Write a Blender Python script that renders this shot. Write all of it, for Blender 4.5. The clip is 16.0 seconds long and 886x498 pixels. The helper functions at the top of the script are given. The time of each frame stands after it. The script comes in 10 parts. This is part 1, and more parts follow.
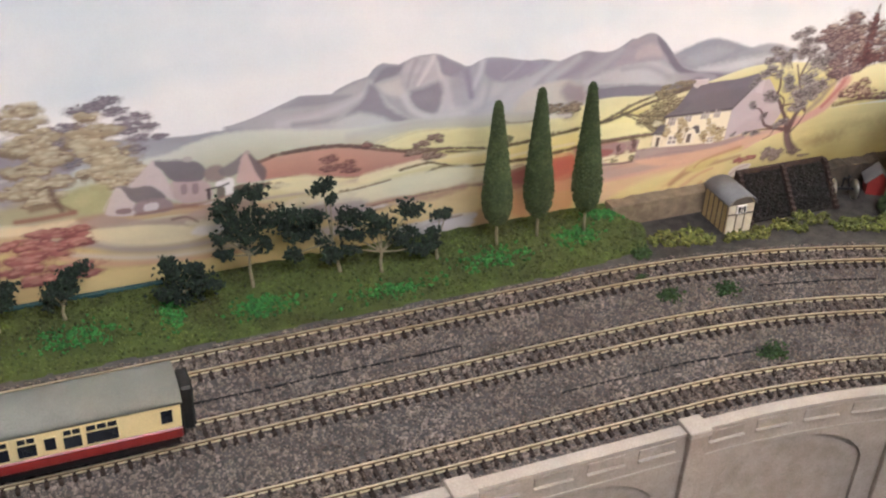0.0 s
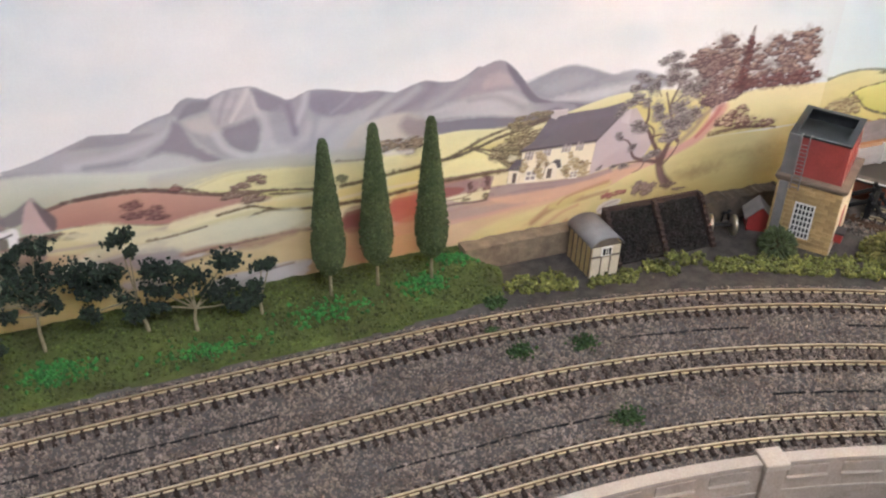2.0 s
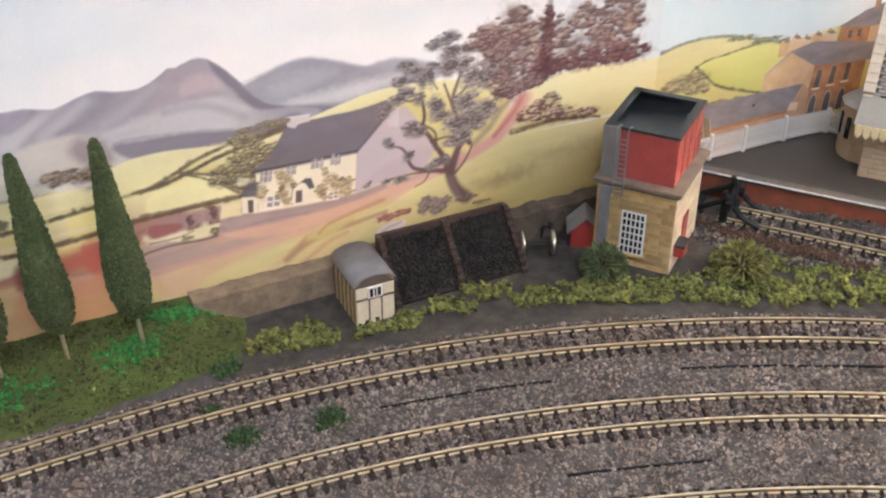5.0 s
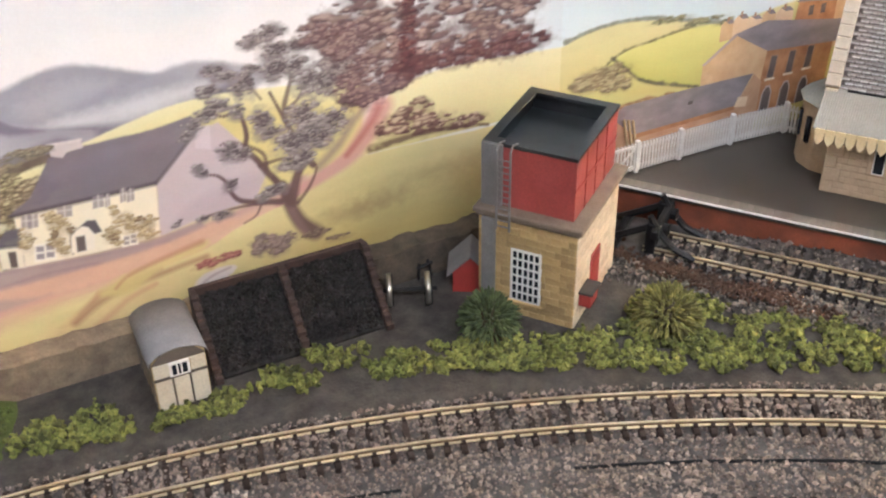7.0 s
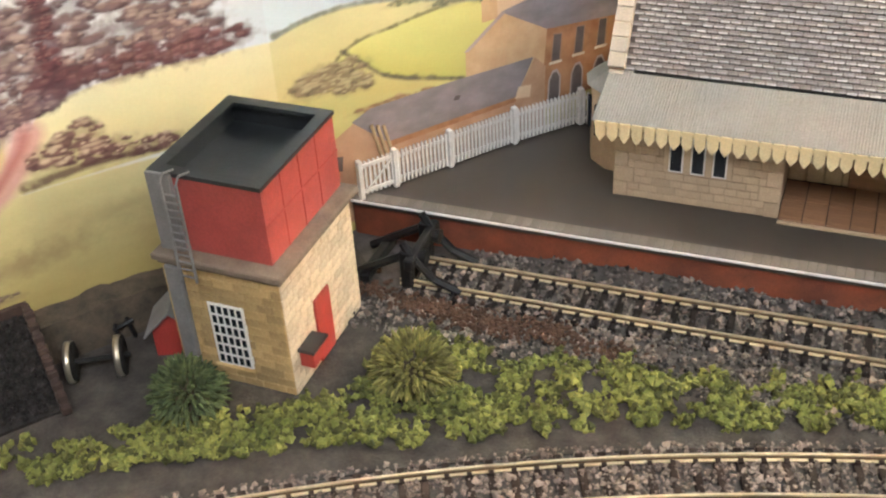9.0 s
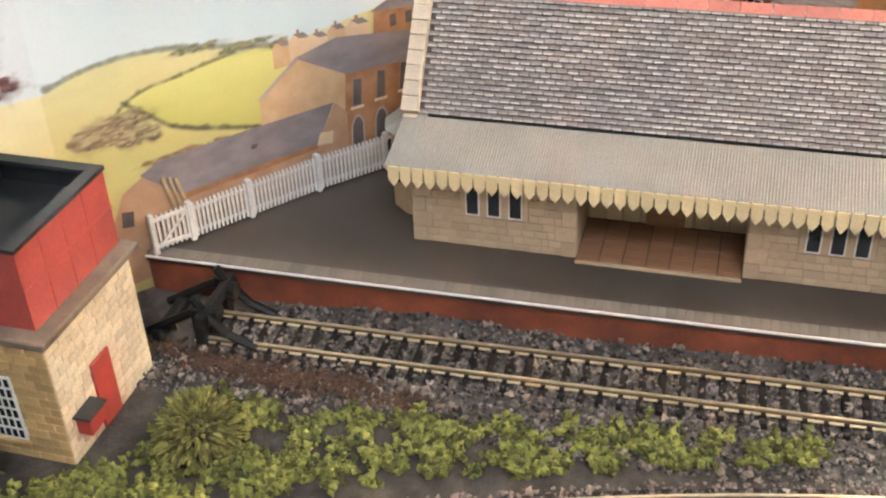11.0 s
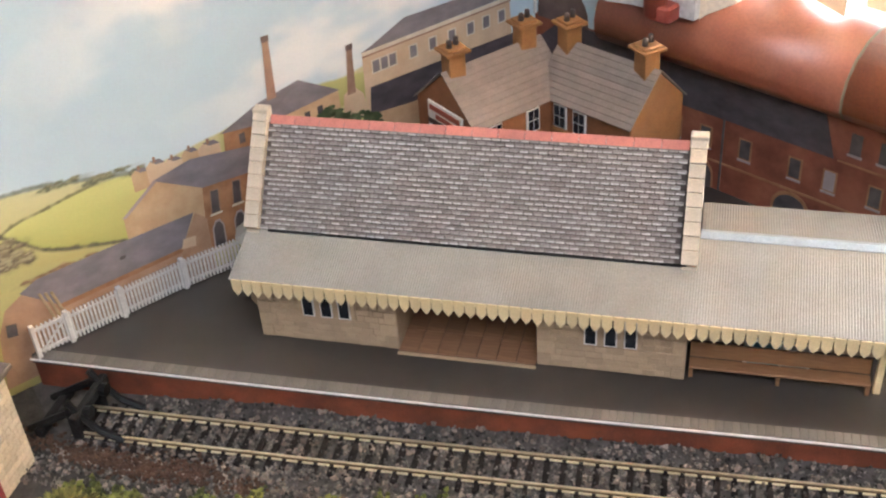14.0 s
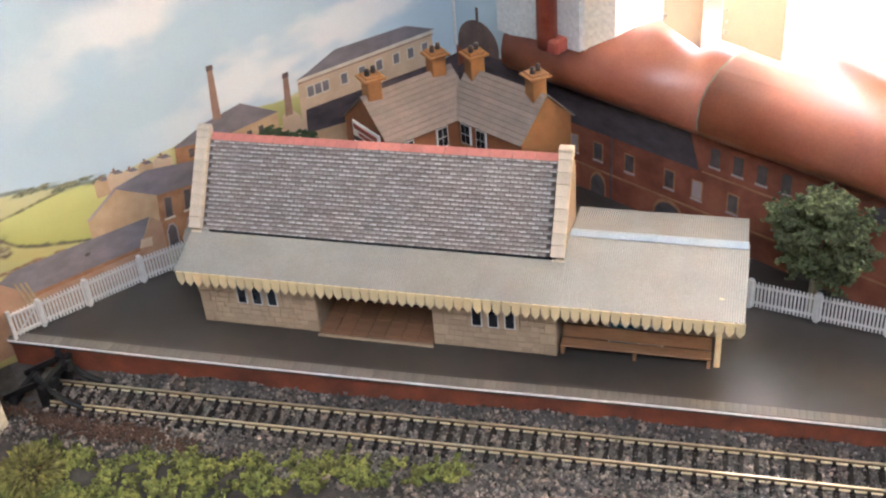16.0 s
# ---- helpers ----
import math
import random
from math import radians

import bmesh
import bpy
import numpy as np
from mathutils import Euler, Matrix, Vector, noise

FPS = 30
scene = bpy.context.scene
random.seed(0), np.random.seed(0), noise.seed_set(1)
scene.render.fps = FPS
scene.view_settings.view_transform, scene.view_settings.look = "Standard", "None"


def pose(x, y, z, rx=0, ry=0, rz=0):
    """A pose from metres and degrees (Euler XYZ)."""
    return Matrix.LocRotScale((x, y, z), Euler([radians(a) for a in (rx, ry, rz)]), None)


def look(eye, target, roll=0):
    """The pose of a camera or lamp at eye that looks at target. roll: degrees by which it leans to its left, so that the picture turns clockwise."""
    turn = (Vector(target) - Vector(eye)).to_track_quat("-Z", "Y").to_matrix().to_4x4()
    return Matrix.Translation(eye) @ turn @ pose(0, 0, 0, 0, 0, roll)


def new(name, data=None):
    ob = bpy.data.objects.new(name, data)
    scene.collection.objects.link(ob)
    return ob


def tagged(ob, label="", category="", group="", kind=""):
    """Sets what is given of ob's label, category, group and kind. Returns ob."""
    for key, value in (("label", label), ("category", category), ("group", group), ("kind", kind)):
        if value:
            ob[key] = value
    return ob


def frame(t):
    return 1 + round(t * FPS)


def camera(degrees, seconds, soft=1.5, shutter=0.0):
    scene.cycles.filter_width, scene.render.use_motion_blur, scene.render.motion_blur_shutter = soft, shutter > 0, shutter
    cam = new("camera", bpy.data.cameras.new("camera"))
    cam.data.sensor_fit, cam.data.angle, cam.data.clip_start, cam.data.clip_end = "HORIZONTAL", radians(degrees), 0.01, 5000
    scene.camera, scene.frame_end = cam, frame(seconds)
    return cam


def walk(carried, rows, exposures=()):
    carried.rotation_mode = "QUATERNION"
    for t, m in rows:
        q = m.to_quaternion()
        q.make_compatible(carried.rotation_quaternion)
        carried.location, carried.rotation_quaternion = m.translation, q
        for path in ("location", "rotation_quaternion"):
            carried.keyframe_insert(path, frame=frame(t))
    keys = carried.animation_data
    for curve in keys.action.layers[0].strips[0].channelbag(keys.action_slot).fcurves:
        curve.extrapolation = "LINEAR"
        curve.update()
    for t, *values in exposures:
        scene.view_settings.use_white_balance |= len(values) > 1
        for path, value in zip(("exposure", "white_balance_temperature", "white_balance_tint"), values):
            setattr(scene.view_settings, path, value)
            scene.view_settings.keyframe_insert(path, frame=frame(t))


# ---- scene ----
cam = camera(42.45, 16.0, soft=2.2)
PATH = [
    (0.0, -0.6762, -0.6545, 0.4534, -23.19, -32.44, 2.68),
    (0.5, -0.6490, -0.6503, 0.4582, -24.33, -32.33, 2.97),
    (1.0, -0.6266, -0.6393, 0.4584, -25.38, -32.22, 3.80),
    (1.5, -0.6032, -0.6257, 0.4519, -25.75, -32.12, 3.82),
    (2.0, -0.5705, -0.6054, 0.4391, -26.12, -32.13, 3.64),
    (2.5, -0.5409, -0.5893, 0.4286, -26.78, -32.15, 3.49),
    (3.0, -0.5014, -0.5777, 0.4204, -27.03, -32.21, 3.04),
    (3.5, -0.4587, -0.5742, 0.4088, -27.45, -31.93, 2.10),
    (4.0, -0.4281, -0.5611, 0.3945, -27.76, -31.75, 1.69),
    (4.2, -0.4156, -0.5554, 0.3883, -27.57, -31.61, 1.27),
    (6.3, -0.2812, -0.4547, 0.3585, -25.89, -34.62, -0.41),
    (6.5, -0.2669, -0.4445, 0.3484, -26.12, -34.41, -0.49),
    (7.0, -0.2323, -0.4258, 0.3323, -26.19, -34.69, -1.06),
    (7.5, -0.1963, -0.4074, 0.3167, -25.70, -35.14, -1.91),
    (8.0, -0.1612, -0.3926, 0.3026, -25.90, -35.53, -2.65),
    (8.5, -0.1207, -0.3812, 0.2894, -26.93, -35.56, -3.44),
    (9.0, -0.0988, -0.3849, 0.2858, -28.86, -35.40, -3.74),
    (9.2, -0.0912, -0.3878, 0.2895, -28.96, -35.82, -3.58),
    (11.3, -0.0450, -0.3989, 0.2806, -35.78, -33.68, -2.88),
    (11.5, -0.0333, -0.3985, 0.2879, -36.14, -34.70, -2.97),
    (12.0, -0.0144, -0.4014, 0.2925, -36.87, -34.96, -3.01),
    (12.5, -0.0140, -0.4078, 0.3047, -37.24, -35.26, -3.01),
    (13.0, -0.0145, -0.4196, 0.3238, -36.64, -35.34, -3.45),
    (13.5, -0.0102, -0.4374, 0.3517, -35.97, -35.75, -4.12),
    (14.0, -0.0167, -0.4643, 0.3697, -35.93, -35.60, -4.34),
    (14.5, -0.0171, -0.4921, 0.3874, -35.13, -35.32, -4.64),
    (15.0, -0.0131, -0.5163, 0.3972, -33.83, -35.05, -5.08),
    (15.5, -0.0138, -0.5408, 0.3993, -33.91, -34.68, -4.97),
    (16.0, -0.0231, -0.5672, 0.4060, -35.04, -34.13, -4.79),
]
walk(cam, [(t, pose(x, y, z, 90 + pitch, 0, yaw) @ pose(0, 0, 0, 0, 0, roll)) for t, x, y, z, yaw, pitch, roll in PATH],
     exposures=[(0.0, 0.02, 5950, 9), (2.0, -0.04, 5820, 9), (4.0, -0.02, 5720, 9), (7.0, 0.07, 5760, 8), (7.9, 0.08, 5780, 8), (8.7, 0.12, 6060, 4), (12.4, 0.0, 5980, 9), (13.5, -0.17, 5850, 8), (14.2, -0.23, 5780, 8), (16.0, -0.22, 5520, 8)])

# ---- light ----
world = bpy.data.worlds.new("daylight")
scene.world = world
world.use_nodes = True
wn = world.node_tree.nodes
sky = wn.new("ShaderNodeTexSky")
sky.sky_type, sky.sun_disc = "NISHITA", False
sky.sun_elevation, sky.sun_rotation = radians(38), radians(100)
world.node_tree.links.new(sky.outputs[0], wn["Background"].inputs[0])
wn["Background"].inputs[1].default_value = 0.12


def area_lamp(name, m, sx, sy, watts, colour):
    d = bpy.data.lights.new(name, "AREA")
    d.shape, d.size, d.size_y, d.energy, d.color = "RECTANGLE", sx, sy, watts, colour
    ob = new(name, d)
    ob.matrix_world = m
    return ob


# the room's ceiling light and the daylight that enters by the window
area_lamp("ceiling_light", look((-0.35, -1.15, 1.42), (-0.15, -0.1, 0)), 1.1, 0.6, 29.6, (0.96, 0.935, 0.97))
area_lamp("window_light", look((0.62, -0.33, 0.38), (-0.25, -0.2, 0.0)), 0.42, 0.42, 0.26, (0.95, 0.97, 1.0))


# ---- materials ----
def surface(name, c1, c2=None, rough=0.7, scale=250, fine=1800, bump=0.15, metal=0.0, stretch=(1, 1, 1), rnd=0.0, island=False, spec=0.5, lo=0.35, hi=0.65, grit=0.13):
    """A noise-mottled surface: two colours at a coarse scale, fine grain in value and relief; rnd varies pieces."""
    m = bpy.data.materials.new(name)
    m.use_nodes = True
    n, l = m.node_tree.nodes, m.node_tree.links
    b = n["Principled BSDF"]
    b.inputs["Roughness"].default_value, b.inputs["Metallic"].default_value = rough, metal
    b.inputs["Specular IOR Level"].default_value = spec
    tc, mp = n.new("ShaderNodeTexCoord"), n.new("ShaderNodeMapping")
    mp.inputs["Scale"].default_value = stretch
    l.new(tc.outputs["Object"], mp.inputs[0])
    coarse = n.new("ShaderNodeTexNoise")
    coarse.inputs["Scale"].default_value, coarse.inputs["Detail"].default_value, coarse.inputs["Roughness"].default_value = scale, 5, 0.6
    l.new(mp.outputs[0], coarse.inputs["Vector"])
    ramp = n.new("ShaderNodeValToRGB")
    c2 = c2 or tuple(0.72 * c for c in c1)
    ramp.color_ramp.elements[0].position, ramp.color_ramp.elements[1].position = lo, hi
    ramp.color_ramp.elements[0].color, ramp.color_ramp.elements[1].color = (*c1, 1), (*c2, 1)
    l.new(coarse.outputs["Fac"], ramp.inputs[0])
    grain = n.new("ShaderNodeTexNoise")
    grain.inputs["Scale"].default_value, grain.inputs["Detail"].default_value = fine, 3
    l.new(mp.outputs[0], grain.inputs["Vector"])
    gm = n.new("ShaderNodeMapRange")
    gm.inputs["From Min"].default_value, gm.inputs["From Max"].default_value = 0.3, 0.7
    gm.inputs["To Min"].default_value, gm.inputs["To Max"].default_value = 1 - grit, 1 + grit
    l.new(grain.outputs["Fac"], gm.inputs["Value"])
    value = gm.outputs[0]
    if rnd:
        src = n.new("ShaderNodeNewGeometry") if island else n.new("ShaderNodeObjectInfo")
        rm = n.new("ShaderNodeMapRange")
        rm.inputs["To Min"].default_value, rm.inputs["To Max"].default_value = 1 - rnd, 1 + rnd
        l.new(src.outputs["Random Per Island" if island else "Random"], rm.inputs["Value"])
        mul = n.new("ShaderNodeMath")
        mul.operation = "MULTIPLY"
        l.new(value, mul.inputs[0]), l.new(rm.outputs[0], mul.inputs[1])
        value = mul.outputs[0]
    hsv = n.new("ShaderNodeHueSaturation")
    l.new(ramp.outputs[0], hsv.inputs["Color"]), l.new(value, hsv.inputs["Value"])
    l.new(hsv.outputs[0], b.inputs["Base Color"])
    if bump:
        bp = n.new("ShaderNodeBump")
        bp.inputs["Strength"].default_value, bp.inputs["Distance"].default_value = bump, 0.0006
        l.new(grain.outputs["Fac"], bp.inputs["Height"]), l.new(bp.outputs[0], b.inputs["Normal"])
    return m


def art(name, c1, c2, scale=60, stretch=(1, 1, 1), lo=0.35, hi=0.65, fine=500):
    """Matt printed paper of the painted backdrop."""
    return surface(name, c1, c2, rough=0.75, scale=scale, fine=fine, bump=0.0, stretch=stretch, spec=0.25, lo=lo, hi=hi, grit=0.03)


M_BALLAST = surface("ballast", (0.052, 0.044, 0.040), (0.10, 0.087, 0.08), 0.9, 120, 900, 0.8)
M_STONES = surface("ballast_stones", (0.146, 0.110, 0.091), (0.240, 0.189, 0.161), 0.85, 30, 900, 0.3, rnd=0.52, island=True)
M_DSTONES = surface("dark_ballast_stones", (0.063, 0.053, 0.046), (0.142, 0.123, 0.111), 0.7, 30, 900, 0.3, rnd=0.95, island=True)
M_SLEEPER = surface("sleeper", (0.030, 0.0195, 0.015), (0.054, 0.036, 0.028), 0.85, 300, 2500, 0.3, rnd=0.25, spec=0.2)
M_DKSLEEPER = surface("oiled_sleeper", (0.012, 0.009, 0.008), (0.026, 0.019, 0.016), 0.85, 300, 2500, 0.3, rnd=0.25, spec=0.2)
M_RAIL = surface("nickel_rail", (0.80, 0.70, 0.50), (0.66, 0.55, 0.37), 0.32, 120, 1500, 0.1, metal=0.75)
M_RAILWEB = surface("rail_web", (0.13, 0.085, 0.045), (0.20, 0.135, 0.075), 0.6, 120, 1500, 0.1, metal=0.3)
M_GRASS = surface("grass_mat", (0.050, 0.055, 0.012), (0.075, 0.10, 0.018), 0.95, 45, 900, 1.0)
M_BOARD = surface("dark_earth", (0.027, 0.022, 0.018), (0.064, 0.053, 0.045), 0.9, 90, 900, 0.8)
M_WALLPAINT = surface("wall_paint", (0.72, 0.68, 0.6), (0.66, 0.62, 0.55), 0.8, 8, 300, 0.1)
M_CEIL = surface("ceiling_paint", (0.8, 0.79, 0.76), (0.76, 0.75, 0.72), 0.85, 6, 200, 0.1)
M_CARPET = surface("carpet", (0.12, 0.1, 0.09), (0.18, 0.15, 0.13), 0.95, 40, 600, 0.5)
M_VIADUCT = surface("viaduct_stone", (0.31, 0.25, 0.205), (0.385, 0.315, 0.265), 0.85, 60, 700, 0.4)
M_VIADUCT2 = surface("viaduct_panel", (0.27, 0.22, 0.18), (0.36, 0.295, 0.25), 0.85, 90, 900, 0.4)
M_COPING = surface("viaduct_coping", (0.42, 0.355, 0.30), (0.36, 0.30, 0.255), 0.8, 60, 900, 0.2)


# ---- building blocks ----
class Shape:
    """Collects vertices and faces of one mesh."""

    def __init__(self, m=None):
        self.v, self.f, self.m = [], [], m or Matrix()

    def add(self, vs, fs):
        o = len(self.v)
        self.v += [tuple(self.m @ Vector(p)) for p in vs]
        self.f += [tuple(o + i for i in f) for f in fs]
        return self

    def box(self, x0, x1, y0, y1, z0, z1, c=0.0):
        if not c:
            vs = [(x, y, z) for z in (z0, z1) for y in (y0, y1) for x in (x0, x1)]
            return self.add(vs, [(0, 2, 3, 1), (4, 5, 7, 6), (0, 1, 5, 4), (2, 6, 7, 3), (0, 4, 6, 2), (1, 3, 7, 5)])
        c = min(c, (x1 - x0) * 0.45, (y1 - y0) * 0.45, (z1 - z0) * 0.45)
        vs, ids = [], {}
        for i, x in enumerate((x0, x1)):
            for j, y in enumerate((y0, y1)):
                for k, z in enumerate((z0, z1)):
                    xi, yj, zk = x + (c, -c)[i], y + (c, -c)[j], z + (c, -c)[k]
                    for a, p in enumerate(((x, yj, zk), (xi, y, zk), (xi, yj, z))):
                        ids[i, j, k, a] = len(vs)
                        vs.append(p)
        g = lambda i, j, k, a: ids[i, j, k, a]
        fs = []
        for s in (0, 1):
            q = [g(s, 0, 0, 0), g(s, 1, 0, 0), g(s, 1, 1, 0), g(s, 0, 1, 0)]
            fs.append(q if s else q[::-1])
            q = [g(0, s, 0, 1), g(1, s, 0, 1), g(1, s, 1, 1), g(0, s, 1, 1)]
            fs.append(q[::-1] if s else q)
            q = [g(0, 0, s, 2), g(1, 0, s, 2), g(1, 1, s, 2), g(0, 1, s, 2)]
            fs.append(q if s else q[::-1])
        for a in (0, 1):
            for b in (0, 1):
                w = (a == b)
                for q in ([g(0, a, b, 1), g(0, a, b, 2), g(1, a, b, 2), g(1, a, b, 1)],
                          [g(a, b, 0, 0), g(a, b, 0, 1), g(a, b, 1, 1), g(a, b, 1, 0)],
                          [g(a, 0, b, 2), g(a, 0, b, 0), g(a, 1, b, 0), g(a, 1, b, 2)]):
                    fs.append(q if w else q[::-1])
        for i in (0, 1):
            for j in (0, 1):
                for k in (0, 1):
                    q = [g(i, j, k, 0), g(i, j, k, 1), g(i, j, k, 2)]
                    fs.append(q if (i + j + k) % 2 else q[::-1])
        return self.add(vs, fs)

    def prism(self, pts, axis, a, b):
        """A polygon of (u, v) pairs pushed along x, y or z from a to b."""
        put = {"x": lambda u, v, w: (w, u, v), "y": lambda u, v, w: (u, w, v), "z": lambda u, v, w: (u, v, w)}[axis]
        n = len(pts)
        vs = [put(u, v, a) for u, v in pts] + [put(u, v, b) for u, v in pts]
        fs = [tuple(range(n))[::-1], tuple(range(n, 2 * n))] + [(i, (i + 1) % n, n + (i + 1) % n, n + i) for i in range(n)]
        return self.add(vs, fs)

    def rod(self, p, q, r0, r1=None, seg=8):
        r0, r1 = float(r0), float(r0 if r1 is None else r1)
        p, q = Vector(p), Vector(q)
        d = (q - p).normalized()
        s = d.orthogonal().normalized()
        t = d.cross(s)
        ring = [(math.cos(2 * math.pi * i / seg), math.sin(2 * math.pi * i / seg)) for i in range(seg)]
        vs = [tuple(p + r0 * (c * s + k * t)) for c, k in ring] + [tuple(q + r1 * (c * s + k * t)) for c, k in ring]
        fs = [tuple(range(seg))[::-1], tuple(range(seg, 2 * seg))] + [(i, (i + 1) % seg, seg + (i + 1) % seg, seg + i) for i in range(seg)]
        return self.add(vs, fs)

    def flakes(self, pts, size, seed=0, flat=0.35):
        """Small irregular leaf clumps at many places."""
        rg = np.random.default_rng(seed)
        base = np.array([(1, 0, 0), (-1, 0.1, 0), (0, 1, 0), (0.1, -1, 0), (0, 0, flat * 2), (0, 0, -flat)])
        tri = [(0, 2, 4), (2, 1, 4), (1, 3, 4), (3, 0, 4), (2, 0, 5), (1, 2, 5), (3, 1, 5), (0, 3, 5)]
        pts = np.asarray(pts)
        n = len(pts)
        q = rg.normal(size=(n, 4))
        q /= np.linalg.norm(q, axis=1, keepdims=True)
        w, x, y, z = q.T
        r = np.stack([1 - 2 * (y * y + z * z), 2 * (x * y - z * w), 2 * (x * z + y * w), 2 * (x * y + z * w), 1 - 2 * (x * x + z * z), 2 * (y * z - x * w),
                      2 * (x * z - y * w), 2 * (y * z + x * w), 1 - 2 * (x * x + y * y)], 1).reshape(n, 3, 3)
        s = size * rg.uniform(0.55, 1.35, (n, 1, 1))
        vs = np.einsum("nij,kj->nki", r, base) * s * rg.uniform(0.7, 1.3, (n, 6, 1)) + pts[:, None, :]
        o = len(self.v)
        self.v += [tuple(p) for p in vs.reshape(-1, 3).tolist()]
        self.f += [(o + 6 * i + a, o + 6 * i + b, o + 6 * i + c) for i in range(n) for a, b, c in tri]
        return self

    def mesh(self, name, smooth=False):
        me = bpy.data.meshes.new(name)
        me.from_pydata(self.v, [], self.f)
        if len(self.f) < 400:
            bm = bmesh.new()
            bm.from_mesh(me)
            bmesh.ops.recalc_face_normals(bm, faces=bm.faces)
            bm.to_mesh(me)
            bm.free()
        if smooth:
            me.polygons.foreach_set("use_smooth", [True] * len(me.polygons))
        me.update()
        return me


def thing(name, m, label, category, group="", kind=""):
    ob = new(name)
    ob.empty_display_size = 0.01
    ob.matrix_world = m
    return tagged(ob, label, category, group, kind)


def part(name, shape, material, parent=None, label="", smooth=False):
    me = shape.mesh(name, smooth) if isinstance(shape, Shape) else shape
    if not me.materials:
        me.materials.append(material)
    ob = new(name, me)
    ob.parent = parent
    return tagged(ob, label)


def piece(name, me, m, parent):
    ob = new(name, me)
    ob.parent, ob.matrix_basis = parent, m
    return ob


def fixture(name, shape, material, label, category, smooth=False):
    return tagged(part(name, shape, material, None, "", smooth), label, category, kind="structure")


# ---- the plan ----
ARC_X, ARC_Y, ARC_TURN = -0.3132, -0.8428, radians(0.33)          # the curve's centre; the tracks run straight along the wall before it
PLAT_Z = 0.0187
ST = pose(0.069, -0.001, 0, 0, 0, -51.7)     # platform edge's corner: x along the edge, y away from the siding
EAST = pose(0.402, 0.003, 0, 0, 0, -83)      # the window wall: x along it, y outwards
WALL_Y = 0.003


def along(r, s):
    """A place and heading on the line that runs r from the curve's centre; s = 0 where the curve begins."""
    a = max(0.0, min(s / r, 1.25))
    x, y, rest = r * math.sin(a), r * math.cos(a), s - a * r
    x, y = x + rest * math.cos(a), y - rest * math.sin(a)
    c, d = math.cos(ARC_TURN), math.sin(ARC_TURN)
    return ARC_X + c * x - d * y, ARC_Y + d * x + c * y, math.degrees(ARC_TURN - a)


R_FAR, R_MID, R_NEAR, VR = 0.7648, 0.7010, 0.6339, 0.5970     # the three tracks and the viaduct's coping


def edge(s):
    """How far the platform's edge bends away from its straight line, s along it."""
    return float(np.interp(s, (0, 0.10, 0.19, 0.26, 0.31, 0.36, 0.42, 0.62), (0, 0.0004, 0.0015, 0.0028, 0.0043, 0.0058, 0.0066, 0.0085)))


def heap(s):
    """Height of the ballast that lies against the platform's face."""
    return float(np.interp(s, (0.03, 0.07, 0.12, 0.18, 0.24, 0.30, 0.40, 0.62), (0, 0.0022, 0.0058, 0.0030, 0.0046, 0.0060, 0.0052, 0.005))) * (1 + 0.35 * noise.noise((s * 60, 3, 1)) + 0.25 * noise.noise((s * 170, 7, 1)))


# ---- the room ----
fixture("floor", Shape().box(-2.4, 1.2, -2.8, 0.1, -0.95, -0.9), M_CARPET, "dark worn carpet of the layout room", "floor")
fixture("ceiling", Shape().box(-2.4, 1.2, -2.8, 0.1, 1.5, 1.55), M_CEIL, "white painted ceiling of the room", "ceiling")
fixture("wall_north", Shape().box(-2.4, 0.47, WALL_Y, WALL_Y + 0.1, -0.9, 1.5), M_WALLPAINT, "cream painted wall behind the painted backdrop", "wall")
fixture("wall_west", Shape().box(-2.4, -2.3, -2.8, WALL_Y, -0.9, 1.5), M_WALLPAINT, "plain cream painted wall", "wall")
fixture("wall_south", Shape().box(-2.3, 1.2, -2.8, -2.7, -0.9, 1.5), M_WALLPAINT, "plain cream painted wall", "wall")
SILL_A, SILL_B, SILL_Z, WIN_TOP = 0.116, 0.95, 0.092, 0.75
east = Shape(EAST)
east.box(-0.06, SILL_A, 0.0, 0.16, -0.9, 1.5)
east.box(SILL_B, 2.7, 0.0, 0.16, -0.9, 1.5)
east.box(SILL_A, SILL_B, 0.0, 0.16, -0.9, SILL_Z)
east.box(SILL_A, SILL_B, 0.0, 0.16, WIN_TOP, 1.5)
fixture("wall_east", east, M_WALLPAINT, "cream plastered window wall with a deep reveal", "wall")

# ---- the board, its ballast and its banks ----
fixture("baseboard", Shape().prism([(-1.3, 0.003), (-1.3, ARC_Y + VR), *[along(VR, s)[:2] for s in np.arange(-0.3, 0.75, 0.02)], (0.75, -0.9), (0.75, 0.003)], "z", -0.02, 0.0),
        M_BALLAST, "grey ballasted baseboard top under the tracks", "ground")
fixture("lower_ground", Shape().box(-1.4, 1.0, -1.2, 0.0, -0.14, -0.12), M_BOARD, "dark lower board in front of the viaduct", "ground")

rg = np.random.default_rng(4)


def stone_mesh(name, x, y, z, size, seed):
    s = Shape()
    s.flakes(np.stack([x, y, z], 1), size, seed, 0.6)
    return s


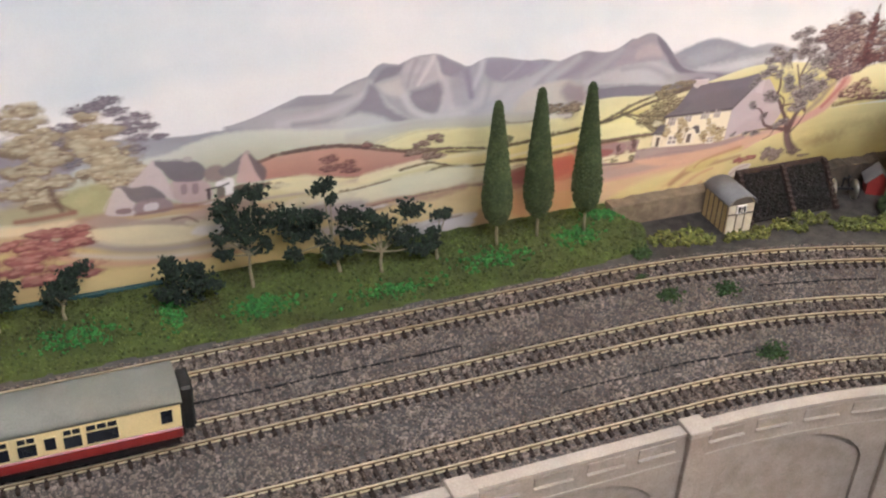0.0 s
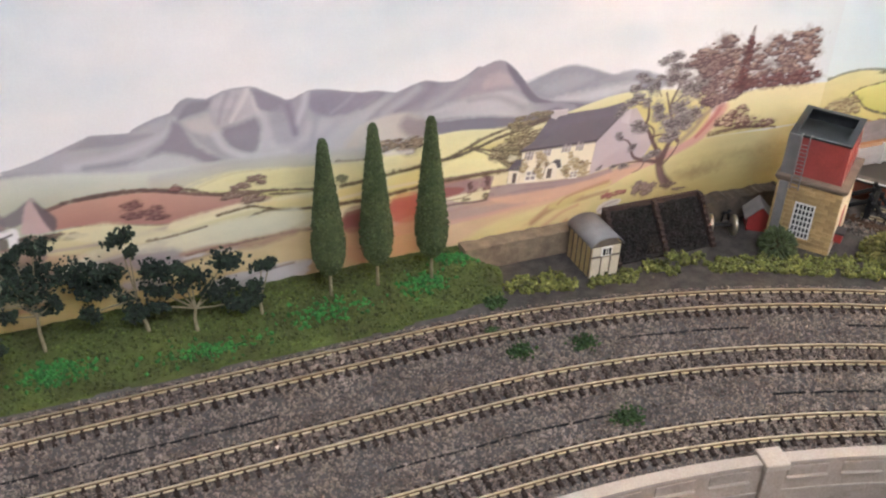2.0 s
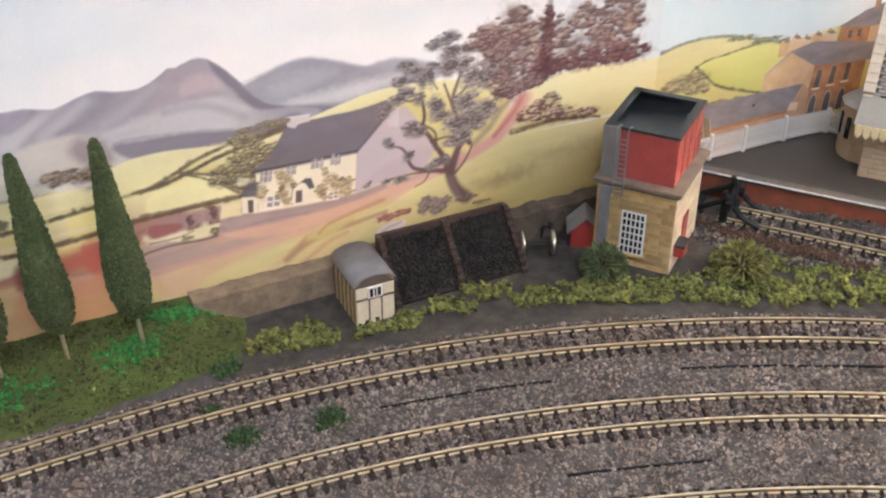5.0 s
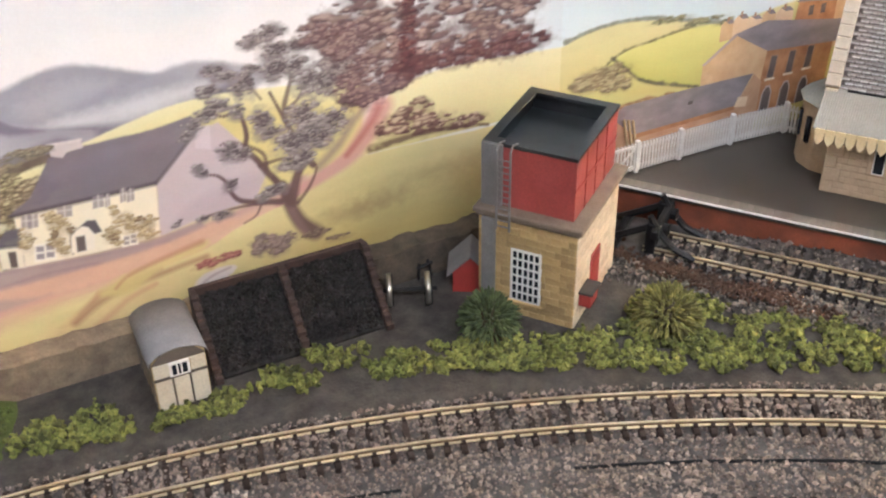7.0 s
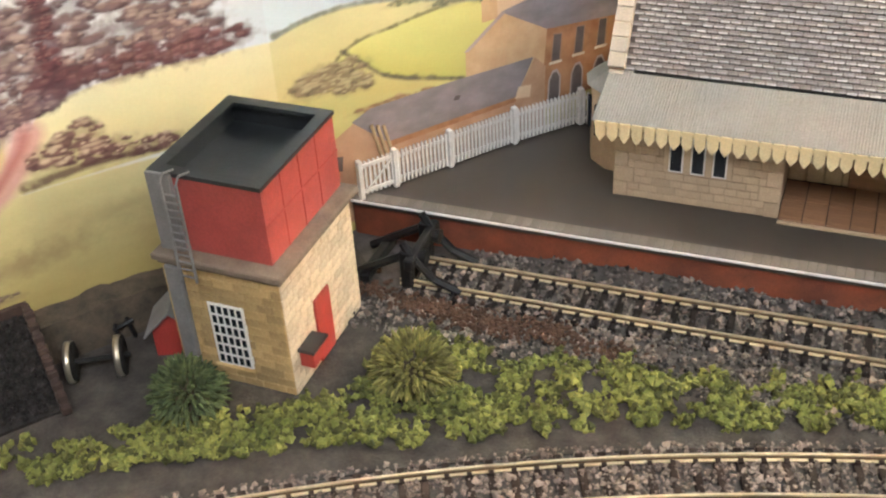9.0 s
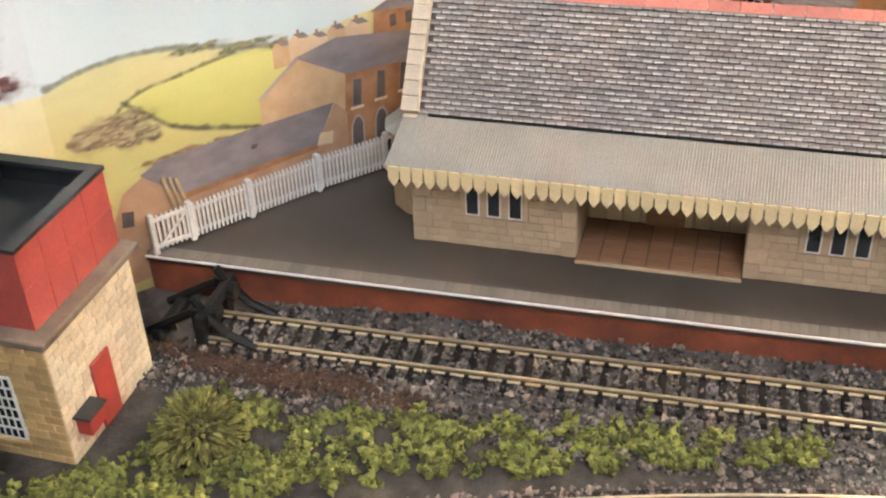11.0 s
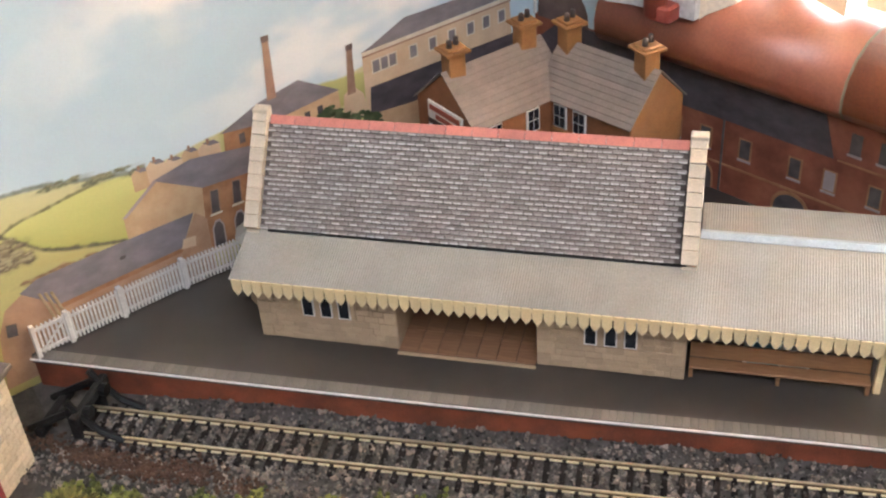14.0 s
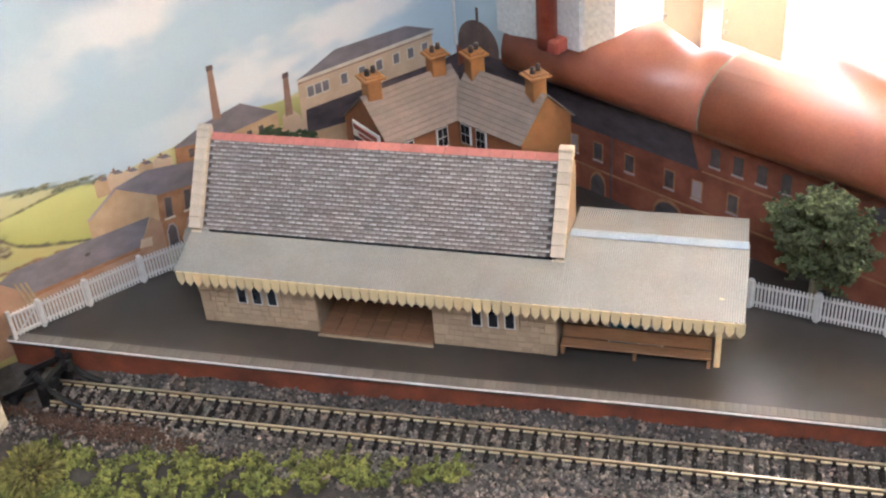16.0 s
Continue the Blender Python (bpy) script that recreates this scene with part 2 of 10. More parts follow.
n = 205000
sx, sy = rg.uniform(-0.86, 0.42, n), rg.uniform(-0.43, -0.045, n)
lx, ly = (sx - ARC_X) * math.cos(ARC_TURN) + (sy - ARC_Y) * math.sin(ARC_TURN), (sy - ARC_Y) * math.cos(ARC_TURN) - (sx - ARC_X) * math.sin(ARC_TURN)
far = np.where(lx < 0, ly, np.hypot(lx, ly))
dx, dy = sx - 0.069, sy + 0.001
ca, sa = math.cos(radians(-51.7)), math.sin(radians(-51.7))
sl, wl = dx * ca + dy * sa, -dx * sa + dy * ca
bend = np.interp(sl, np.linspace(0, 0.62, 63), [edge(v) for v in np.linspace(0, 0.62, 63)])
piled = np.interp(sl, np.linspace(0, 0.62, 311), [heap(v) for v in np.linspace(0, 0.62, 311)])
yard = (wl < bend + 0.001) & (wl > -0.060) & (sl > -0.01)
keep = ((far > VR + 0.004) & (far < R_FAR + 0.0185)) | yard
keep &= ~((wl > bend + 0.001) & (sl > 0.02))
sx, sy, wl2 = sx[keep], sy[keep], wl[keep]
piled = piled[keep] * np.clip((wl2 - bend[keep] + 0.0105) / 0.0105, 0, 1) ** 1.3
far2 = far[keep]
bed = np.minimum.reduce([np.abs(far2 - r) for r in (R_FAR, R_MID, R_NEAR)])
sz = np.where((bed < 0.0078) & (wl2 > -0.9) & ~yard[keep], rg.uniform(0.0010, 0.0022, len(sx)), rg.uniform(-0.0002, 0.0010, len(sx)))
side = yard[keep] & (far2 > R_FAR + 0.0185)
sz = np.where(side, sz + piled + rg.uniform(0.0, 0.0013, len(sx)), sz)
st_obj = fixture("ballast_stones", stone_mesh("ballast_stones", sx[~side], sy[~side], sz[~side], 0.00085, 5), M_STONES,
                 "loose grey and brown ballast stones between the sleepers", "ballast")
dk_obj = fixture("siding_ballast_stones", stone_mesh("siding_ballast_stones", sx[side], sy[side], sz[side], 0.00090, 8), M_DSTONES,
                 "grey coarse ballast stones of the siding", "ballast")
dk_obj["kind"] = "stuff"
st_obj["kind"] = "stuff"
pick = rg.choice(len(sx), 15000, replace=False)
big = fixture("large_ballast_stones", stone_mesh("large_ballast_stones", sx[pick], sy[pick], sz[pick], 0.00145, 6), M_STONES, "larger loose stones among the ballast", "ballast")
big["kind"] = "stuff"


# ---- tracks ----
def rail(place, s0, s1, off, parent, base=0.0022):
    """A rail along a line, off from the track's middle: bright head and foot, dark web between them."""
    prof = [(-0.0011, 0), (0.0011, 0), (0.0011, 0.0004), (0.0003, 0.0007), (0.0003, 0.0018), (0.00045, 0.0020), (0.00045, 0.0027), (-0.00045, 0.0027), (-0.00045, 0.0020), (-0.0003, 0.0018), (-0.0003, 0.0007), (-0.0011, 0.0004)]
    sh, k = Shape(), len(prof)
    ss = np.arange(s0, s1, 0.012)
    for s in ss:
        x, y, a = place(s)
        c, d = math.cos(radians(a)), math.sin(radians(a))
        sh.v += [(x - d * (off + u), y + c * (off + u), base + v) for u, v in prof]
    for i in range(len(ss) - 1):
        sh.f += [(i * k + j, i * k + (j + 1) % k, (i + 1) * k + (j + 1) % k, (i + 1) * k + j) for j in range(k)]
    ob = part("rail", sh, M_RAIL, parent, "brassy nickel rail with a dark web")
    ob.data.materials.append(M_RAILWEB)
    ob.data.polygons.foreach_set("material_index", [1 if i % k in (3, 4, 8, 9) else 0 for i in range(len(sh.f))])


def sleeper_mesh(half, wood):
    s = Shape().box(-0.0014, 0.0014, -half - 0.0058, half + 0.0058, -0.0006, 0.0020, 0.0003)
    for y in (-half, half):
        s.box(-0.0009, 0.0009, y - 0.0021, y - 0.0004, 0.0019, 0.0031)
        s.box(-0.0009, 0.0009, y + 0.0004, y + 0.0021, 0.0019, 0.0031)
    me = s.mesh("sleeper")
    me.materials.append(wood)
    return me


def track(place, s0, s1, half, pitch, label, wood=M_SLEEPER):
    tr = thing("railway_track", Matrix(), label, "track", "model railway tracks")
    for off in (-half, half):
        rail(place, s0, s1, off, tr)
    me = sleeper_mesh(half, wood)
    rr = random.Random(int(1000 * s1))
    s = s0 + 0.003
    while s < s1 - 0.012:
        x, y, a = place(s)
        piece("sleeper", me, pose(x, y, rr.uniform(-0.0002, 0.0002), 0, 0, a + rr.uniform(-1.2, 1.2)), tr)
        s += pitch
    return tr


track(lambda s: along(R_FAR, s), -0.52, 0.72, 0.0089, 0.0075, "curved track beside the grass bank, dark sleepers and brassy rails")
track(lambda s: along(R_MID, s), -0.52, 0.72, 0.0089, 0.0075, "curved track that carries the cream carriage")
track(lambda s: along(R_NEAR, s), -0.52, 0.72, 0.0089, 0.0075, "curved track beside the viaduct parapet")


def siding(s):
    w = lambda v: float(np.interp(v, (0.03, 0.06, 0.16, 0.245, 0.327, 0.40, 0.61), (-0.0206, -0.0202, -0.0181, -0.0157, -0.0137, -0.0118, -0.0075)))
    p = ST @ Vector((s, w(s), 0))
    return p.x, p.y, -51.7 + math.degrees(math.atan((w(s + 0.03) - w(s - 0.03)) / 0.06))


track(siding, 0.034, 0.60, 0.0086, 0.0072, "straight platform siding ending at a buffer stop", M_DKSLEEPER)
pile = Shape(ST)
ps, pw = np.arange(0.03, 0.61, 0.003), (-0.0105, -0.0085, -0.0062, -0.0040, -0.0018, 0.0002)
pile.v = [tuple(ST @ Vector((v, edge(v) + w + 0.002, heap(v) * ((w + 0.0105) / 0.0107) ** 1.3 - 0.0003))) for v in ps for w in pw]
pile.f = [(6 * i + j, 6 * i + 6 + j, 6 * i + 7 + j, 6 * i + 1 + j) for i in range(len(ps) - 1) for j in range(5)]
fixture("ballast_heap", pile, M_BALLAST, "dark ballast heaped against the platform face", "ground", True)

# ---- viaduct wall ----
via = thing("viaduct", Matrix(), "pale stone viaduct wall with piers, panels and blind arches", "viaduct", kind="structure")


def ribbon(r0, r1, z0, z1, s0, s1, step=0.01):
    sh = Shape()
    ss = np.arange(s0, s1 + step / 2, step)
    for s in ss:
        x, y, a = along(VR, s)
        c, d = math.cos(radians(a)), math.sin(radians(a))
        for o, z in ((r0, z0), (r1, z0), (r1, z1), (r0, z1)):
            sh.v.append((x - d * o, y + c * o, z))
    for i in range(len(ss) - 1):
        sh.f += [(4 * i + j, 4 * i + (j + 1) % 4, 4 * i + 4 + (j + 1) % 4, 4 * i + 4 + j) for j in range(4)]
    n4 = len(sh.v)
    sh.f += [(3, 2, 1, 0), (n4 - 4, n4 - 3, n4 - 2, n4 - 1)]
    return sh


part("face_wall", ribbon(-0.004, 0.003, -0.0072, 0.0145, -0.5, 0.7), M_VIADUCT, via)
part("arch_infill", ribbon(-0.0014, 0.003, -0.12, -0.0072, -0.5, 0.7), M_VIADUCT2, via, "rough recessed stone inside the arches")


def spandrel(mid, half=0.0535, spring=-0.041, rise=0.0325, reach=0.0739):
    """The wall round one blind arch, with the arch's inner side."""
    cols = [(-reach, -0.12), (-half, -0.12)] + [(-half * math.cos(math.pi * k / 28), spring + rise * math.sin(math.pi * k / 28) ** 0.9) for k in range(29)] + [(half, -0.12), (reach, -0.12)]
    sh = Shape()
    for u, z in cols:
        x, y, a = along(VR, mid + u)
        c, d = math.cos(radians(a)), math.sin(radians(a))
        sh.v += [(x + d * 0.004, y - c * 0.004, -0.0072), (x + d * 0.004, y - c * 0.004, z), (x + d * 0.0010, y - c * 0.0010, z)]
    for i in range(len(cols) - 1):
        sh.f += [(3 * i + 3, 3 * i, 3 * i + 1, 3 * i + 4), (3 * i + 4, 3 * i + 1, 3 * i + 2, 3 * i + 5)]
    return sh



part("coping", ribbon(-0.0050, 0.0030, 0.0145, 0.0165, -0.5, 0.7), M_COPING, via, "pale coping course")
part("string_course", ribbon(-0.0046, -0.0035, -0.0060, -0.0048, -0.5, 0.7), M_COPING, via)
for s in np.arange(-0.6121, 0.65, 0.1477):
    x, y, a = along(VR, s + 0.0005)
    part("pier", Shape(pose(x, y, 0, 0, 0, a)).box(-0.0062, 0.0062, -0.0078, 0.0045, -0.12, 0.0140, 0.0006), M_VIADUCT, via)
    part("pier_cap", Shape(pose(x, y, 0, 0, 0, a)).box(-0.0074, 0.0074, -0.0092, 0.0062, 0.0140, 0.0186, 0.0006), M_COPING, via)
    for j in range(4):
        x, y, a = along(VR, s + 0.0103 + 0.0333 * j + 0.0121)
        part("panel", Shape(pose(x, y, 0, 0, 0, a)).box(-0.0121, 0.0121, -0.0046, -0.003, 0.0052, 0.0122, 0.0003), M_VIADUCT2, via)
        part("panel_ledge", Shape(pose(x, y, 0, 0, 0, a)).box(-0.0122, 0.0122, -0.0062, -0.0035, 0.0040, 0.0050), M_COPING, via)
    part("spandrel", spandrel(s + 0.0739), M_VIADUCT, via, "stone face round a blind arch")

# ---- the painted backdrop ----
mural = thing("backdrop", Matrix(), "painted paper backdrop of hills, farms and a mill town under a pale sky", "backdrop", kind="structure")
A_BLUE = art("art_blue_sky", (0.52, 0.64, 0.70), (0.60, 0.70, 0.75), 6, (1, 1, 2.5))
A_SLATE = art("art_slate_roof", (0.175, 0.155, 0.165), (0.25, 0.222, 0.235), 60, (1, 1, 2))
A_DKSLATE = art("art_dark_slate", (0.060, 0.048, 0.052), (0.105, 0.085, 0.090), 60, (1, 1, 2))
A_WALLD = art("art_shaded_pink_wall", (0.33, 0.265, 0.255), (0.43, 0.355, 0.34), 50)
A_WHITE = art("art_whitewash", (0.58, 0.50, 0.37), (0.72, 0.66, 0.54), 120)
A_DARK = art("art_dark_opening", (0.07, 0.06, 0.06), (0.13, 0.11, 0.10), 90)
A_BRICK = art("art_orange_brick", (0.27, 0.125, 0.06), (0.40, 0.21, 0.105), 90)
A_BRICK2 = art("art_tan_brick", (0.46, 0.305, 0.17), (0.58, 0.41, 0.25), 60)
A_BRICKM = art("art_brown_brick", (0.34, 0.20, 0.12), (0.45, 0.285, 0.18), 60)
A_BRICK3 = art("art_dark_brick", (0.17, 0.052, 0.032), (0.31, 0.115, 0.065), 40)
A_MILL = art("art_mill_stone", (0.53, 0.38, 0.25), (0.63, 0.48, 0.33), 60)
A_TRUNKD = art("art_dark_cap", (0.12, 0.08, 0.07), (0.18, 0.12, 0.10), 80)
A_CHIM = art("art_mill_chimney", (0.27, 0.16, 0.11), (0.36, 0.23, 0.16), 80)

# the paper is a fine sheet that holds its pigment point by point
PX = np.concatenate([np.arange(-1.3, -0.722, 0.02), np.arange(-0.722, -0.2601, 0.0008), np.arange(-0.260, 0.0501, 0.0005), np.arange(0.0506, 0.4021, 0.0011)])
PZ = np.concatenate([np.arange(-0.02, 0.0125, 0.0009), np.arange(0.0130, 0.1501, 0.00055), np.arange(0.1508, 0.170, 0.0009), np.arange(0.170, 0.63, 0.006)])
GX, GZ = np.meshgrid(PX, PZ)
PAINT = np.zeros(GX.shape + (3,))


def pig(r, g, b):
    """Pigment from everyday 0-255 colour values."""
    c = np.array([1.0 * (v / 255) ** 2.36 for v in (r, g, b)])
    return np.minimum(0.9, 0.80 * c + 0.20 * c.mean() * np.array([1.02, 0.98, 1.06]))


def cloudy(x, z, seed, octaves=4):
    """Smooth random shapes between 0 and 1."""
    out, amp, tot = np.zeros(np.shape(x)), 1.0, 0.0
    for o in range(octaves):
        tab = np.random.default_rng(seed + o).random((64, 64))
        u, v = x * 2 ** o + 100, z * 2 ** o + 100
        i, j = np.floor(u).astype(int), np.floor(v).astype(int)
        f, g = u - i, v - j
        f, g = f * f * (3 - 2 * f), g * g * (3 - 2 * g)
        a, b, c, d = tab[i % 64, j % 64], tab[(i + 1) % 64, j % 64], tab[i % 64, (j + 1) % 64], tab[(i + 1) % 64, (j + 1) % 64]
        out += amp * ((a * (1 - f) + b * f) * (1 - g) + (c * (1 - f) + d * f) * g)
        tot += amp
        amp *= 0.5
    return out / tot


WANDER = cloudy(GX * 300, GZ * 380, 5) - 0.5
BRUSH = cloudy(GX * 45, GZ * 130, 9) - 0.5
BROAD = cloudy(GX * 14, GZ * 30, 12) - 0.5


def curve(ctrl, step=0.004):
    """A smooth line through a few places."""
    out = []
    for i in range(len(ctrl) - 1):
        p0, p1, p2, p3 = ctrl[max(i - 1, 0)], ctrl[i], ctrl[i + 1], ctrl[min(i + 2, len(ctrl) - 1)]
        k = max(2, int(math.hypot(p2[0] - p1[0], p2[1] - p1[1]) / step))
        for j in range(k):
            t = j / k
            out.append(tuple(0.5 * (2 * b + (c - a) * t + (2 * a - 5 * b + 4 * c - d) * t * t + (3 * b - a - 3 * c + d) * t ** 3) for a, b, c, d in zip(p0, p1, p2, p3)))
    return out + [ctrl[-1]]


def lay(mask, colour, rows=slice(None), cols=slice(None)):
    PAINT[rows, cols] += mask[..., None] * (colour - PAINT[rows, cols])


def line_at(ctrl):
    pts = curve(ctrl)
    return np.interp(PX, [p[0] for p in pts], [p[1] for p in pts])[None, :]


def land(top, bottom, high, low, soft=0.0011, tex=0.10, ends=0.004, depth=None):
    """A stretch of land between two lines: one pigment near its skyline, another lower down."""
    t, b = line_at(top), line_at(bottom)
    x0, x1 = top[0][0], top[-1][0]
    m = np.clip((t - GZ) / soft + 0.5 + 0.5 * WANDER, 0, 1) * np.clip((GZ - b) / soft + 0.5, 0, 1)
    m = m * np.clip((GX - x0) / ends + 0.5, 0, 1) * np.clip((x1 - GX) / ends + 0.5, 0, 1)
    g = np.clip((t - GZ) / (depth or np.maximum(t - b, 0.001)), 0, 1)[..., None]
    c = (high * (1 - g) + low * g) * (1 + tex * 2 * BRUSH + tex * BROAD)[..., None]
    lay(m, c)


def brush(ctrl, w0, w1, colour, strength=1.0, soft=0.5, rough=0.0, clip=None):
    """One brush stroke along a line, w0 to w1 half wide, with a soft edge."""
    pts = np.array(curve(ctrl, 0.0005 if max(w0, w1) < 0.0012 else 0.0012))
    n = len(pts)
    wid = np.linspace(w0, w1, n)
    big = max(w0, w1) * (1 + soft) + 0.001
    c0, c1 = np.searchsorted(PX, [pts[:, 0].min() - big, pts[:, 0].max() + big])
    r0, r1 = np.searchsorted(PZ, [pts[:, 1].min() - big, pts[:, 1].max() + big])
    x, z = GX[r0:r1, c0:c1], GZ[r0:r1, c0:c1]
    m = np.zeros(x.shape)
    for (px, pz), w in zip(pts, wid):
        d = np.hypot(x - px, z - pz)
        e = max(w * soft, 0.00045)
        m = np.maximum(m, np.clip((w + e - d) / (2 * e), 0, 1) * min(1.0, w / 0.0004))
    if clip is not None:
        m = m * clip[r0:r1, c0:c1]
    if rough:
        m = np.clip(m * (1 + rough * 4 * WANDER[r0:r1, c0:c1]), 0, 1)
    lay(m * strength, colour, slice(r0, r1), slice(c0, c1))


def dab(x, z, rx, rz, colour, strength=1.0, soft=0.35):
    big = max(rx, rz) * (1 + soft) + 0.0012
    c0, c1 = np.searchsorted(PX, [x - big, x + big])
    r0, r1 = np.searchsorted(PZ, [z - big, z + big])
    d = np.hypot((GX[r0:r1, c0:c1] - x) / rx, (GZ[r0:r1, c0:c1] - z) / rz) + 1.1 * WANDER[r0:r1, c0:c1]
    lay(strength * np.clip((1 + soft - d) / (2 * soft), 0, 1), colour, slice(r0, r1), slice(c0, c1))


def patch(ctrl, colour, soft=0.002, strength=0.9, tex=0.06, clip=None, sharp=False):
    """A painted area inside a smooth or cornered outline, with a soft and slightly ragged edge."""
    c = list(ctrl)
    pts = np.array(curve(c[-2:] + c + c[:2], 0.003))
    near = [i for i, p in enumerate(pts) if tuple(p) == c[0]] or [0]
    pts = pts[near[0]:]
    pts = np.array(c) if sharp else pts[:len(pts) - 1]
    big = 2 * soft + 0.002
    c0, c1 = np.searchsorted(PX, [pts[:, 0].min() - big, pts[:, 0].max() + big])
    r0, r1 = np.searchsorted(PZ, [pts[:, 1].min() - big, pts[:, 1].max() + big])
    x, z = GX[r0:r1, c0:c1], GZ[r0:r1, c0:c1]
    d, inside = np.full(x.shape, 9.0), np.zeros(x.shape, bool)
    for (ax, az), (bx, bz) in zip(pts, np.roll(pts, -1, 0)):
        ux, uz = bx - ax, bz - az
        t = np.clip(((x - ax) * ux + (z - az) * uz) / max(ux * ux + uz * uz, 1e-12), 0, 1)
        d = np.minimum(d, np.hypot(x - ax - t * ux, z - az - t * uz))
        if az != bz:
            inside ^= ((az > z) != (bz > z)) & (x < ux * (z - az) / uz + ax)
    m = np.clip(0.5 + (np.where(inside, d, -d) + 0.7 * soft * WANDER[r0:r1, c0:c1]) / (2 * max(soft, 0.0005)), 0, 1)
    m = m * m * (3 - 2 * m) * strength
    if clip is not None:
        m = m * clip[r0:r1, c0:c1]
    shade = (1 + tex * (2 * BRUSH[r0:r1, c0:c1] + BROAD[r0:r1, c0:c1] + WANDER[r0:r1, c0:c1]))[..., None]
    lay(m, colour * shade, slice(r0, r1), slice(c0, c1))


def foliage(spots, n, size, dark, mid, light, seed, flatness=0.5, slope=0.0, mass=0.55):
    """Tree clumps over a soft mass: ragged dark undersides, a middle tone and light upper touches."""
    r = random.Random(seed)
    n, size = int(n * 2.0), size * 0.66
    for cx, cz, rx, rz in spots:
        dab(cx, cz - 0.001, rx * 1.05, rz * 1.05, 0.45 * dark + 0.55 * mid, mass * 0.9, 0.45)
    many = [s for s in spots for _ in range(max(1, int(1000 * (s[2] * s[3]) / 0.0002 + 1)))] if len(spots) > 1 else spots
    clumps = []
    for i in range(n):
        cx, cz, rx, rz = many[r.randrange(len(many))]
        a, q = r.uniform(0, 6.283), math.sqrt(r.random())
        clumps.append((cz + rz * q * math.sin(a), cx + rx * q * math.cos(a)))
    for z, x in sorted(clumps, reverse=True):
        w = size * r.choice((0.6, 0.8, 1.0, 1.3, 1.6)) * r.uniform(0.85, 1.15)
        v = r.uniform(0.85, 1.15)
        for tone, up, k, grow, strong in ((dark, -0.38, 3, 0.62, 0.8), (mid, 0.02, 3, 0.55, 0.7), (light, 0.30, 2, 0.42, 0.6)):
            if tone is light and r.random() < 0.3:
                continue
            for _ in range(k):
                u = w * grow * r.uniform(0.6, 1.2)
                dab(x + w * r.uniform(-0.65, 0.65), z + flatness * w * (up + r.uniform(-0.25, 0.25)), u, u * flatness * r.uniform(0.7, 1.1), tone * v * r.uniform(0.93, 1.07), strong, 0.5)


def hedge(ctrl, w, colour, seed=0, strength=0.9):
    r = random.Random(seed)
    brush(ctrl, w * 0.6, w * 0.6, colour * 0.85, strength * 0.95, 0.6, 0.5)
    for x, z in curve(ctrl, 0.0022):
        if r.random() < 0.7:
            dab(x, z + w * r.uniform(-0.1, 0.5), w * r.uniform(0.6, 1.3), w * r.uniform(0.4, 0.9), colour * r.uniform(0.65, 1.15), strength * 0.8, 0.4)


# sky
c = np.clip(0.5 + 2.2 * (cloudy(GX * 7, GZ * 16, 21) - 0.52) + 6 * (0.17 - GZ) * 0.6, 0, 1)[..., None]
PAINT[:] = pig(210, 221, 226) * (1 - c) + pig(244, 237, 234) * c
right = GX > 0.044
bank_ = np.clip((0.158 + 0.05 * (cloudy(GX * 9, GZ * 4, 40) - 0.4) - GZ) / 0.022, 0, 1)
lay(0.8 * bank_, pig(242, 237, 234))
blue = pig(194, 217, 226) * (1 + 0.05 * BROAD)[..., None]
blue = blue * (1 - np.clip((0.14 - GZ) / 0.05, 0, 1)[..., None] * 0.25) + pig(214, 226, 230) * np.clip((0.14 - GZ) / 0.05, 0, 1)[..., None] * 0.25
PAINT[right] = blue[right]
near = np.clip((GX + 0.10) / 0.145, 0, 1) * ~right
lay(0.85 * near, pig(198, 214, 222))
lay(0.35 * np.clip((0.11 - GX) / 0.06, 0, 1) * right, pig(224, 232, 234))
for x0, z0, slope, half, seed, top in ((0.20, 0.186, 0.33, 0.022, 31, 0.9), (0.27, 0.118, 0.17, 0.020, 32, 0.85)):
    mid = z0 + slope * (GX - x0)
    m = np.clip(1.15 - np.abs(GZ - mid) / half + 2.2 * (cloudy(GX * 26, GZ * 50, seed) - 0.5), 0, 1)
    m = m * m * (3 - 2 * m) * top * np.clip((GX - (x0 - 0.11)) / 0.08, 0, 1) * right
    lay(m, pig(250, 243, 237))

# far hills and the mountain range
patch([(-0.2212, 0.1319), (-0.2068, 0.1369), (-0.1944, 0.1406), (-0.1814, 0.1410), (-0.1699, 0.1375), (-0.1523, 0.1307), (-0.1386, 0.1251), (-0.1649, 0.1180), (-0.1913, 0.1162), (-0.2094, 0.1212)], pig(152, 151, 161), 0.0017, 0.95, 0.06)
patch([(-0.2060, 0.1299), (-0.1849, 0.1345), (-0.1666, 0.1305), (-0.1833, 0.1227), (-0.2007, 0.1209)], pig(176, 174, 181), 0.0040, 0.60, 0.06)
patch([(-0.2098, 0.1171), (-0.1875, 0.1203), (-0.1659, 0.1253), (-0.1486, 0.1302), (-0.1328, 0.1315), (-0.1131, 0.1256), (-0.0977, 0.1198), (-0.1132, 0.1131), (-0.1406, 0.1091), (-0.1864, 0.1122)], pig(164, 162, 171), 0.0018, 0.95, 0.06)
patch([(-0.1980, 0.1172), (-0.1741, 0.1202), (-0.1473, 0.1220), (-0.1284, 0.1195), (-0.1506, 0.1140), (-0.1821, 0.1132)], pig(206, 205, 206), 0.0036, 0.85, 0.06)
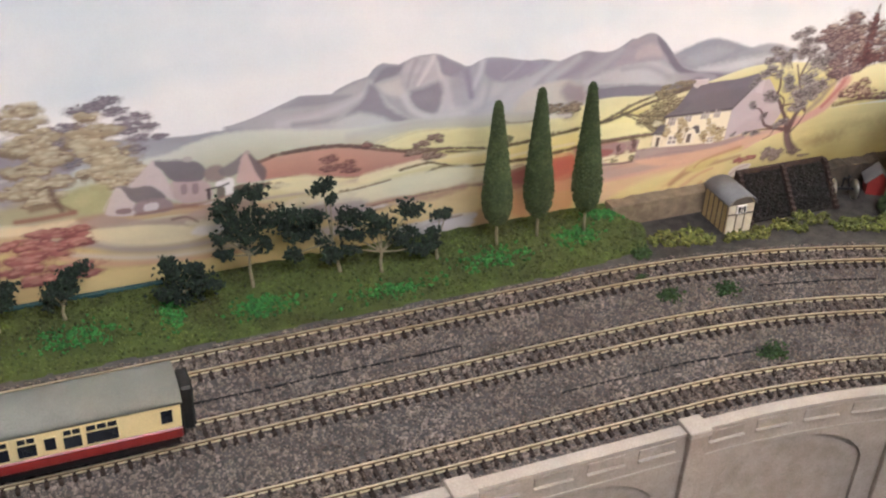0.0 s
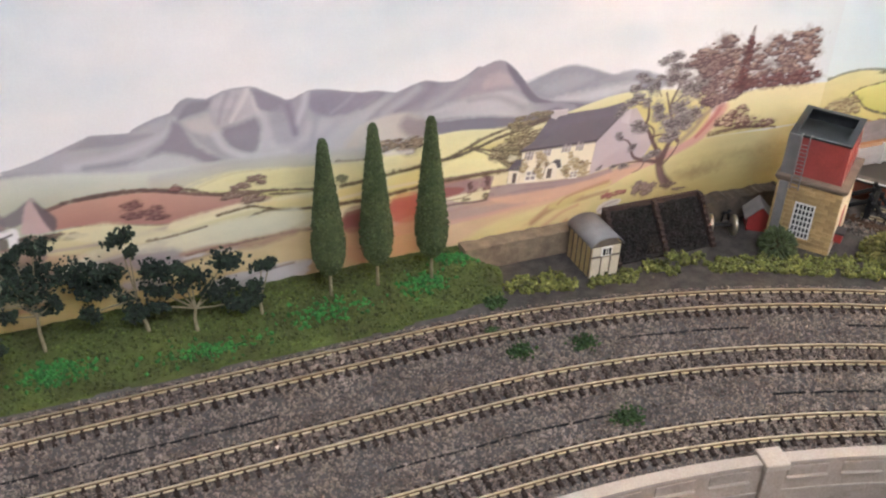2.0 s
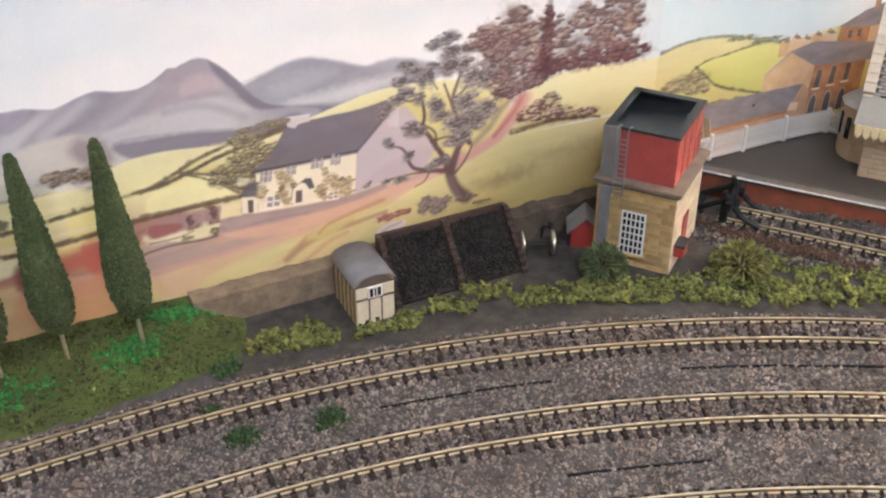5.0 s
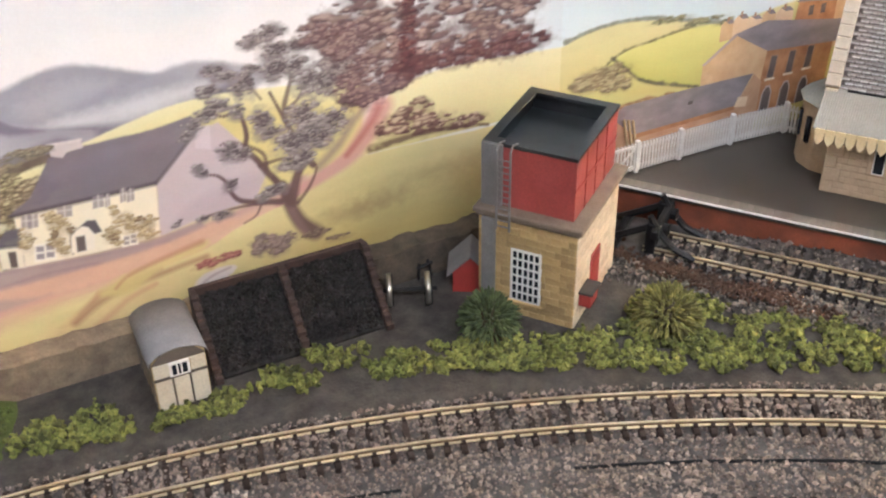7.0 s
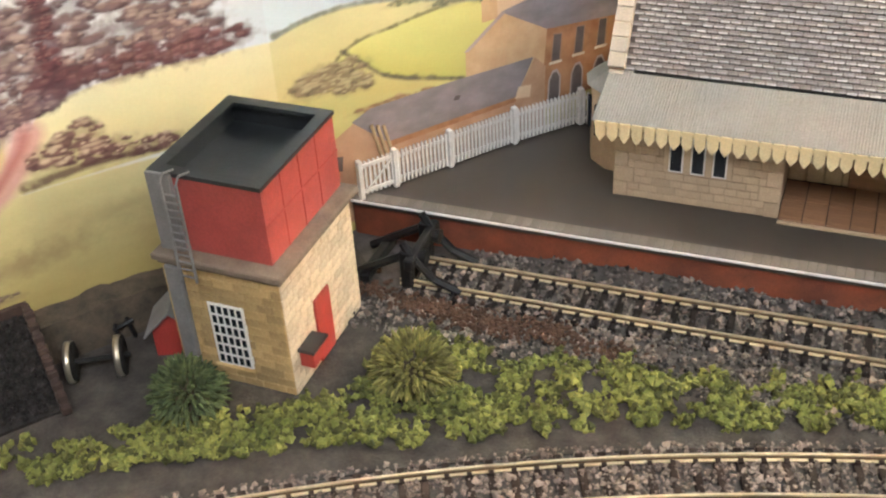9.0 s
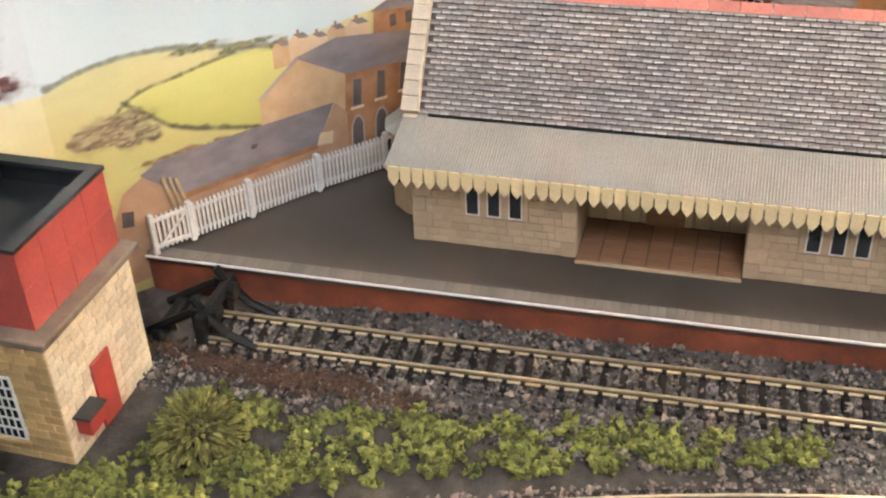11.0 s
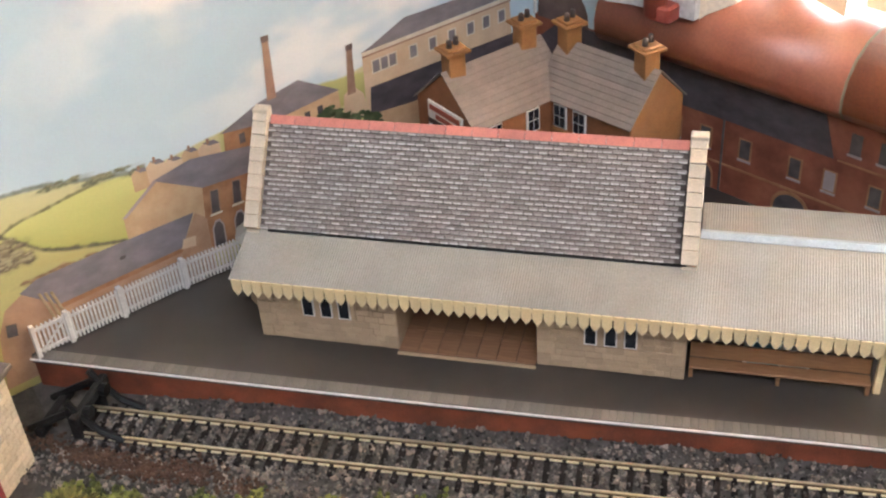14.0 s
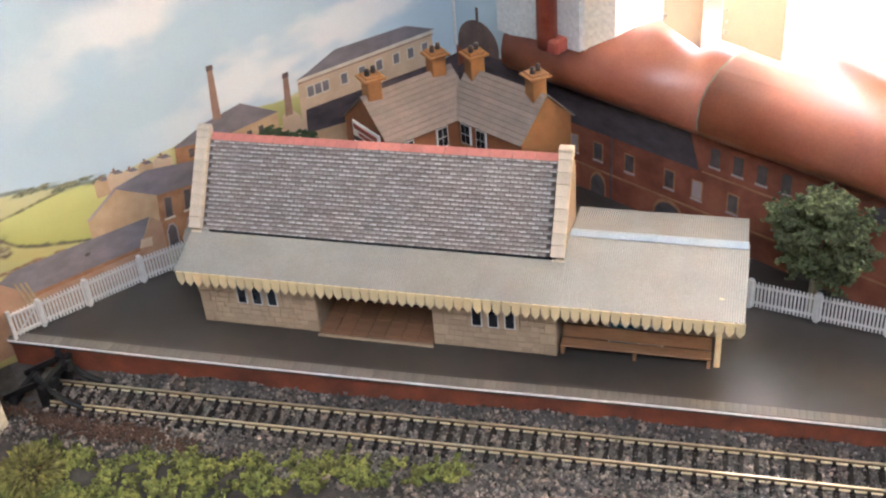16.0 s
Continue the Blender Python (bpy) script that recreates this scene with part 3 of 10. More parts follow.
patch([(-0.2132, 0.1172), (-0.1867, 0.1147), (-0.1592, 0.1104), (-0.1367, 0.1138), (-0.1165, 0.1188), (-0.1101, 0.1092), (-0.1396, 0.1029), (-0.1671, 0.1017), (-0.2078, 0.1068)], pig(120, 113, 127), 0.0022, 0.95, 0.06)
land([(-0.73, 0.128), (-0.65, 0.126), (-0.606, 0.1226), (-0.587, 0.1205), (-0.569, 0.1198), (-0.551, 0.1202), (-0.50, 0.118)], [(-0.73, 0.09), (-0.5, 0.09)], pig(156, 155, 163), pig(186, 184, 186), 0.0014, 0.06)
CREST = [(-0.5507, 0.1227), (-0.5446, 0.1234), (-0.5321, 0.1263), (-0.5193, 0.1307), (-0.5031, 0.1364), (-0.4983, 0.1374), (-0.4794, 0.1359), (-0.4770, 0.1377), (-0.4642, 0.1430), (-0.4543, 0.1452), (-0.4506, 0.1500), (-0.4438, 0.1534), (-0.4324, 0.1511), (-0.4221, 0.1551), (-0.4067, 0.1555), (-0.3999, 0.1528), (-0.3931, 0.1489), (-0.3872, 0.1459), (-0.3844, 0.1440), (-0.3791, 0.1444),
         (-0.3701, 0.1480), (-0.3592, 0.1473), (-0.3501, 0.1453), (-0.3352, 0.1421), (-0.3258, 0.1420), (-0.3124, 0.1390), (-0.3010, 0.1425), (-0.2913, 0.1443), (-0.2833, 0.1421), (-0.2714, 0.1413), (-0.2616, 0.1452), (-0.2558, 0.1491), (-0.2517, 0.1486), (-0.2438, 0.1515), (-0.2355, 0.1505), (-0.2265, 0.1426), (-0.2169, 0.1313), (-0.2096, 0.1229), (-0.1980, 0.1172), (-0.1774, 0.1113)]
RANGE = np.clip((line_at(CREST) - GZ) / 0.0011, 0, 1)
land(CREST, [(CREST[0][0], 0.09), (CREST[-1][0], 0.09)], pig(158, 153, 162), pig(198, 196, 197), 0.0010, 0.12, depth=0.036)
# light and shade on the range
patch([(-0.5507, 0.1227), (-0.5194, 0.1300), (-0.4984, 0.1367), (-0.4795, 0.1348), (-0.4544, 0.1437), (-0.4511, 0.1338), (-0.4592, 0.1232), (-0.4795, 0.1168), (-0.5085, 0.1161)], pig(178, 173, 177), 0.0024, 0.90, 0.06, RANGE)
patch([(-0.5131, 0.1308), (-0.4999, 0.1369), (-0.4779, 0.1349), (-0.4650, 0.1330), (-0.4832, 0.1292), (-0.5007, 0.1298)], pig(154, 149, 156), 0.0019, 0.85, 0.06, RANGE)
brush([(-0.5145, 0.1190), (-0.4822, 0.1232), (-0.4585, 0.1320), (-0.4527, 0.1399)], 0.0028, 0.0019, pig(196, 193, 197), 0.75, 0.8, 0.0, RANGE)
brush([(-0.5052, 0.1174), (-0.4795, 0.1172), (-0.4628, 0.1193)], 0.0019, 0.0013, pig(150, 146, 154), 0.70, 0.8, 0.0, RANGE)
patch([(-0.4798, 0.1138), (-0.4628, 0.1200), (-0.4430, 0.1145), (-0.4228, 0.1049), (-0.4470, 0.1056)], pig(196, 195, 194), 0.0023, 0.80, 0.06, RANGE)
patch([(-0.4530, 0.1399), (-0.4467, 0.1349), (-0.4408, 0.1228), (-0.4253, 0.1108), (-0.4140, 0.1042), (-0.4297, 0.1065), (-0.4463, 0.1154), (-0.4611, 0.1201), (-0.4688, 0.1195), (-0.4596, 0.1269), (-0.4555, 0.1326)], pig(138, 131, 142), 0.0026, 0.85, 0.06, RANGE)
patch([(-0.4464, 0.1345), (-0.4386, 0.1300), (-0.4269, 0.1263), (-0.4221, 0.1187), (-0.4138, 0.1089), (-0.4259, 0.1124), (-0.4390, 0.1237)], pig(168, 163, 170), 0.0020, 0.90, 0.06, RANGE)
patch([(-0.4495, 0.1427), (-0.4441, 0.1491), (-0.4324, 0.1504), (-0.4281, 0.1487), (-0.4345, 0.1437), (-0.4429, 0.1421), (-0.4488, 0.1393)], pig(138, 132, 141), 0.0017, 0.90, 0.06, RANGE)
patch([(-0.4481, 0.1388), (-0.4397, 0.1401), (-0.4312, 0.1418), (-0.4295, 0.1360), (-0.4264, 0.1292), (-0.4320, 0.1278), (-0.4386, 0.1300), (-0.4435, 0.1333)], pig(208, 200, 194), 0.0030, 0.80, 0.06, RANGE)
patch([(-0.4291, 0.1495), (-0.4221, 0.1544), (-0.4068, 0.1548), (-0.4035, 0.1489), (-0.4029, 0.1377), (-0.4145, 0.1334), (-0.4233, 0.1310), (-0.4276, 0.1331), (-0.4312, 0.1418)], pig(190, 182, 187), 0.0020, 0.90, 0.12, RANGE)
brush([(-0.4075, 0.1538), (-0.4123, 0.1446), (-0.4186, 0.1344)], 0.0021, 0.0010, pig(216, 208, 206), 0.80, 0.8, 0.0, RANGE)
brush([(-0.4198, 0.1526), (-0.4236, 0.1444), (-0.4262, 0.1344)], 0.0017, 0.0010, pig(168, 158, 166), 0.80, 0.8, 0.0, RANGE)
brush([(-0.4145, 0.1504), (-0.4175, 0.1435), (-0.4220, 0.1360)], 0.0010, 0.0007, pig(176, 166, 174), 0.70, 0.8, 0.0, RANGE)
brush([(-0.4048, 0.1520), (-0.4034, 0.1433), (-0.4005, 0.1351)], 0.0014, 0.0014, pig(208, 201, 201), 0.80, 0.8, 0.0, RANGE)
patch([(-0.4233, 0.1303), (-0.4146, 0.1319), (-0.4040, 0.1352), (-0.3995, 0.1327), (-0.4006, 0.1222), (-0.4037, 0.1127), (-0.4102, 0.1118), (-0.4187, 0.1170), (-0.4236, 0.1235)], pig(136, 128, 140), 0.0024, 0.85, 0.06, RANGE)
patch([(-0.4061, 0.1547), (-0.3931, 0.1482), (-0.3855, 0.1434), (-0.3856, 0.1359), (-0.3969, 0.1383), (-0.4020, 0.1420), (-0.4039, 0.1489)], pig(144, 137, 150), 0.0017, 0.90, 0.06, RANGE)
brush([(-0.4286, 0.1273), (-0.4229, 0.1173), (-0.4120, 0.1098), (-0.3979, 0.1066), (-0.3851, 0.1081)], 0.0021, 0.0024, pig(204, 201, 203), 0.85, 0.8, 0.0, RANGE)
brush([(-0.3995, 0.1349), (-0.3966, 0.1254), (-0.3976, 0.1148)], 0.0028, 0.0028, pig(194, 190, 196), 0.80, 0.8, 0.0, RANGE)
patch([(-0.3941, 0.1364), (-0.3845, 0.1418), (-0.3719, 0.1427), (-0.3721, 0.1275), (-0.3777, 0.1148), (-0.3904, 0.1148), (-0.3937, 0.1269)], pig(166, 161, 172), 0.0028, 0.70, 0.12, RANGE)
patch([(-0.3697, 0.1476), (-0.3501, 0.1449), (-0.3277, 0.1407), (-0.3143, 0.1389), (-0.3275, 0.1341), (-0.3388, 0.1299), (-0.3537, 0.1282), (-0.3648, 0.1314), (-0.3691, 0.1366)], pig(150, 143, 158), 0.0022, 0.90, 0.10, RANGE)
brush([(-0.3408, 0.1418), (-0.3463, 0.1364), (-0.3556, 0.1308)], 0.0015, 0.0011, pig(170, 164, 176), 0.60, 0.8, 0.0, RANGE)
brush([(-0.3208, 0.1398), (-0.3260, 0.1351), (-0.3350, 0.1309)], 0.0015, 0.0012, pig(132, 125, 140), 0.70, 0.8, 0.0, RANGE)
brush([(-0.3715, 0.1467), (-0.3734, 0.1372), (-0.3779, 0.1272)], 0.0022, 0.0018, pig(196, 192, 199), 0.85, 0.8, 0.0, RANGE)
brush([(-0.3834, 0.1401), (-0.3807, 0.1299), (-0.3787, 0.1204)], 0.0025, 0.0018, pig(138, 131, 147), 0.80, 0.8, 0.0, RANGE)
brush([(-0.3648, 0.1302), (-0.3663, 0.1208), (-0.3686, 0.1113)], 0.0022, 0.0018, pig(160, 155, 168), 0.50, 0.8, 0.0, RANGE)
brush([(-0.3104, 0.1360), (-0.3293, 0.1270), (-0.3481, 0.1148), (-0.3649, 0.1056)], 0.0047, 0.0063, pig(190, 188, 192), 0.75, 0.8, 0.0, RANGE)
brush([(-0.3500, 0.1253), (-0.3593, 0.1166), (-0.3760, 0.1074)], 0.0030, 0.0038, pig(176, 173, 182), 0.70, 0.8, 0.0, RANGE)
patch([(-0.3124, 0.1379), (-0.3009, 0.1413), (-0.2913, 0.1436), (-0.2833, 0.1413), (-0.2713, 0.1401), (-0.2556, 0.1464), (-0.2558, 0.1325), (-0.2783, 0.1236), (-0.3001, 0.1227), (-0.3158, 0.1242), (-0.3311, 0.1225)], pig(160, 153, 162), 0.0023, 0.85, 0.10, RANGE)
brush([(-0.2860, 0.1405), (-0.2958, 0.1316), (-0.3119, 0.1253)], 0.0040, 0.0020, pig(140, 133, 145), 0.65, 0.8, 0.0, RANGE)
brush([(-0.2977, 0.1398), (-0.3075, 0.1325), (-0.3197, 0.1256)], 0.0024, 0.0024, pig(186, 181, 188), 0.60, 0.8, 0.0, RANGE)
brush([(-0.2633, 0.1414), (-0.2768, 0.1322), (-0.2904, 0.1253)], 0.0025, 0.0025, pig(178, 172, 178), 0.60, 0.8, 0.0, RANGE)
patch([(-0.2557, 0.1475), (-0.2438, 0.1507), (-0.2346, 0.1496), (-0.2264, 0.1418), (-0.2119, 0.1245), (-0.2293, 0.1289), (-0.2472, 0.1281), (-0.2664, 0.1267), (-0.2604, 0.1403)], pig(170, 158, 165), 0.0021, 0.90, 0.08, RANGE)
patch([(-0.2498, 0.1397), (-0.2411, 0.1433), (-0.2326, 0.1414), (-0.2284, 0.1328), (-0.2402, 0.1336), (-0.2504, 0.1318)], pig(190, 172, 174), 0.0025, 0.80, 0.06, RANGE)
patch([(-0.2346, 0.1496), (-0.2264, 0.1422), (-0.2095, 0.1221), (-0.1966, 0.1161), (-0.2134, 0.1185), (-0.2245, 0.1315), (-0.2332, 0.1431)], pig(126, 118, 131), 0.0017, 0.95, 0.06, RANGE)
patch([(-0.2724, 0.1260), (-0.2481, 0.1290), (-0.2291, 0.1268), (-0.2166, 0.1169), (-0.2512, 0.1156), (-0.2761, 0.1205), (-0.2873, 0.1201)], pig(196, 191, 193), 0.0029, 0.85, 0.06, RANGE)
brush([(-0.2602, 0.1259), (-0.2395, 0.1254), (-0.2195, 0.1152)], 0.0017, 0.0025, pig(160, 152, 160), 0.60, 0.8, 0.0, RANGE)
patch([(-0.3480, 0.1020), (-0.3386, 0.1173), (-0.3196, 0.1232), (-0.3041, 0.1233), (-0.2911, 0.1158), (-0.2885, 0.1040), (-0.3113, 0.1059), (-0.3307, 0.1025)], pig(204, 195, 183), 0.0023, 0.90, 0.06, RANGE)
patch([(-0.3040, 0.1217), (-0.2912, 0.1174), (-0.2881, 0.1039), (-0.3026, 0.1062), (-0.3092, 0.1153)], pig(146, 130, 137), 0.0036, 0.80, 0.06, RANGE)
patch([(-0.2870, 0.1144), (-0.2510, 0.1131), (-0.2166, 0.1081), (-0.1930, 0.1114), (-0.1836, 0.1036), (-0.2157, 0.0995), (-0.2501, 0.1018), (-0.2791, 0.1038)], pig(130, 123, 135), 0.0020, 0.95, 0.06, RANGE)
patch([(-0.3979, 0.1043), (-0.3649, 0.1016), (-0.3461, 0.1025), (-0.3422, 0.0962), (-0.3724, 0.0972), (-0.3981, 0.0984)], pig(184, 182, 186), 0.0029, 0.80, 0.06, RANGE)
# misty low hills
land([(-0.72, 0.105), (-0.64, 0.106), (-0.592, 0.1085), (-0.573, 0.1140), (-0.551, 0.1178), (-0.522, 0.1166), (-0.491, 0.1115), (-0.460, 0.1087), (-0.42, 0.1085), (-0.37, 0.104)], [(-0.72, 0.07), (-0.37, 0.07)], pig(208, 210, 196), pig(186, 186, 160), 0.003, 0.06, depth=0.02)
land([(-0.47, 0.106), (-0.435, 0.1080), (-0.411, 0.1085), (-0.36, 0.105), (-0.31, 0.102), (-0.283, 0.105)], [(-0.47, 0.08), (-0.283, 0.08)], pig(190, 188, 186), pig(196, 192, 164), 0.004, 0.08, depth=0.010)

# fields and hedges
HEDGE = pig(122, 100, 78)
land([(-0.45, 0.0905), (-0.435, 0.0943), (-0.419, 0.0983), (-0.393, 0.0972), (-0.364, 0.0953), (-0.335, 0.0938), (-0.303, 0.0962), (-0.283, 0.1037), (-0.260, 0.1046), (-0.226, 0.1012), (-0.19, 0.1055), (-0.134, 0.1150), (-0.06, 0.106)],
     [(-0.45, 0.05), (-0.06, 0.05)], pig(228, 222, 168), pig(214, 200, 120), 0.0010, 0.05, depth=0.014)
land([(-0.385, 0.0955), (-0.35, 0.0945), (-0.31, 0.092)], [(-0.385, 0.083), (-0.31, 0.086)], pig(196, 190, 146), pig(212, 196, 124), 0.003, 0.08)
hedge([(-0.445, 0.0915), (-0.42, 0.0990), (-0.395, 0.0975)], 0.0010, pig(150, 120, 100), 1, 0.6)
hedge([(-0.396, 0.0806), (-0.373, 0.0775), (-0.352, 0.0794), (-0.330, 0.0823), (-0.305, 0.0837), (-0.278, 0.0850), (-0.255, 0.0889), (-0.237, 0.0943), (-0.216, 0.0991), (-0.194, 0.1040)], 0.0014, HEDGE, 2)
hedge([(-0.255, 0.0889), (-0.240, 0.0850), (-0.222, 0.0780)], 0.0010, HEDGE, 3, 0.7)
hedge([(-0.352, 0.0965), (-0.330, 0.0945), (-0.305, 0.0955)], 0.0012, pig(150, 138, 124), 4, 0.7)
land([(-0.536, 0.086), (-0.528, 0.0942), (-0.515, 0.0962), (-0.492, 0.0967), (-0.468, 0.0951), (-0.435, 0.0878), (-0.416, 0.0826), (-0.395, 0.079)], [(-0.536, 0.080), (-0.508, 0.0794), (-0.480, 0.0747), (-0.460, 0.0713), (-0.435, 0.0724), (-0.395, 0.0750)], pig(196, 150, 128), pig(182, 128, 112), 0.0010, 0.07)
hedge([(-0.530, 0.0935), (-0.515, 0.0970), (-0.492, 0.0975), (-0.468, 0.0960), (-0.440, 0.0885), (-0.41, 0.0830), (-0.38, 0.0845), (-0.355, 0.082)], 0.0018, pig(128, 98, 86), 5)
land([(-0.56, 0.070), (-0.539, 0.0727), (-0.523, 0.0786), (-0.500, 0.0789), (-0.476, 0.0730), (-0.451, 0.0705), (-0.426, 0.0720), (-0.409, 0.0749), (-0.392, 0.0766), (-0.366, 0.0769), (-0.335, 0.0789), (-0.302, 0.0808), (-0.26, 0.083), (-0.215, 0.074)],
     [(-0.56, 0.03), (-0.215, 0.03)], pig(226, 216, 160), pig(208, 192, 138), 0.0010, 0.07, depth=0.015)
hedge([(-0.515, 0.0800), (-0.490, 0.0765), (-0.462, 0.0712), (-0.43, 0.0722), (-0.395, 0.0772)], 0.0009, pig(160, 126, 96), 6, 0.6)
hedge([(-0.41, 0.0660), (-0.397, 0.0690), (-0.372, 0.0659), (-0.354, 0.0657), (-0.332, 0.0650), (-0.306, 0.0679), (-0.273, 0.0693), (-0.249, 0.0694), (-0.218, 0.072)], 0.0014, HEDGE, 7)
land([(-0.40, 0.0655), (-0.372, 0.0640), (-0.332, 0.0625), (-0.300, 0.0655)], [(-0.40, 0.052), (-0.3, 0.055)], pig(228, 208, 132), pig(210, 180, 120), 0.0014, 0.06)
brush([(-0.535, 0.066), (-0.500, 0.0655), (-0.470, 0.0680), (-0.445, 0.0700)], 0.0010, 0.0016, pig(176, 152, 148), 0.7, 0.8)
brush([(-0.45, 0.0610), (-0.42, 0.0640), (-0.39, 0.0625), (-0.35, 0.058)], 0.0016, 0.0012, pig(158, 124, 100), 0.6, 0.9)
# broad tan and ochre ground on the way down
land([(-0.73, 0.072), (-0.66, 0.073), (-0.61, 0.075), (-0.575, 0.070), (-0.545, 0.0655), (-0.50, 0.058), (-0.46, 0.054), (-0.40, 0.057), (-0.36, 0.053), (-0.32, 0.050), (-0.26, 0.050)], [(-0.73, -0.02), (-0.26, -0.02)], pig(196, 160, 124), pig(204, 176, 112), 0.0030, 0.16, depth=0.02)
land([(-0.66, 0.0640), (-0.628, 0.0635), (-0.59, 0.0640), (-0.56, 0.0600), (-0.535, 0.0540)], [(-0.66, 0.055), (-0.59, 0.049), (-0.535, 0.050)], pig(220, 206, 160), pig(206, 186, 132), 0.0016, 0.07)
brush([(-0.655, 0.0690), (-0.61, 0.0745), (-0.565, 0.0670), (-0.535, 0.0635)], 0.0020, 0.0016, pig(156, 112, 92), 0.75, 0.8, 0.4)
brush([(-0.645, 0.0530), (-0.60, 0.0490), (-0.55, 0.0500), (-0.50, 0.0530), (-0.46, 0.0590)], 0.0018, 0.0030, pig(160, 130, 116), 0.8, 0.8)
brush([(-0.56, 0.0430), (-0.52, 0.0480), (-0.48, 0.0560), (-0.455, 0.0590)], 0.0030, 0.0022, pig(134, 116, 122), 0.75, 0.7)
for x, z, w in ((-0.553, 0.057, 0.011), (-0.470, 0.0480, 0.012), (-0.450, 0.0440, 0.012), (-0.425, 0.0440, 0.010), (-0.405, 0.0400, 0.012), (-0.385, 0.0420, 0.010), (-0.435, 0.036, 0.012)):
    dab(x, z, w, w * 0.24, pig(120, 96, 92), 0.7)
    dab(x, z + 0.001, w * 0.9, w * 0.17, pig(206, 192, 180), 0.9)
land([(-0.42, 0.0330), (-0.35, 0.0300), (-0.30, 0.0280), (-0.24, 0.030), (-0.18, 0.034)], [(-0.42, -0.02), (-0.18, -0.02)], pig(196, 160, 108), pig(188, 150, 96), 0.004, 0.12)
brush([(-0.36, 0.0500), (-0.33, 0.0540), (-0.305, 0.0570), (-0.285, 0.0560)], 0.0035, 0.0040, pig(176, 96, 76), 0.8, 0.7)
brush([(-0.322, 0.0500), (-0.310, 0.0520), (-0.297, 0.0530)], 0.0042, 0.0050, pig(182, 74, 56), 0.8, 0.6)
brush([(-0.40, 0.0590), (-0.364, 0.0533), (-0.325, 0.0460), (-0.30, 0.044)], 0.0025, 0.003, pig(158, 116, 94), 0.7, 0.8)
# farm lane and the meadows below it
land([(-0.305, 0.0440), (-0.275, 0.0520), (-0.240, 0.0560), (-0.203, 0.0570), (-0.165, 0.0560), (-0.12, 0.060), (-0.06, 0.070)], [(-0.305, -0.02), (-0.06, -0.02)], pig(214, 196, 150), pig(196, 168, 128), 0.002, 0.08, depth=0.01)
land([(-0.32, 0.0430), (-0.275, 0.0450), (-0.240, 0.0480), (-0.203, 0.0490), (-0.165, 0.0505), (-0.125, 0.0560), (-0.09, 0.066)], [(-0.32, 0.03), (-0.276, 0.0321), (-0.240, 0.0325), (-0.203, 0.0345), (-0.164, 0.0374), (-0.141, 0.0410), (-0.09, 0.055)], pig(186, 150, 136), pig(216, 176, 144), 0.0022, 0.14)
brush([(-0.300, 0.0420), (-0.25, 0.0440), (-0.20, 0.0460), (-0.15, 0.0490)], 0.0012, 0.0012, pig(160, 130, 130), 0.6, 0.9)
land([(-0.33, 0.0300), (-0.276, 0.0330), (-0.240, 0.0325), (-0.203, 0.0345), (-0.164, 0.0374), (-0.140, 0.0410), (-0.124, 0.0475), (-0.095, 0.0560), (-0.075, 0.0665), (-0.040, 0.0675), (-0.004, 0.0660), (0.044, 0.066), (0.06, 0.066)],
     [(-0.33, -0.02), (0.06, -0.02)], pig(212, 200, 134), pig(186, 164, 86), 0.0014, 0.10, depth=0.045)
brush([(-0.19, 0.0330), (-0.200, 0.0250), (-0.215, 0.0150)], 0.0014, 0.0022, pig(176, 120, 92), 0.7, 0.8)
brush([(-0.162, 0.0370), (-0.178, 0.0350), (-0.19, 0.0330)], 0.0010, 0.0014, pig(176, 120, 92), 0.6, 0.8)
for x, z, rx, rz, s in ((-0.068, 0.0395, 0.014, 0.0045, 0.55), (-0.05, 0.042, 0.010, 0.004, 0.35), (-0.03, 0.050, 0.03, 0.004, 0.25), (0.01, 0.040, 0.03, 0.010, 0.25)):
    dab(x, z, rx, rz, pig(140, 112, 70), s, 0.8)
land([(-0.062, 0.0800), (-0.053, 0.0872), (-0.047, 0.0961), (-0.035, 0.1005), (-0.008, 0.1024), (0.025, 0.1000), (0.0445, 0.0985), (0.05, 0.098)], [(-0.062, 0.068), (-0.04, 0.0675), (0.0, 0.067), (0.05, 0.066)], pig(224, 218, 168), pig(208, 198, 126), 0.0010, 0.05)
brush([(-0.052, 0.0905), (-0.055, 0.0850), (-0.060, 0.0780), (-0.069, 0.0690), (-0.084, 0.0620), (-0.105, 0.0540)], 0.0062, 0.0018, pig(198, 146, 136), 0.9, 0.4)
brush([(-0.053, 0.0900), (-0.056, 0.0850), (-0.062, 0.0780), (-0.070, 0.0700)], 0.0020, 0.0014, pig(170, 88, 84), 0.7, 0.8)
brush([(-0.059, 0.0930), (-0.066, 0.0860), (-0.074, 0.0760), (-0.084, 0.0680)], 0.0020, 0.0024, pig(150, 132, 116), 0.8, 0.7)
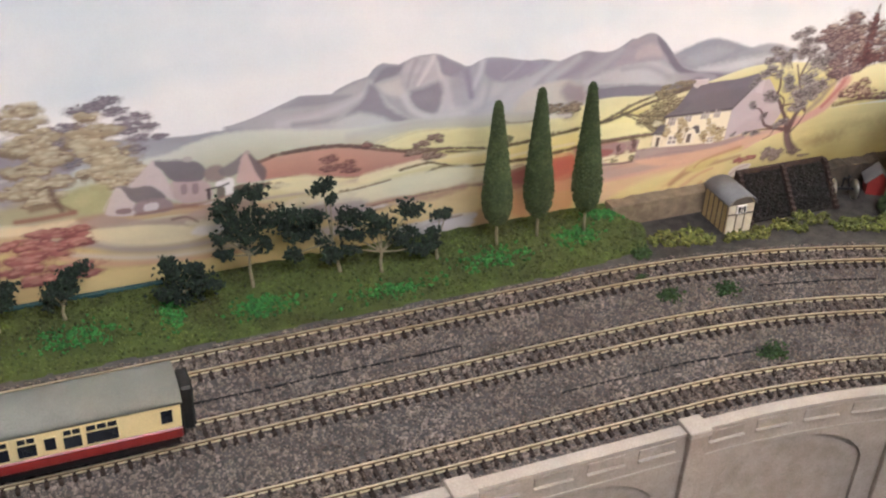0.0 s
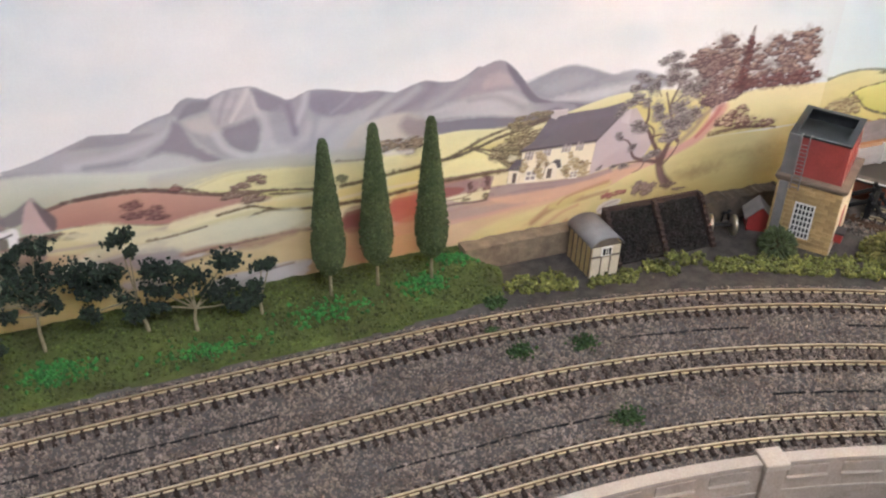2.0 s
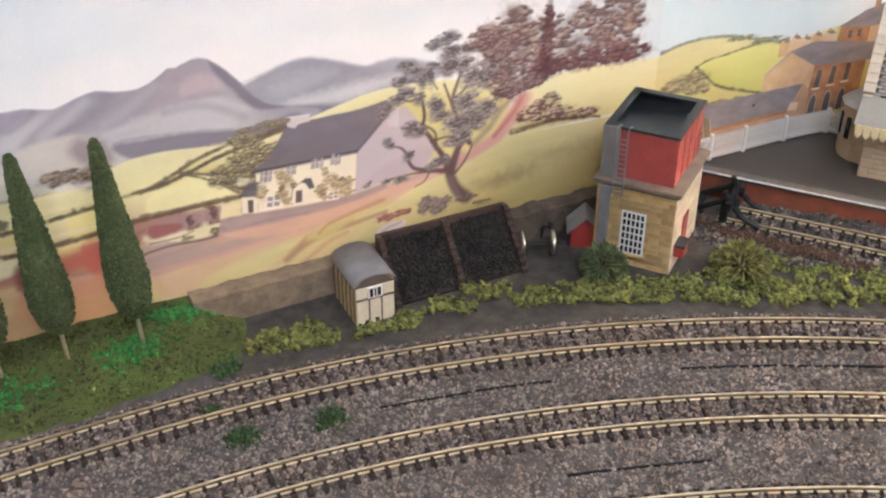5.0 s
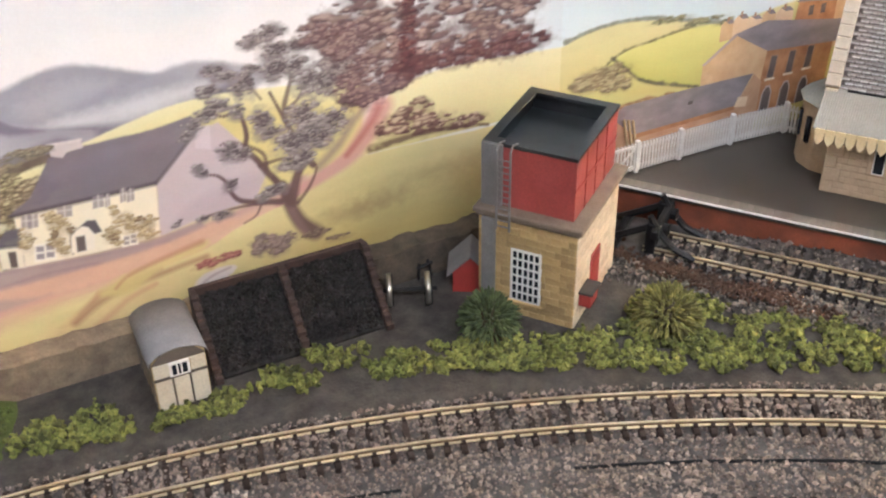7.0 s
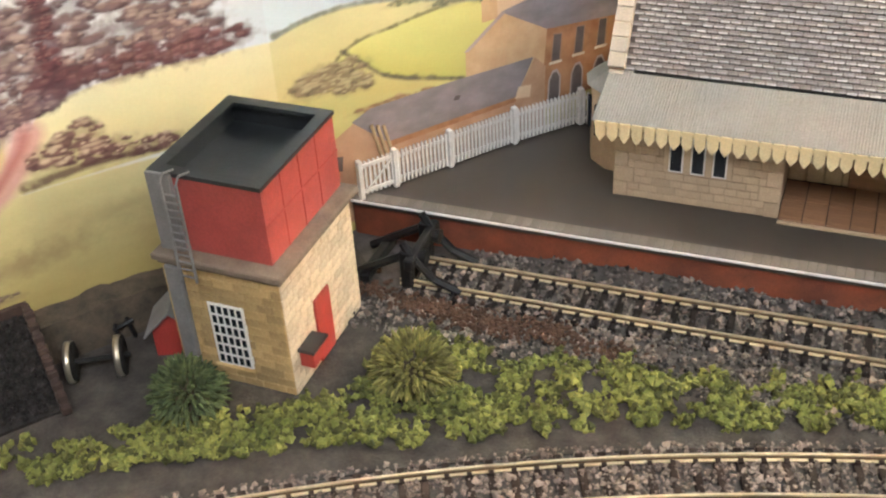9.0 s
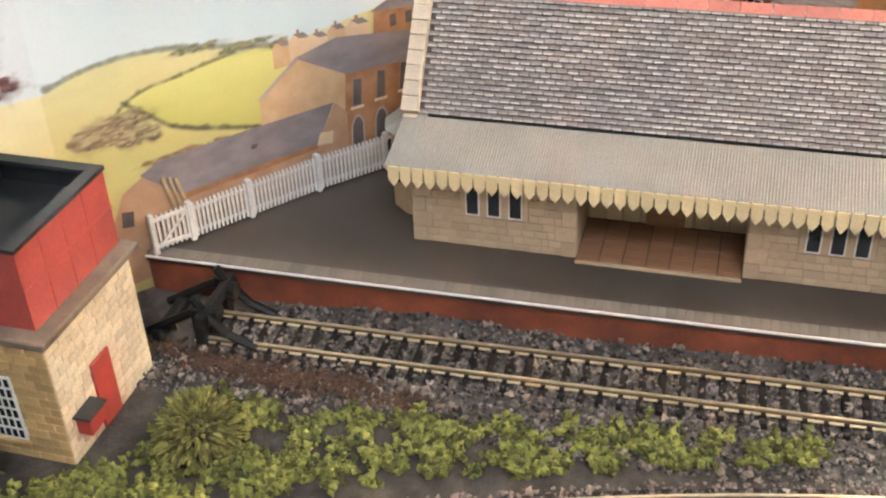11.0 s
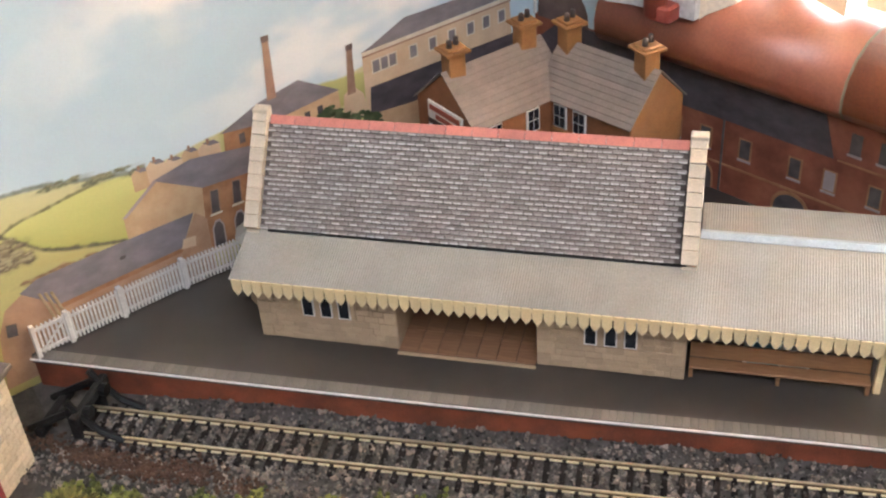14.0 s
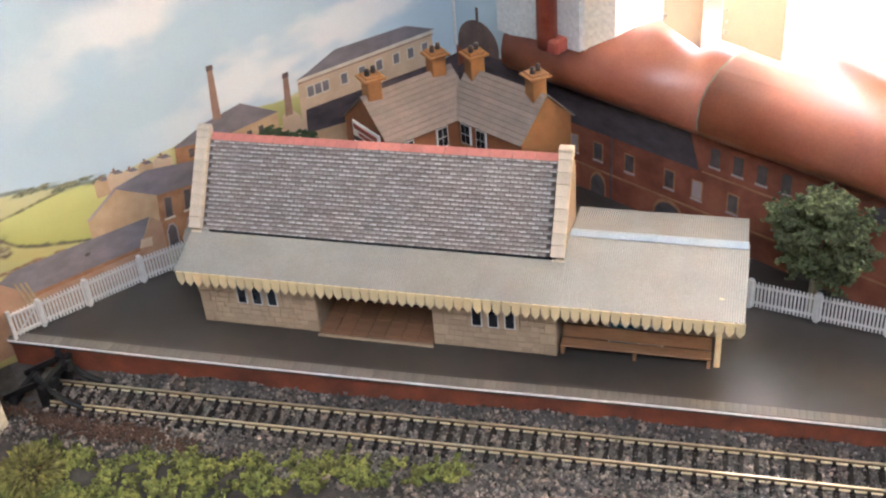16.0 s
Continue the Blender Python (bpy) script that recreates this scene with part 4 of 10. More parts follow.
# shrubs round the farm
foliage([(-0.275, 0.0585, 0.010, 0.0040), (-0.255, 0.0620, 0.006, 0.004)], 22, 0.0030, pig(130, 62, 58), pig(160, 90, 80), pig(190, 140, 120), 26)
foliage([(-0.243, 0.0645, 0.003, 0.0050), (-0.232, 0.0570, 0.004, 0.0020)], 10, 0.0026, pig(96, 72, 62), pig(128, 104, 76), pig(176, 156, 110), 27)
brush([(-0.262, 0.0535), (-0.235, 0.0575), (-0.214, 0.0580)], 0.0022, 0.0014, pig(226, 216, 168), 0.85, 0.6)
brush([(-0.268, 0.0525), (-0.24, 0.0545), (-0.205, 0.0535), (-0.165, 0.0510)], 0.0008, 0.0010, pig(124, 98, 88), 0.75, 0.7)

# fields seen close to
patch([(-0.4478, 0.0933), (-0.4230, 0.1007), (-0.3981, 0.0992), (-0.3650, 0.0952), (-0.3344, 0.0937), (-0.2872, 0.1025), (-0.2501, 0.1022), (-0.2246, 0.1025), (-0.2205, 0.1044), (-0.2454, 0.0964), (-0.2699, 0.0876), (-0.3104, 0.0813), (-0.3497, 0.0777), (-0.3875, 0.0824)], pig(230, 222, 164), 0.0017, 0.75, 0.06)
patch([(-0.4232, 0.0956), (-0.3945, 0.0970), (-0.3650, 0.0940), (-0.3344, 0.0916), (-0.3263, 0.0799), (-0.3651, 0.0796), (-0.4022, 0.0851)], pig(224, 212, 142), 0.0032, 0.60, 0.06)
patch([(-0.3144, 0.0790), (-0.2922, 0.0812), (-0.2916, 0.0682), (-0.3140, 0.0662)], pig(232, 216, 126), 0.0025, 0.80, 0.06)
patch([(-0.3497, 0.0760), (-0.3322, 0.0771), (-0.3320, 0.0660), (-0.3497, 0.0668)], pig(226, 204, 118), 0.0024, 0.80, 0.06)
patch([(-0.2737, 0.0814), (-0.2511, 0.0880), (-0.2357, 0.0829), (-0.2259, 0.0708), (-0.2562, 0.0707), (-0.2751, 0.0696)], pig(236, 228, 160), 0.0021, 0.80, 0.06)
patch([(-0.4597, 0.0716), (-0.4241, 0.0769), (-0.3987, 0.0775), (-0.3651, 0.0771), (-0.3651, 0.0713), (-0.3989, 0.0718), (-0.4317, 0.0690), (-0.4567, 0.0649)], pig(238, 226, 178), 0.0014, 0.85, 0.06)
patch([(-0.4061, 0.0764), (-0.3651, 0.0742), (-0.3651, 0.0679), (-0.3878, 0.0680)], pig(230, 208, 120), 0.0026, 0.70, 0.06)
patch([(-0.4606, 0.0595), (-0.4319, 0.0661), (-0.3990, 0.0668), (-0.3651, 0.0629), (-0.3319, 0.0609), (-0.3318, 0.0565), (-0.3652, 0.0518), (-0.4033, 0.0508), (-0.4400, 0.0490), (-0.4615, 0.0473)], pig(228, 217, 172), 0.0018, 0.80, 0.06)
patch([(-0.3457, 0.0579), (-0.3318, 0.0592), (-0.3303, 0.0418), (-0.3456, 0.0418)], pig(148, 80, 70), 0.0020, 0.90, 0.06)
patch([(-0.3118, 0.0615), (-0.2934, 0.0624), (-0.2917, 0.0431), (-0.3091, 0.0425)], pig(194, 98, 76), 0.0021, 0.90, 0.06)
patch([(-0.3456, 0.0418), (-0.3303, 0.0418), (-0.3091, 0.0416), (-0.2916, 0.0418), (-0.2892, 0.0176), (-0.3081, 0.0123), (-0.3331, 0.0131), (-0.3495, 0.0301)], pig(200, 142, 96), 0.0037, 0.80, 0.06)
patch([(-0.4516, 0.0367), (-0.4185, 0.0411), (-0.3884, 0.0426), (-0.3653, 0.0405), (-0.3653, 0.0290), (-0.3965, 0.0224), (-0.4342, 0.0229), (-0.4558, 0.0269)], pig(220, 190, 126), 0.0025, 0.85, 0.06)
patch([(-0.3997, 0.0458), (-0.3652, 0.0466), (-0.3653, 0.0370), (-0.3885, 0.0383)], pig(208, 150, 104), 0.0027, 0.80, 0.06)
patch([(-0.4195, 0.0187), (-0.4086, 0.0268), (-0.3829, 0.0283), (-0.3685, 0.0248), (-0.3792, 0.0168), (-0.4064, 0.0130)], pig(196, 186, 186), 0.0015, 0.90, 0.06)
patch([(-0.4380, 0.0207), (-0.4266, 0.0256), (-0.4116, 0.0257), (-0.4061, 0.0210), (-0.4158, 0.0156)], pig(200, 190, 190), 0.0015, 0.90, 0.06)
brush([(-0.4157, 0.0191), (-0.4042, 0.0232), (-0.3810, 0.0261)], 0.0008, 0.0008, pig(120, 90, 90), 0.80, 0.8)
patch([(-0.2846, 0.0520), (-0.2507, 0.0556), (-0.2226, 0.0586), (-0.2174, 0.0518), (-0.2544, 0.0473), (-0.2798, 0.0422)], pig(176, 150, 146), 0.0026, 0.80, 0.06)
patch([(-0.2807, 0.0588), (-0.2555, 0.0618), (-0.2549, 0.0541), (-0.2762, 0.0522)], pig(226, 218, 176), 0.0017, 0.85, 0.06)
patch([(-0.2936, 0.0677), (-0.2730, 0.0692), (-0.2559, 0.0671), (-0.2568, 0.0567), (-0.2807, 0.0588), (-0.2913, 0.0607)], pig(166, 112, 104), 0.0021, 0.85, 0.06)
patch([(-0.2795, 0.0363), (-0.2455, 0.0447), (-0.2147, 0.0468), (-0.1737, 0.0486), (-0.1362, 0.0513), (-0.1491, 0.0419), (-0.1951, 0.0339), (-0.2396, 0.0261), (-0.2696, 0.0135)], pig(206, 168, 132), 0.0035, 0.80, 0.06)
patch([(-0.2648, 0.0078), (-0.2299, 0.0171), (-0.1943, 0.0267), (-0.1574, 0.0330), (-0.1604, 0.0202), (-0.2016, 0.0090), (-0.2419, -0.0019)], pig(216, 194, 128), 0.0036, 0.80, 0.06)
brush([(-0.2029, 0.0212), (-0.1854, 0.0306), (-0.1577, 0.0349), (-0.1411, 0.0367)], 0.0019, 0.0014, pig(156, 104, 80), 0.70, 0.8)
hedge([(-0.4546, 0.0945), (-0.4444, 0.0923), (-0.4308, 0.0866), (-0.4166, 0.0856), (-0.3875, 0.0820), (-0.3666, 0.0787)], 0.0014, pig(120, 96, 78), 201, 0.90)
hedge([(-0.3490, 0.0776), (-0.3342, 0.0787), (-0.3144, 0.0807), (-0.2923, 0.0824)], 0.0020, pig(104, 86, 58), 202, 0.90)
hedge([(-0.2780, 0.0839), (-0.2617, 0.0897), (-0.2454, 0.0968), (-0.2183, 0.1037)], 0.0017, pig(118, 100, 76), 203, 0.90)
hedge([(-0.2568, 0.0906), (-0.2402, 0.0853), (-0.2300, 0.0767)], 0.0013, pig(126, 106, 82), 204, 0.90)
hedge([(-0.4298, 0.0711), (-0.4098, 0.0738), (-0.3989, 0.0710), (-0.3841, 0.0665), (-0.3651, 0.0654)], 0.0014, pig(118, 94, 62), 205, 0.90)
hedge([(-0.3489, 0.0645), (-0.3300, 0.0644), (-0.3139, 0.0653), (-0.2916, 0.0673), (-0.2729, 0.0684), (-0.2517, 0.0686), (-0.2235, 0.0686)], 0.0020, pig(116, 90, 62), 206, 0.90)
hedge([(-0.4509, 0.0463), (-0.4365, 0.0479), (-0.4182, 0.0479)], 0.0014, pig(140, 108, 92), 207, 0.90)
hedge([(-0.4256, 0.0477), (-0.4071, 0.0486), (-0.3806, 0.0497), (-0.3652, 0.0488)], 0.0015, pig(150, 116, 100), 208, 0.70)
brush([(-0.3497, 0.0685), (-0.3301, 0.0700), (-0.2938, 0.0712)], 0.0012, 0.0012, pig(228, 214, 180), 0.60, 0.8)
foliage([(-0.3151, 0.1028, 0.0088, 0.0036), (-0.3011, 0.0994, 0.0082, 0.0049), (-0.2973, 0.1029, 0.0049, 0.0033)], 60, 0.0028, pig(92, 78, 66), pig(128, 110, 92), pig(166, 148, 124), 210, 0.50, mass=0.70)
brush([(-0.3169, 0.0961), (-0.3069, 0.0954), (-0.2997, 0.0950)], 0.0016, 0.0016, pig(222, 214, 212), 0.80, 0.8)
foliage([(-0.4146, 0.0893, 0.0065, 0.0022), (-0.4055, 0.0937, 0.0058, 0.0022), (-0.4020, 0.0903, 0.0037, 0.0015), (-0.4184, 0.0840, 0.0072, 0.0025), (-0.4060, 0.0797, 0.0081, 0.0026)], 55, 0.0025, pig(104, 80, 68), pig(140, 112, 96), pig(170, 146, 124), 211, 0.50, mass=0.50)
foliage([(-0.3478, 0.0832, 0.0039, 0.0031)], 14, 0.0024, pig(92, 92, 64), pig(120, 118, 84), pig(140, 138, 100), 212, 0.50, mass=0.70)
foliage([(-0.2251, 0.0855, 0.0116, 0.0045), (-0.2124, 0.0886, 0.0100, 0.0041), (-0.2040, 0.0925, 0.0082, 0.0036), (-0.2155, 0.0770, 0.0118, 0.0041), (-0.2313, 0.0822, 0.0071, 0.0036)], 90, 0.0036, pig(104, 90, 70), pig(144, 126, 100), pig(184, 168, 134), 213, 0.50, mass=0.70)
foliage([(-0.2075, 0.1042, 0.0099, 0.0022), (-0.2203, 0.1027, 0.0053, 0.0018)], 24, 0.0027, pig(110, 96, 74), pig(138, 122, 96), pig(160, 146, 116), 214, 0.50, mass=0.70)
foliage([(-0.2531, 0.0582, 0.0036, 0.0044), (-0.2416, 0.0602, 0.0036, 0.0049), (-0.2337, 0.0606, 0.0045, 0.0045)], 22, 0.0027, pig(112, 74, 70), pig(150, 106, 98), pig(176, 136, 124), 215, 0.50, mass=0.70)
# strips, small firs and bushes before the farm
patch([(-0.2767, 0.0645), (-0.2549, 0.0664), (-0.2327, 0.0655), (-0.2100, 0.0634), (-0.2100, 0.0565), (-0.2329, 0.0587), (-0.2626, 0.0562), (-0.2771, 0.0556)], pig(166, 132, 130), 0.0011, 0.85, 0.06)
patch([(-0.2767, 0.0630), (-0.2696, 0.0629), (-0.2588, 0.0605), (-0.2626, 0.0566), (-0.2757, 0.0556)], pig(158, 92, 84), 0.0011, 0.90, 0.06)
patch([(-0.2682, 0.0523), (-0.2535, 0.0553), (-0.2329, 0.0555), (-0.2131, 0.0543), (-0.2119, 0.0516), (-0.2330, 0.0498), (-0.2537, 0.0489)], pig(228, 218, 166), 0.0007, 0.95, 0.06)
brush([(-0.2811, 0.0473), (-0.2666, 0.0487), (-0.2481, 0.0476), (-0.2292, 0.0490), (-0.2100, 0.0503), (-0.1863, 0.0484)], 0.0008, 0.0007, pig(112, 88, 82), 0.85, 0.8)
brush([(-0.2773, 0.0528), (-0.2627, 0.0526), (-0.2535, 0.0545)], 0.0006, 0.0004, pig(126, 98, 88), 0.75, 0.8)
patch([(-0.2851, 0.0414), (-0.2631, 0.0430), (-0.2331, 0.0433), (-0.2022, 0.0461), (-0.1942, 0.0418), (-0.2256, 0.0365), (-0.2560, 0.0343), (-0.2819, 0.0325)], pig(170, 148, 142), 0.0018, 0.70, 0.06)
brush([(-0.2818, 0.0345), (-0.2485, 0.0354), (-0.2100, 0.0379), (-0.1700, 0.0414)], 0.0015, 0.0011, pig(206, 158, 138), 0.70, 0.8)
foliage([(-0.2551, 0.0613, 0.0015, 0.0034), (-0.2414, 0.0634, 0.0015, 0.0034)], 16, 0.0015, pig(96, 66, 64), pig(118, 86, 80), pig(140, 110, 96), 321, 0.50, mass=0.90)
foliage([(-0.2573, 0.0514, 0.0030, 0.0015), (-0.2405, 0.0515, 0.0035, 0.0027), (-0.2222, 0.0604, 0.0054, 0.0019), (-0.2291, 0.0603, 0.0039, 0.0015)], 26, 0.0019, pig(98, 86, 62), pig(132, 118, 88), pig(166, 150, 112), 322, 0.50, mass=0.80)
hedge([(-0.2819, 0.0850), (-0.2685, 0.0852), (-0.2541, 0.0891), (-0.2358, 0.0953), (-0.2174, 0.0994)], 0.0016, pig(112, 98, 76), 323, 0.90)
hedge([(-0.2541, 0.0891), (-0.2416, 0.0827), (-0.2244, 0.0697)], 0.0011, pig(122, 106, 80), 324, 0.90)
hedge([(-0.2799, 0.0707), (-0.2620, 0.0699), (-0.2438, 0.0699), (-0.2176, 0.0674)], 0.0011, pig(140, 116, 96), 325, 0.80)
hedge([(-0.2174, 0.0994), (-0.2062, 0.1030), (-0.1929, 0.1047)], 0.0019, pig(116, 100, 84), 326, 0.90)
foliage([(-0.2324, 0.0850, 0.0068, 0.0053), (-0.2194, 0.0824, 0.0061, 0.0046), (-0.2250, 0.0777, 0.0069, 0.0038), (-0.2380, 0.0823, 0.0037, 0.0026), (-0.2174, 0.0909, 0.0069, 0.0038), (-0.2061, 0.0934, 0.0069, 0.0031), (-0.2137, 0.0753, 0.0047, 0.0031)], 90, 0.0030, pig(94, 80, 60), pig(132, 116, 86), pig(196, 184, 140), 327, 0.50, mass=0.85)
patch([(-0.2280, 0.0803), (-0.2220, 0.0818), (-0.2198, 0.0766), (-0.2258, 0.0747)], pig(222, 216, 178), 0.0011, 0.70, 0.06)
brush([(-0.2068, -0.0129), (-0.1979, 0.0040), (-0.1857, 0.0106), (-0.1735, 0.0186)], 0.0008, 0.0013, pig(190, 130, 96), 0.60, 0.8)
brush([(-0.2120, 0.0076), (-0.1980, 0.0136), (-0.1879, 0.0199), (-0.1778, 0.0261), (-0.1656, 0.0297)], 0.0021, 0.0012, pig(196, 140, 110), 0.60, 0.8)
# farmhouse in its garden
patch([(-0.2385, 0.0576), (-0.2288, 0.0569), (-0.2162, 0.0567), (-0.1881, 0.0536), (-0.1597, 0.0535), (-0.1413, 0.0560), (-0.1389, 0.0515), (-0.1602, 0.0489), (-0.1890, 0.0475), (-0.2152, 0.0476), (-0.2405, 0.0474)], pig(168, 142, 140), 0.0010, 0.90, 0.06, sharp=True)
patch([(-0.2402, 0.0489), (-0.2152, 0.0476), (-0.1890, 0.0475), (-0.1602, 0.0489), (-0.1359, 0.0529), (-0.1158, 0.0512), (-0.1394, 0.0458), (-0.1625, 0.0415), (-0.1902, 0.0389), (-0.2215, 0.0411)], pig(214, 168, 138), 0.0017, 0.85, 0.06)
patch([(-0.1911, 0.0326), (-0.1794, 0.0387), (-0.1568, 0.0420), (-0.1395, 0.0452), (-0.1428, 0.0403), (-0.1631, 0.0361), (-0.1780, 0.0283)], pig(206, 190, 112), 0.0019, 0.80, 0.06)
brush([(-0.1829, 0.0332), (-0.1768, 0.0378), (-0.1625, 0.0415), (-0.1424, 0.0451)], 0.0008, 0.0014, pig(178, 126, 92), 0.70, 0.8)
patch([(-0.2369, 0.0662), (-0.2259, 0.0658), (-0.2262, 0.0573), (-0.2385, 0.0576)], pig(232, 220, 164), 0.0010, 0.90, 0.06, sharp=True)
patch([(-0.2163, 0.0817), (-0.1842, 0.0806), (-0.1572, 0.0816), (-0.1597, 0.0538), (-0.1880, 0.0542), (-0.2168, 0.0562)], pig(236, 224, 194), 0.0005, 0.97, 0.04, sharp=True)
patch([(-0.2193, 0.0814), (-0.2083, 0.0879), (-0.1978, 0.1037), (-0.1902, 0.1045), (-0.1831, 0.1055), (-0.1549, 0.1056), (-0.1383, 0.1078), (-0.1345, 0.1023), (-0.1574, 0.0801), (-0.1893, 0.0806)], pig(118, 108, 118), 0.0006, 0.97, 0.05, sharp=True)
patch([(-0.1976, 0.1002), (-0.1810, 0.1024), (-0.1552, 0.1028), (-0.1391, 0.1046), (-0.1451, 0.0982), (-0.1741, 0.0970), (-0.2001, 0.0923)], pig(128, 117, 128), 0.0025, 0.60, 0.06)
brush([(-0.2193, 0.0814), (-0.1893, 0.0806), (-0.1574, 0.0801)], 0.0010, 0.0010, pig(72, 62, 66), 0.90, 0.8)
patch([(-0.1574, 0.0801), (-0.1369, 0.1000), (-0.1272, 0.1017), (-0.1185, 0.0900), (-0.1085, 0.0721), (-0.1152, 0.0597), (-0.1326, 0.0580), (-0.1440, 0.0568), (-0.1597, 0.0538)], pig(194, 178, 184), 0.0008, 0.96, 0.05, sharp=True)
patch([(-0.1401, 0.0683), (-0.1141, 0.0736), (-0.1103, 0.0663), (-0.1210, 0.0598), (-0.1439, 0.0574), (-0.1551, 0.0569)], pig(182, 164, 170), 0.0028, 0.60, 0.06)
patch([(-0.1377, 0.1022), (-0.1385, 0.0921), (-0.1319, 0.0899), (-0.1308, 0.1014)], pig(206, 192, 196), 0.0005, 0.90, 0.06, sharp=True)
patch([(-0.1969, 0.1093), (-0.1839, 0.1085), (-0.1837, 0.1048), (-0.1902, 0.1045), (-0.1923, 0.1022), (-0.1965, 0.1042)], pig(206, 194, 190), 0.0005, 0.95, 0.06, sharp=True)
brush([(-0.1969, 0.1093), (-0.1839, 0.1085)], 0.0005, 0.0005, pig(228, 214, 208), 0.80, 0.8)
brush([(-0.1574, 0.0801), (-0.1459, 0.0911), (-0.1363, 0.1010)], 0.0008, 0.0008, pig(86, 76, 84), 0.85, 0.8)
patch([(-0.2252, 0.0692), (-0.2162, 0.0671), (-0.2171, 0.0560), (-0.2261, 0.0579)], pig(234, 222, 194), 0.0004, 0.97, 0.06, sharp=True)
patch([(-0.2266, 0.0687), (-0.2208, 0.0757), (-0.2150, 0.0752), (-0.2159, 0.0670)], pig(104, 96, 104), 0.0005, 0.95, 0.06, sharp=True)
brush([(-0.2266, 0.0687), (-0.2160, 0.0667)], 0.0007, 0.0007, pig(80, 72, 76), 0.80, 0.8)
patch([(-0.2222, 0.0656), (-0.2190, 0.0649), (-0.2197, 0.0569), (-0.2226, 0.0575)], pig(96, 78, 72), 0.0003, 0.95, 0.06, sharp=True)
patch([(-0.2136, 0.0804), (-0.2096, 0.0804), (-0.2107, 0.0742), (-0.2147, 0.0742)], pig(146, 132, 134), 0.0004, 0.85, 0.06, sharp=True)
brush([(-0.2140, 0.0781), (-0.2100, 0.0779)], 0.0003, 0.0003, pig(226, 214, 198), 0.80, 0.8)
brush([(-0.2116, 0.0804), (-0.2127, 0.0742)], 0.0003, 0.0003, pig(226, 214, 198), 0.80, 0.8)
patch([(-0.2109, 0.0799), (-0.2069, 0.0799), (-0.2080, 0.0737), (-0.2120, 0.0737)], pig(146, 132, 134), 0.0004, 0.85, 0.06, sharp=True)
brush([(-0.2113, 0.0776), (-0.2074, 0.0774)], 0.0003, 0.0003, pig(226, 214, 198), 0.80, 0.8)
brush([(-0.2089, 0.0799), (-0.2100, 0.0737)], 0.0003, 0.0003, pig(226, 214, 198), 0.80, 0.8)
patch([(-0.1991, 0.0803), (-0.1930, 0.0798), (-0.1938, 0.0747), (-0.1999, 0.0752)], pig(146, 132, 134), 0.0004, 0.85, 0.06, sharp=True)
brush([(-0.1993, 0.0786), (-0.1933, 0.0778)], 0.0003, 0.0003, pig(226, 214, 198), 0.80, 0.8)
brush([(-0.1961, 0.0801), (-0.1969, 0.0749)], 0.0003, 0.0003, pig(226, 214, 198), 0.80, 0.8)
patch([(-0.1843, 0.0813), (-0.1797, 0.0812), (-0.1805, 0.0754), (-0.1852, 0.0755)], pig(146, 132, 134), 0.0004, 0.85, 0.06, sharp=True)
brush([(-0.1846, 0.0792), (-0.1800, 0.0789)], 0.0003, 0.0003, pig(226, 214, 198), 0.80, 0.8)
brush([(-0.1820, 0.0812), (-0.1828, 0.0754)], 0.0003, 0.0003, pig(226, 214, 198), 0.80, 0.8)
patch([(-0.1793, 0.0804), (-0.1771, 0.0810), (-0.1779, 0.0752), (-0.1801, 0.0747)], pig(146, 132, 134), 0.0004, 0.85, 0.06, sharp=True)
brush([(-0.1796, 0.0784), (-0.1774, 0.0787)], 0.0003, 0.0003, pig(226, 214, 198), 0.80, 0.8)
brush([(-0.1782, 0.0807), (-0.1790, 0.0750)], 0.0003, 0.0003, pig(226, 214, 198), 0.80, 0.8)
patch([(-0.1729, 0.0814), (-0.1702, 0.0818), (-0.1710, 0.0754), (-0.1737, 0.0750)], pig(146, 132, 134), 0.0004, 0.85, 0.06, sharp=True)
brush([(-0.1732, 0.0790), (-0.1705, 0.0792)], 0.0003, 0.0003, pig(226, 214, 198), 0.80, 0.8)
brush([(-0.1715, 0.0816), (-0.1724, 0.0752)], 0.0003, 0.0003, pig(226, 214, 198), 0.80, 0.8)
patch([(-0.1701, 0.0803), (-0.1669, 0.0806), (-0.1677, 0.0748), (-0.1709, 0.0745)], pig(146, 132, 134), 0.0004, 0.85, 0.06, sharp=True)
brush([(-0.1704, 0.0783), (-0.1672, 0.0783)], 0.0003, 0.0003, pig(226, 214, 198), 0.80, 0.8)
brush([(-0.1685, 0.0805), (-0.1693, 0.0746)], 0.0003, 0.0003, pig(226, 214, 198), 0.80, 0.8)
patch([(-0.2116, 0.0657), (-0.2026, 0.0648), (-0.2040, 0.0560), (-0.2130, 0.0572)], pig(240, 232, 214), 0.0003, 0.95, 0.06, sharp=True)
patch([(-0.2109, 0.0646), (-0.2077, 0.0640), (-0.2082, 0.0613), (-0.2113, 0.0620)], pig(140, 128, 134), 0.0003, 0.90, 0.06, sharp=True)
patch([(-0.2069, 0.0643), (-0.2037, 0.0637), (-0.2041, 0.0610), (-0.2073, 0.0617)], pig(140, 128, 134), 0.0003, 0.90, 0.06, sharp=True)
patch([(-0.2115, 0.0610), (-0.2083, 0.0604), (-0.2088, 0.0577), (-0.2119, 0.0584)], pig(140, 128, 134), 0.0003, 0.90, 0.06, sharp=True)
patch([(-0.2074, 0.0607), (-0.2043, 0.0600), (-0.2047, 0.0574), (-0.2079, 0.0581)], pig(140, 128, 134), 0.0003, 0.90, 0.06, sharp=True)
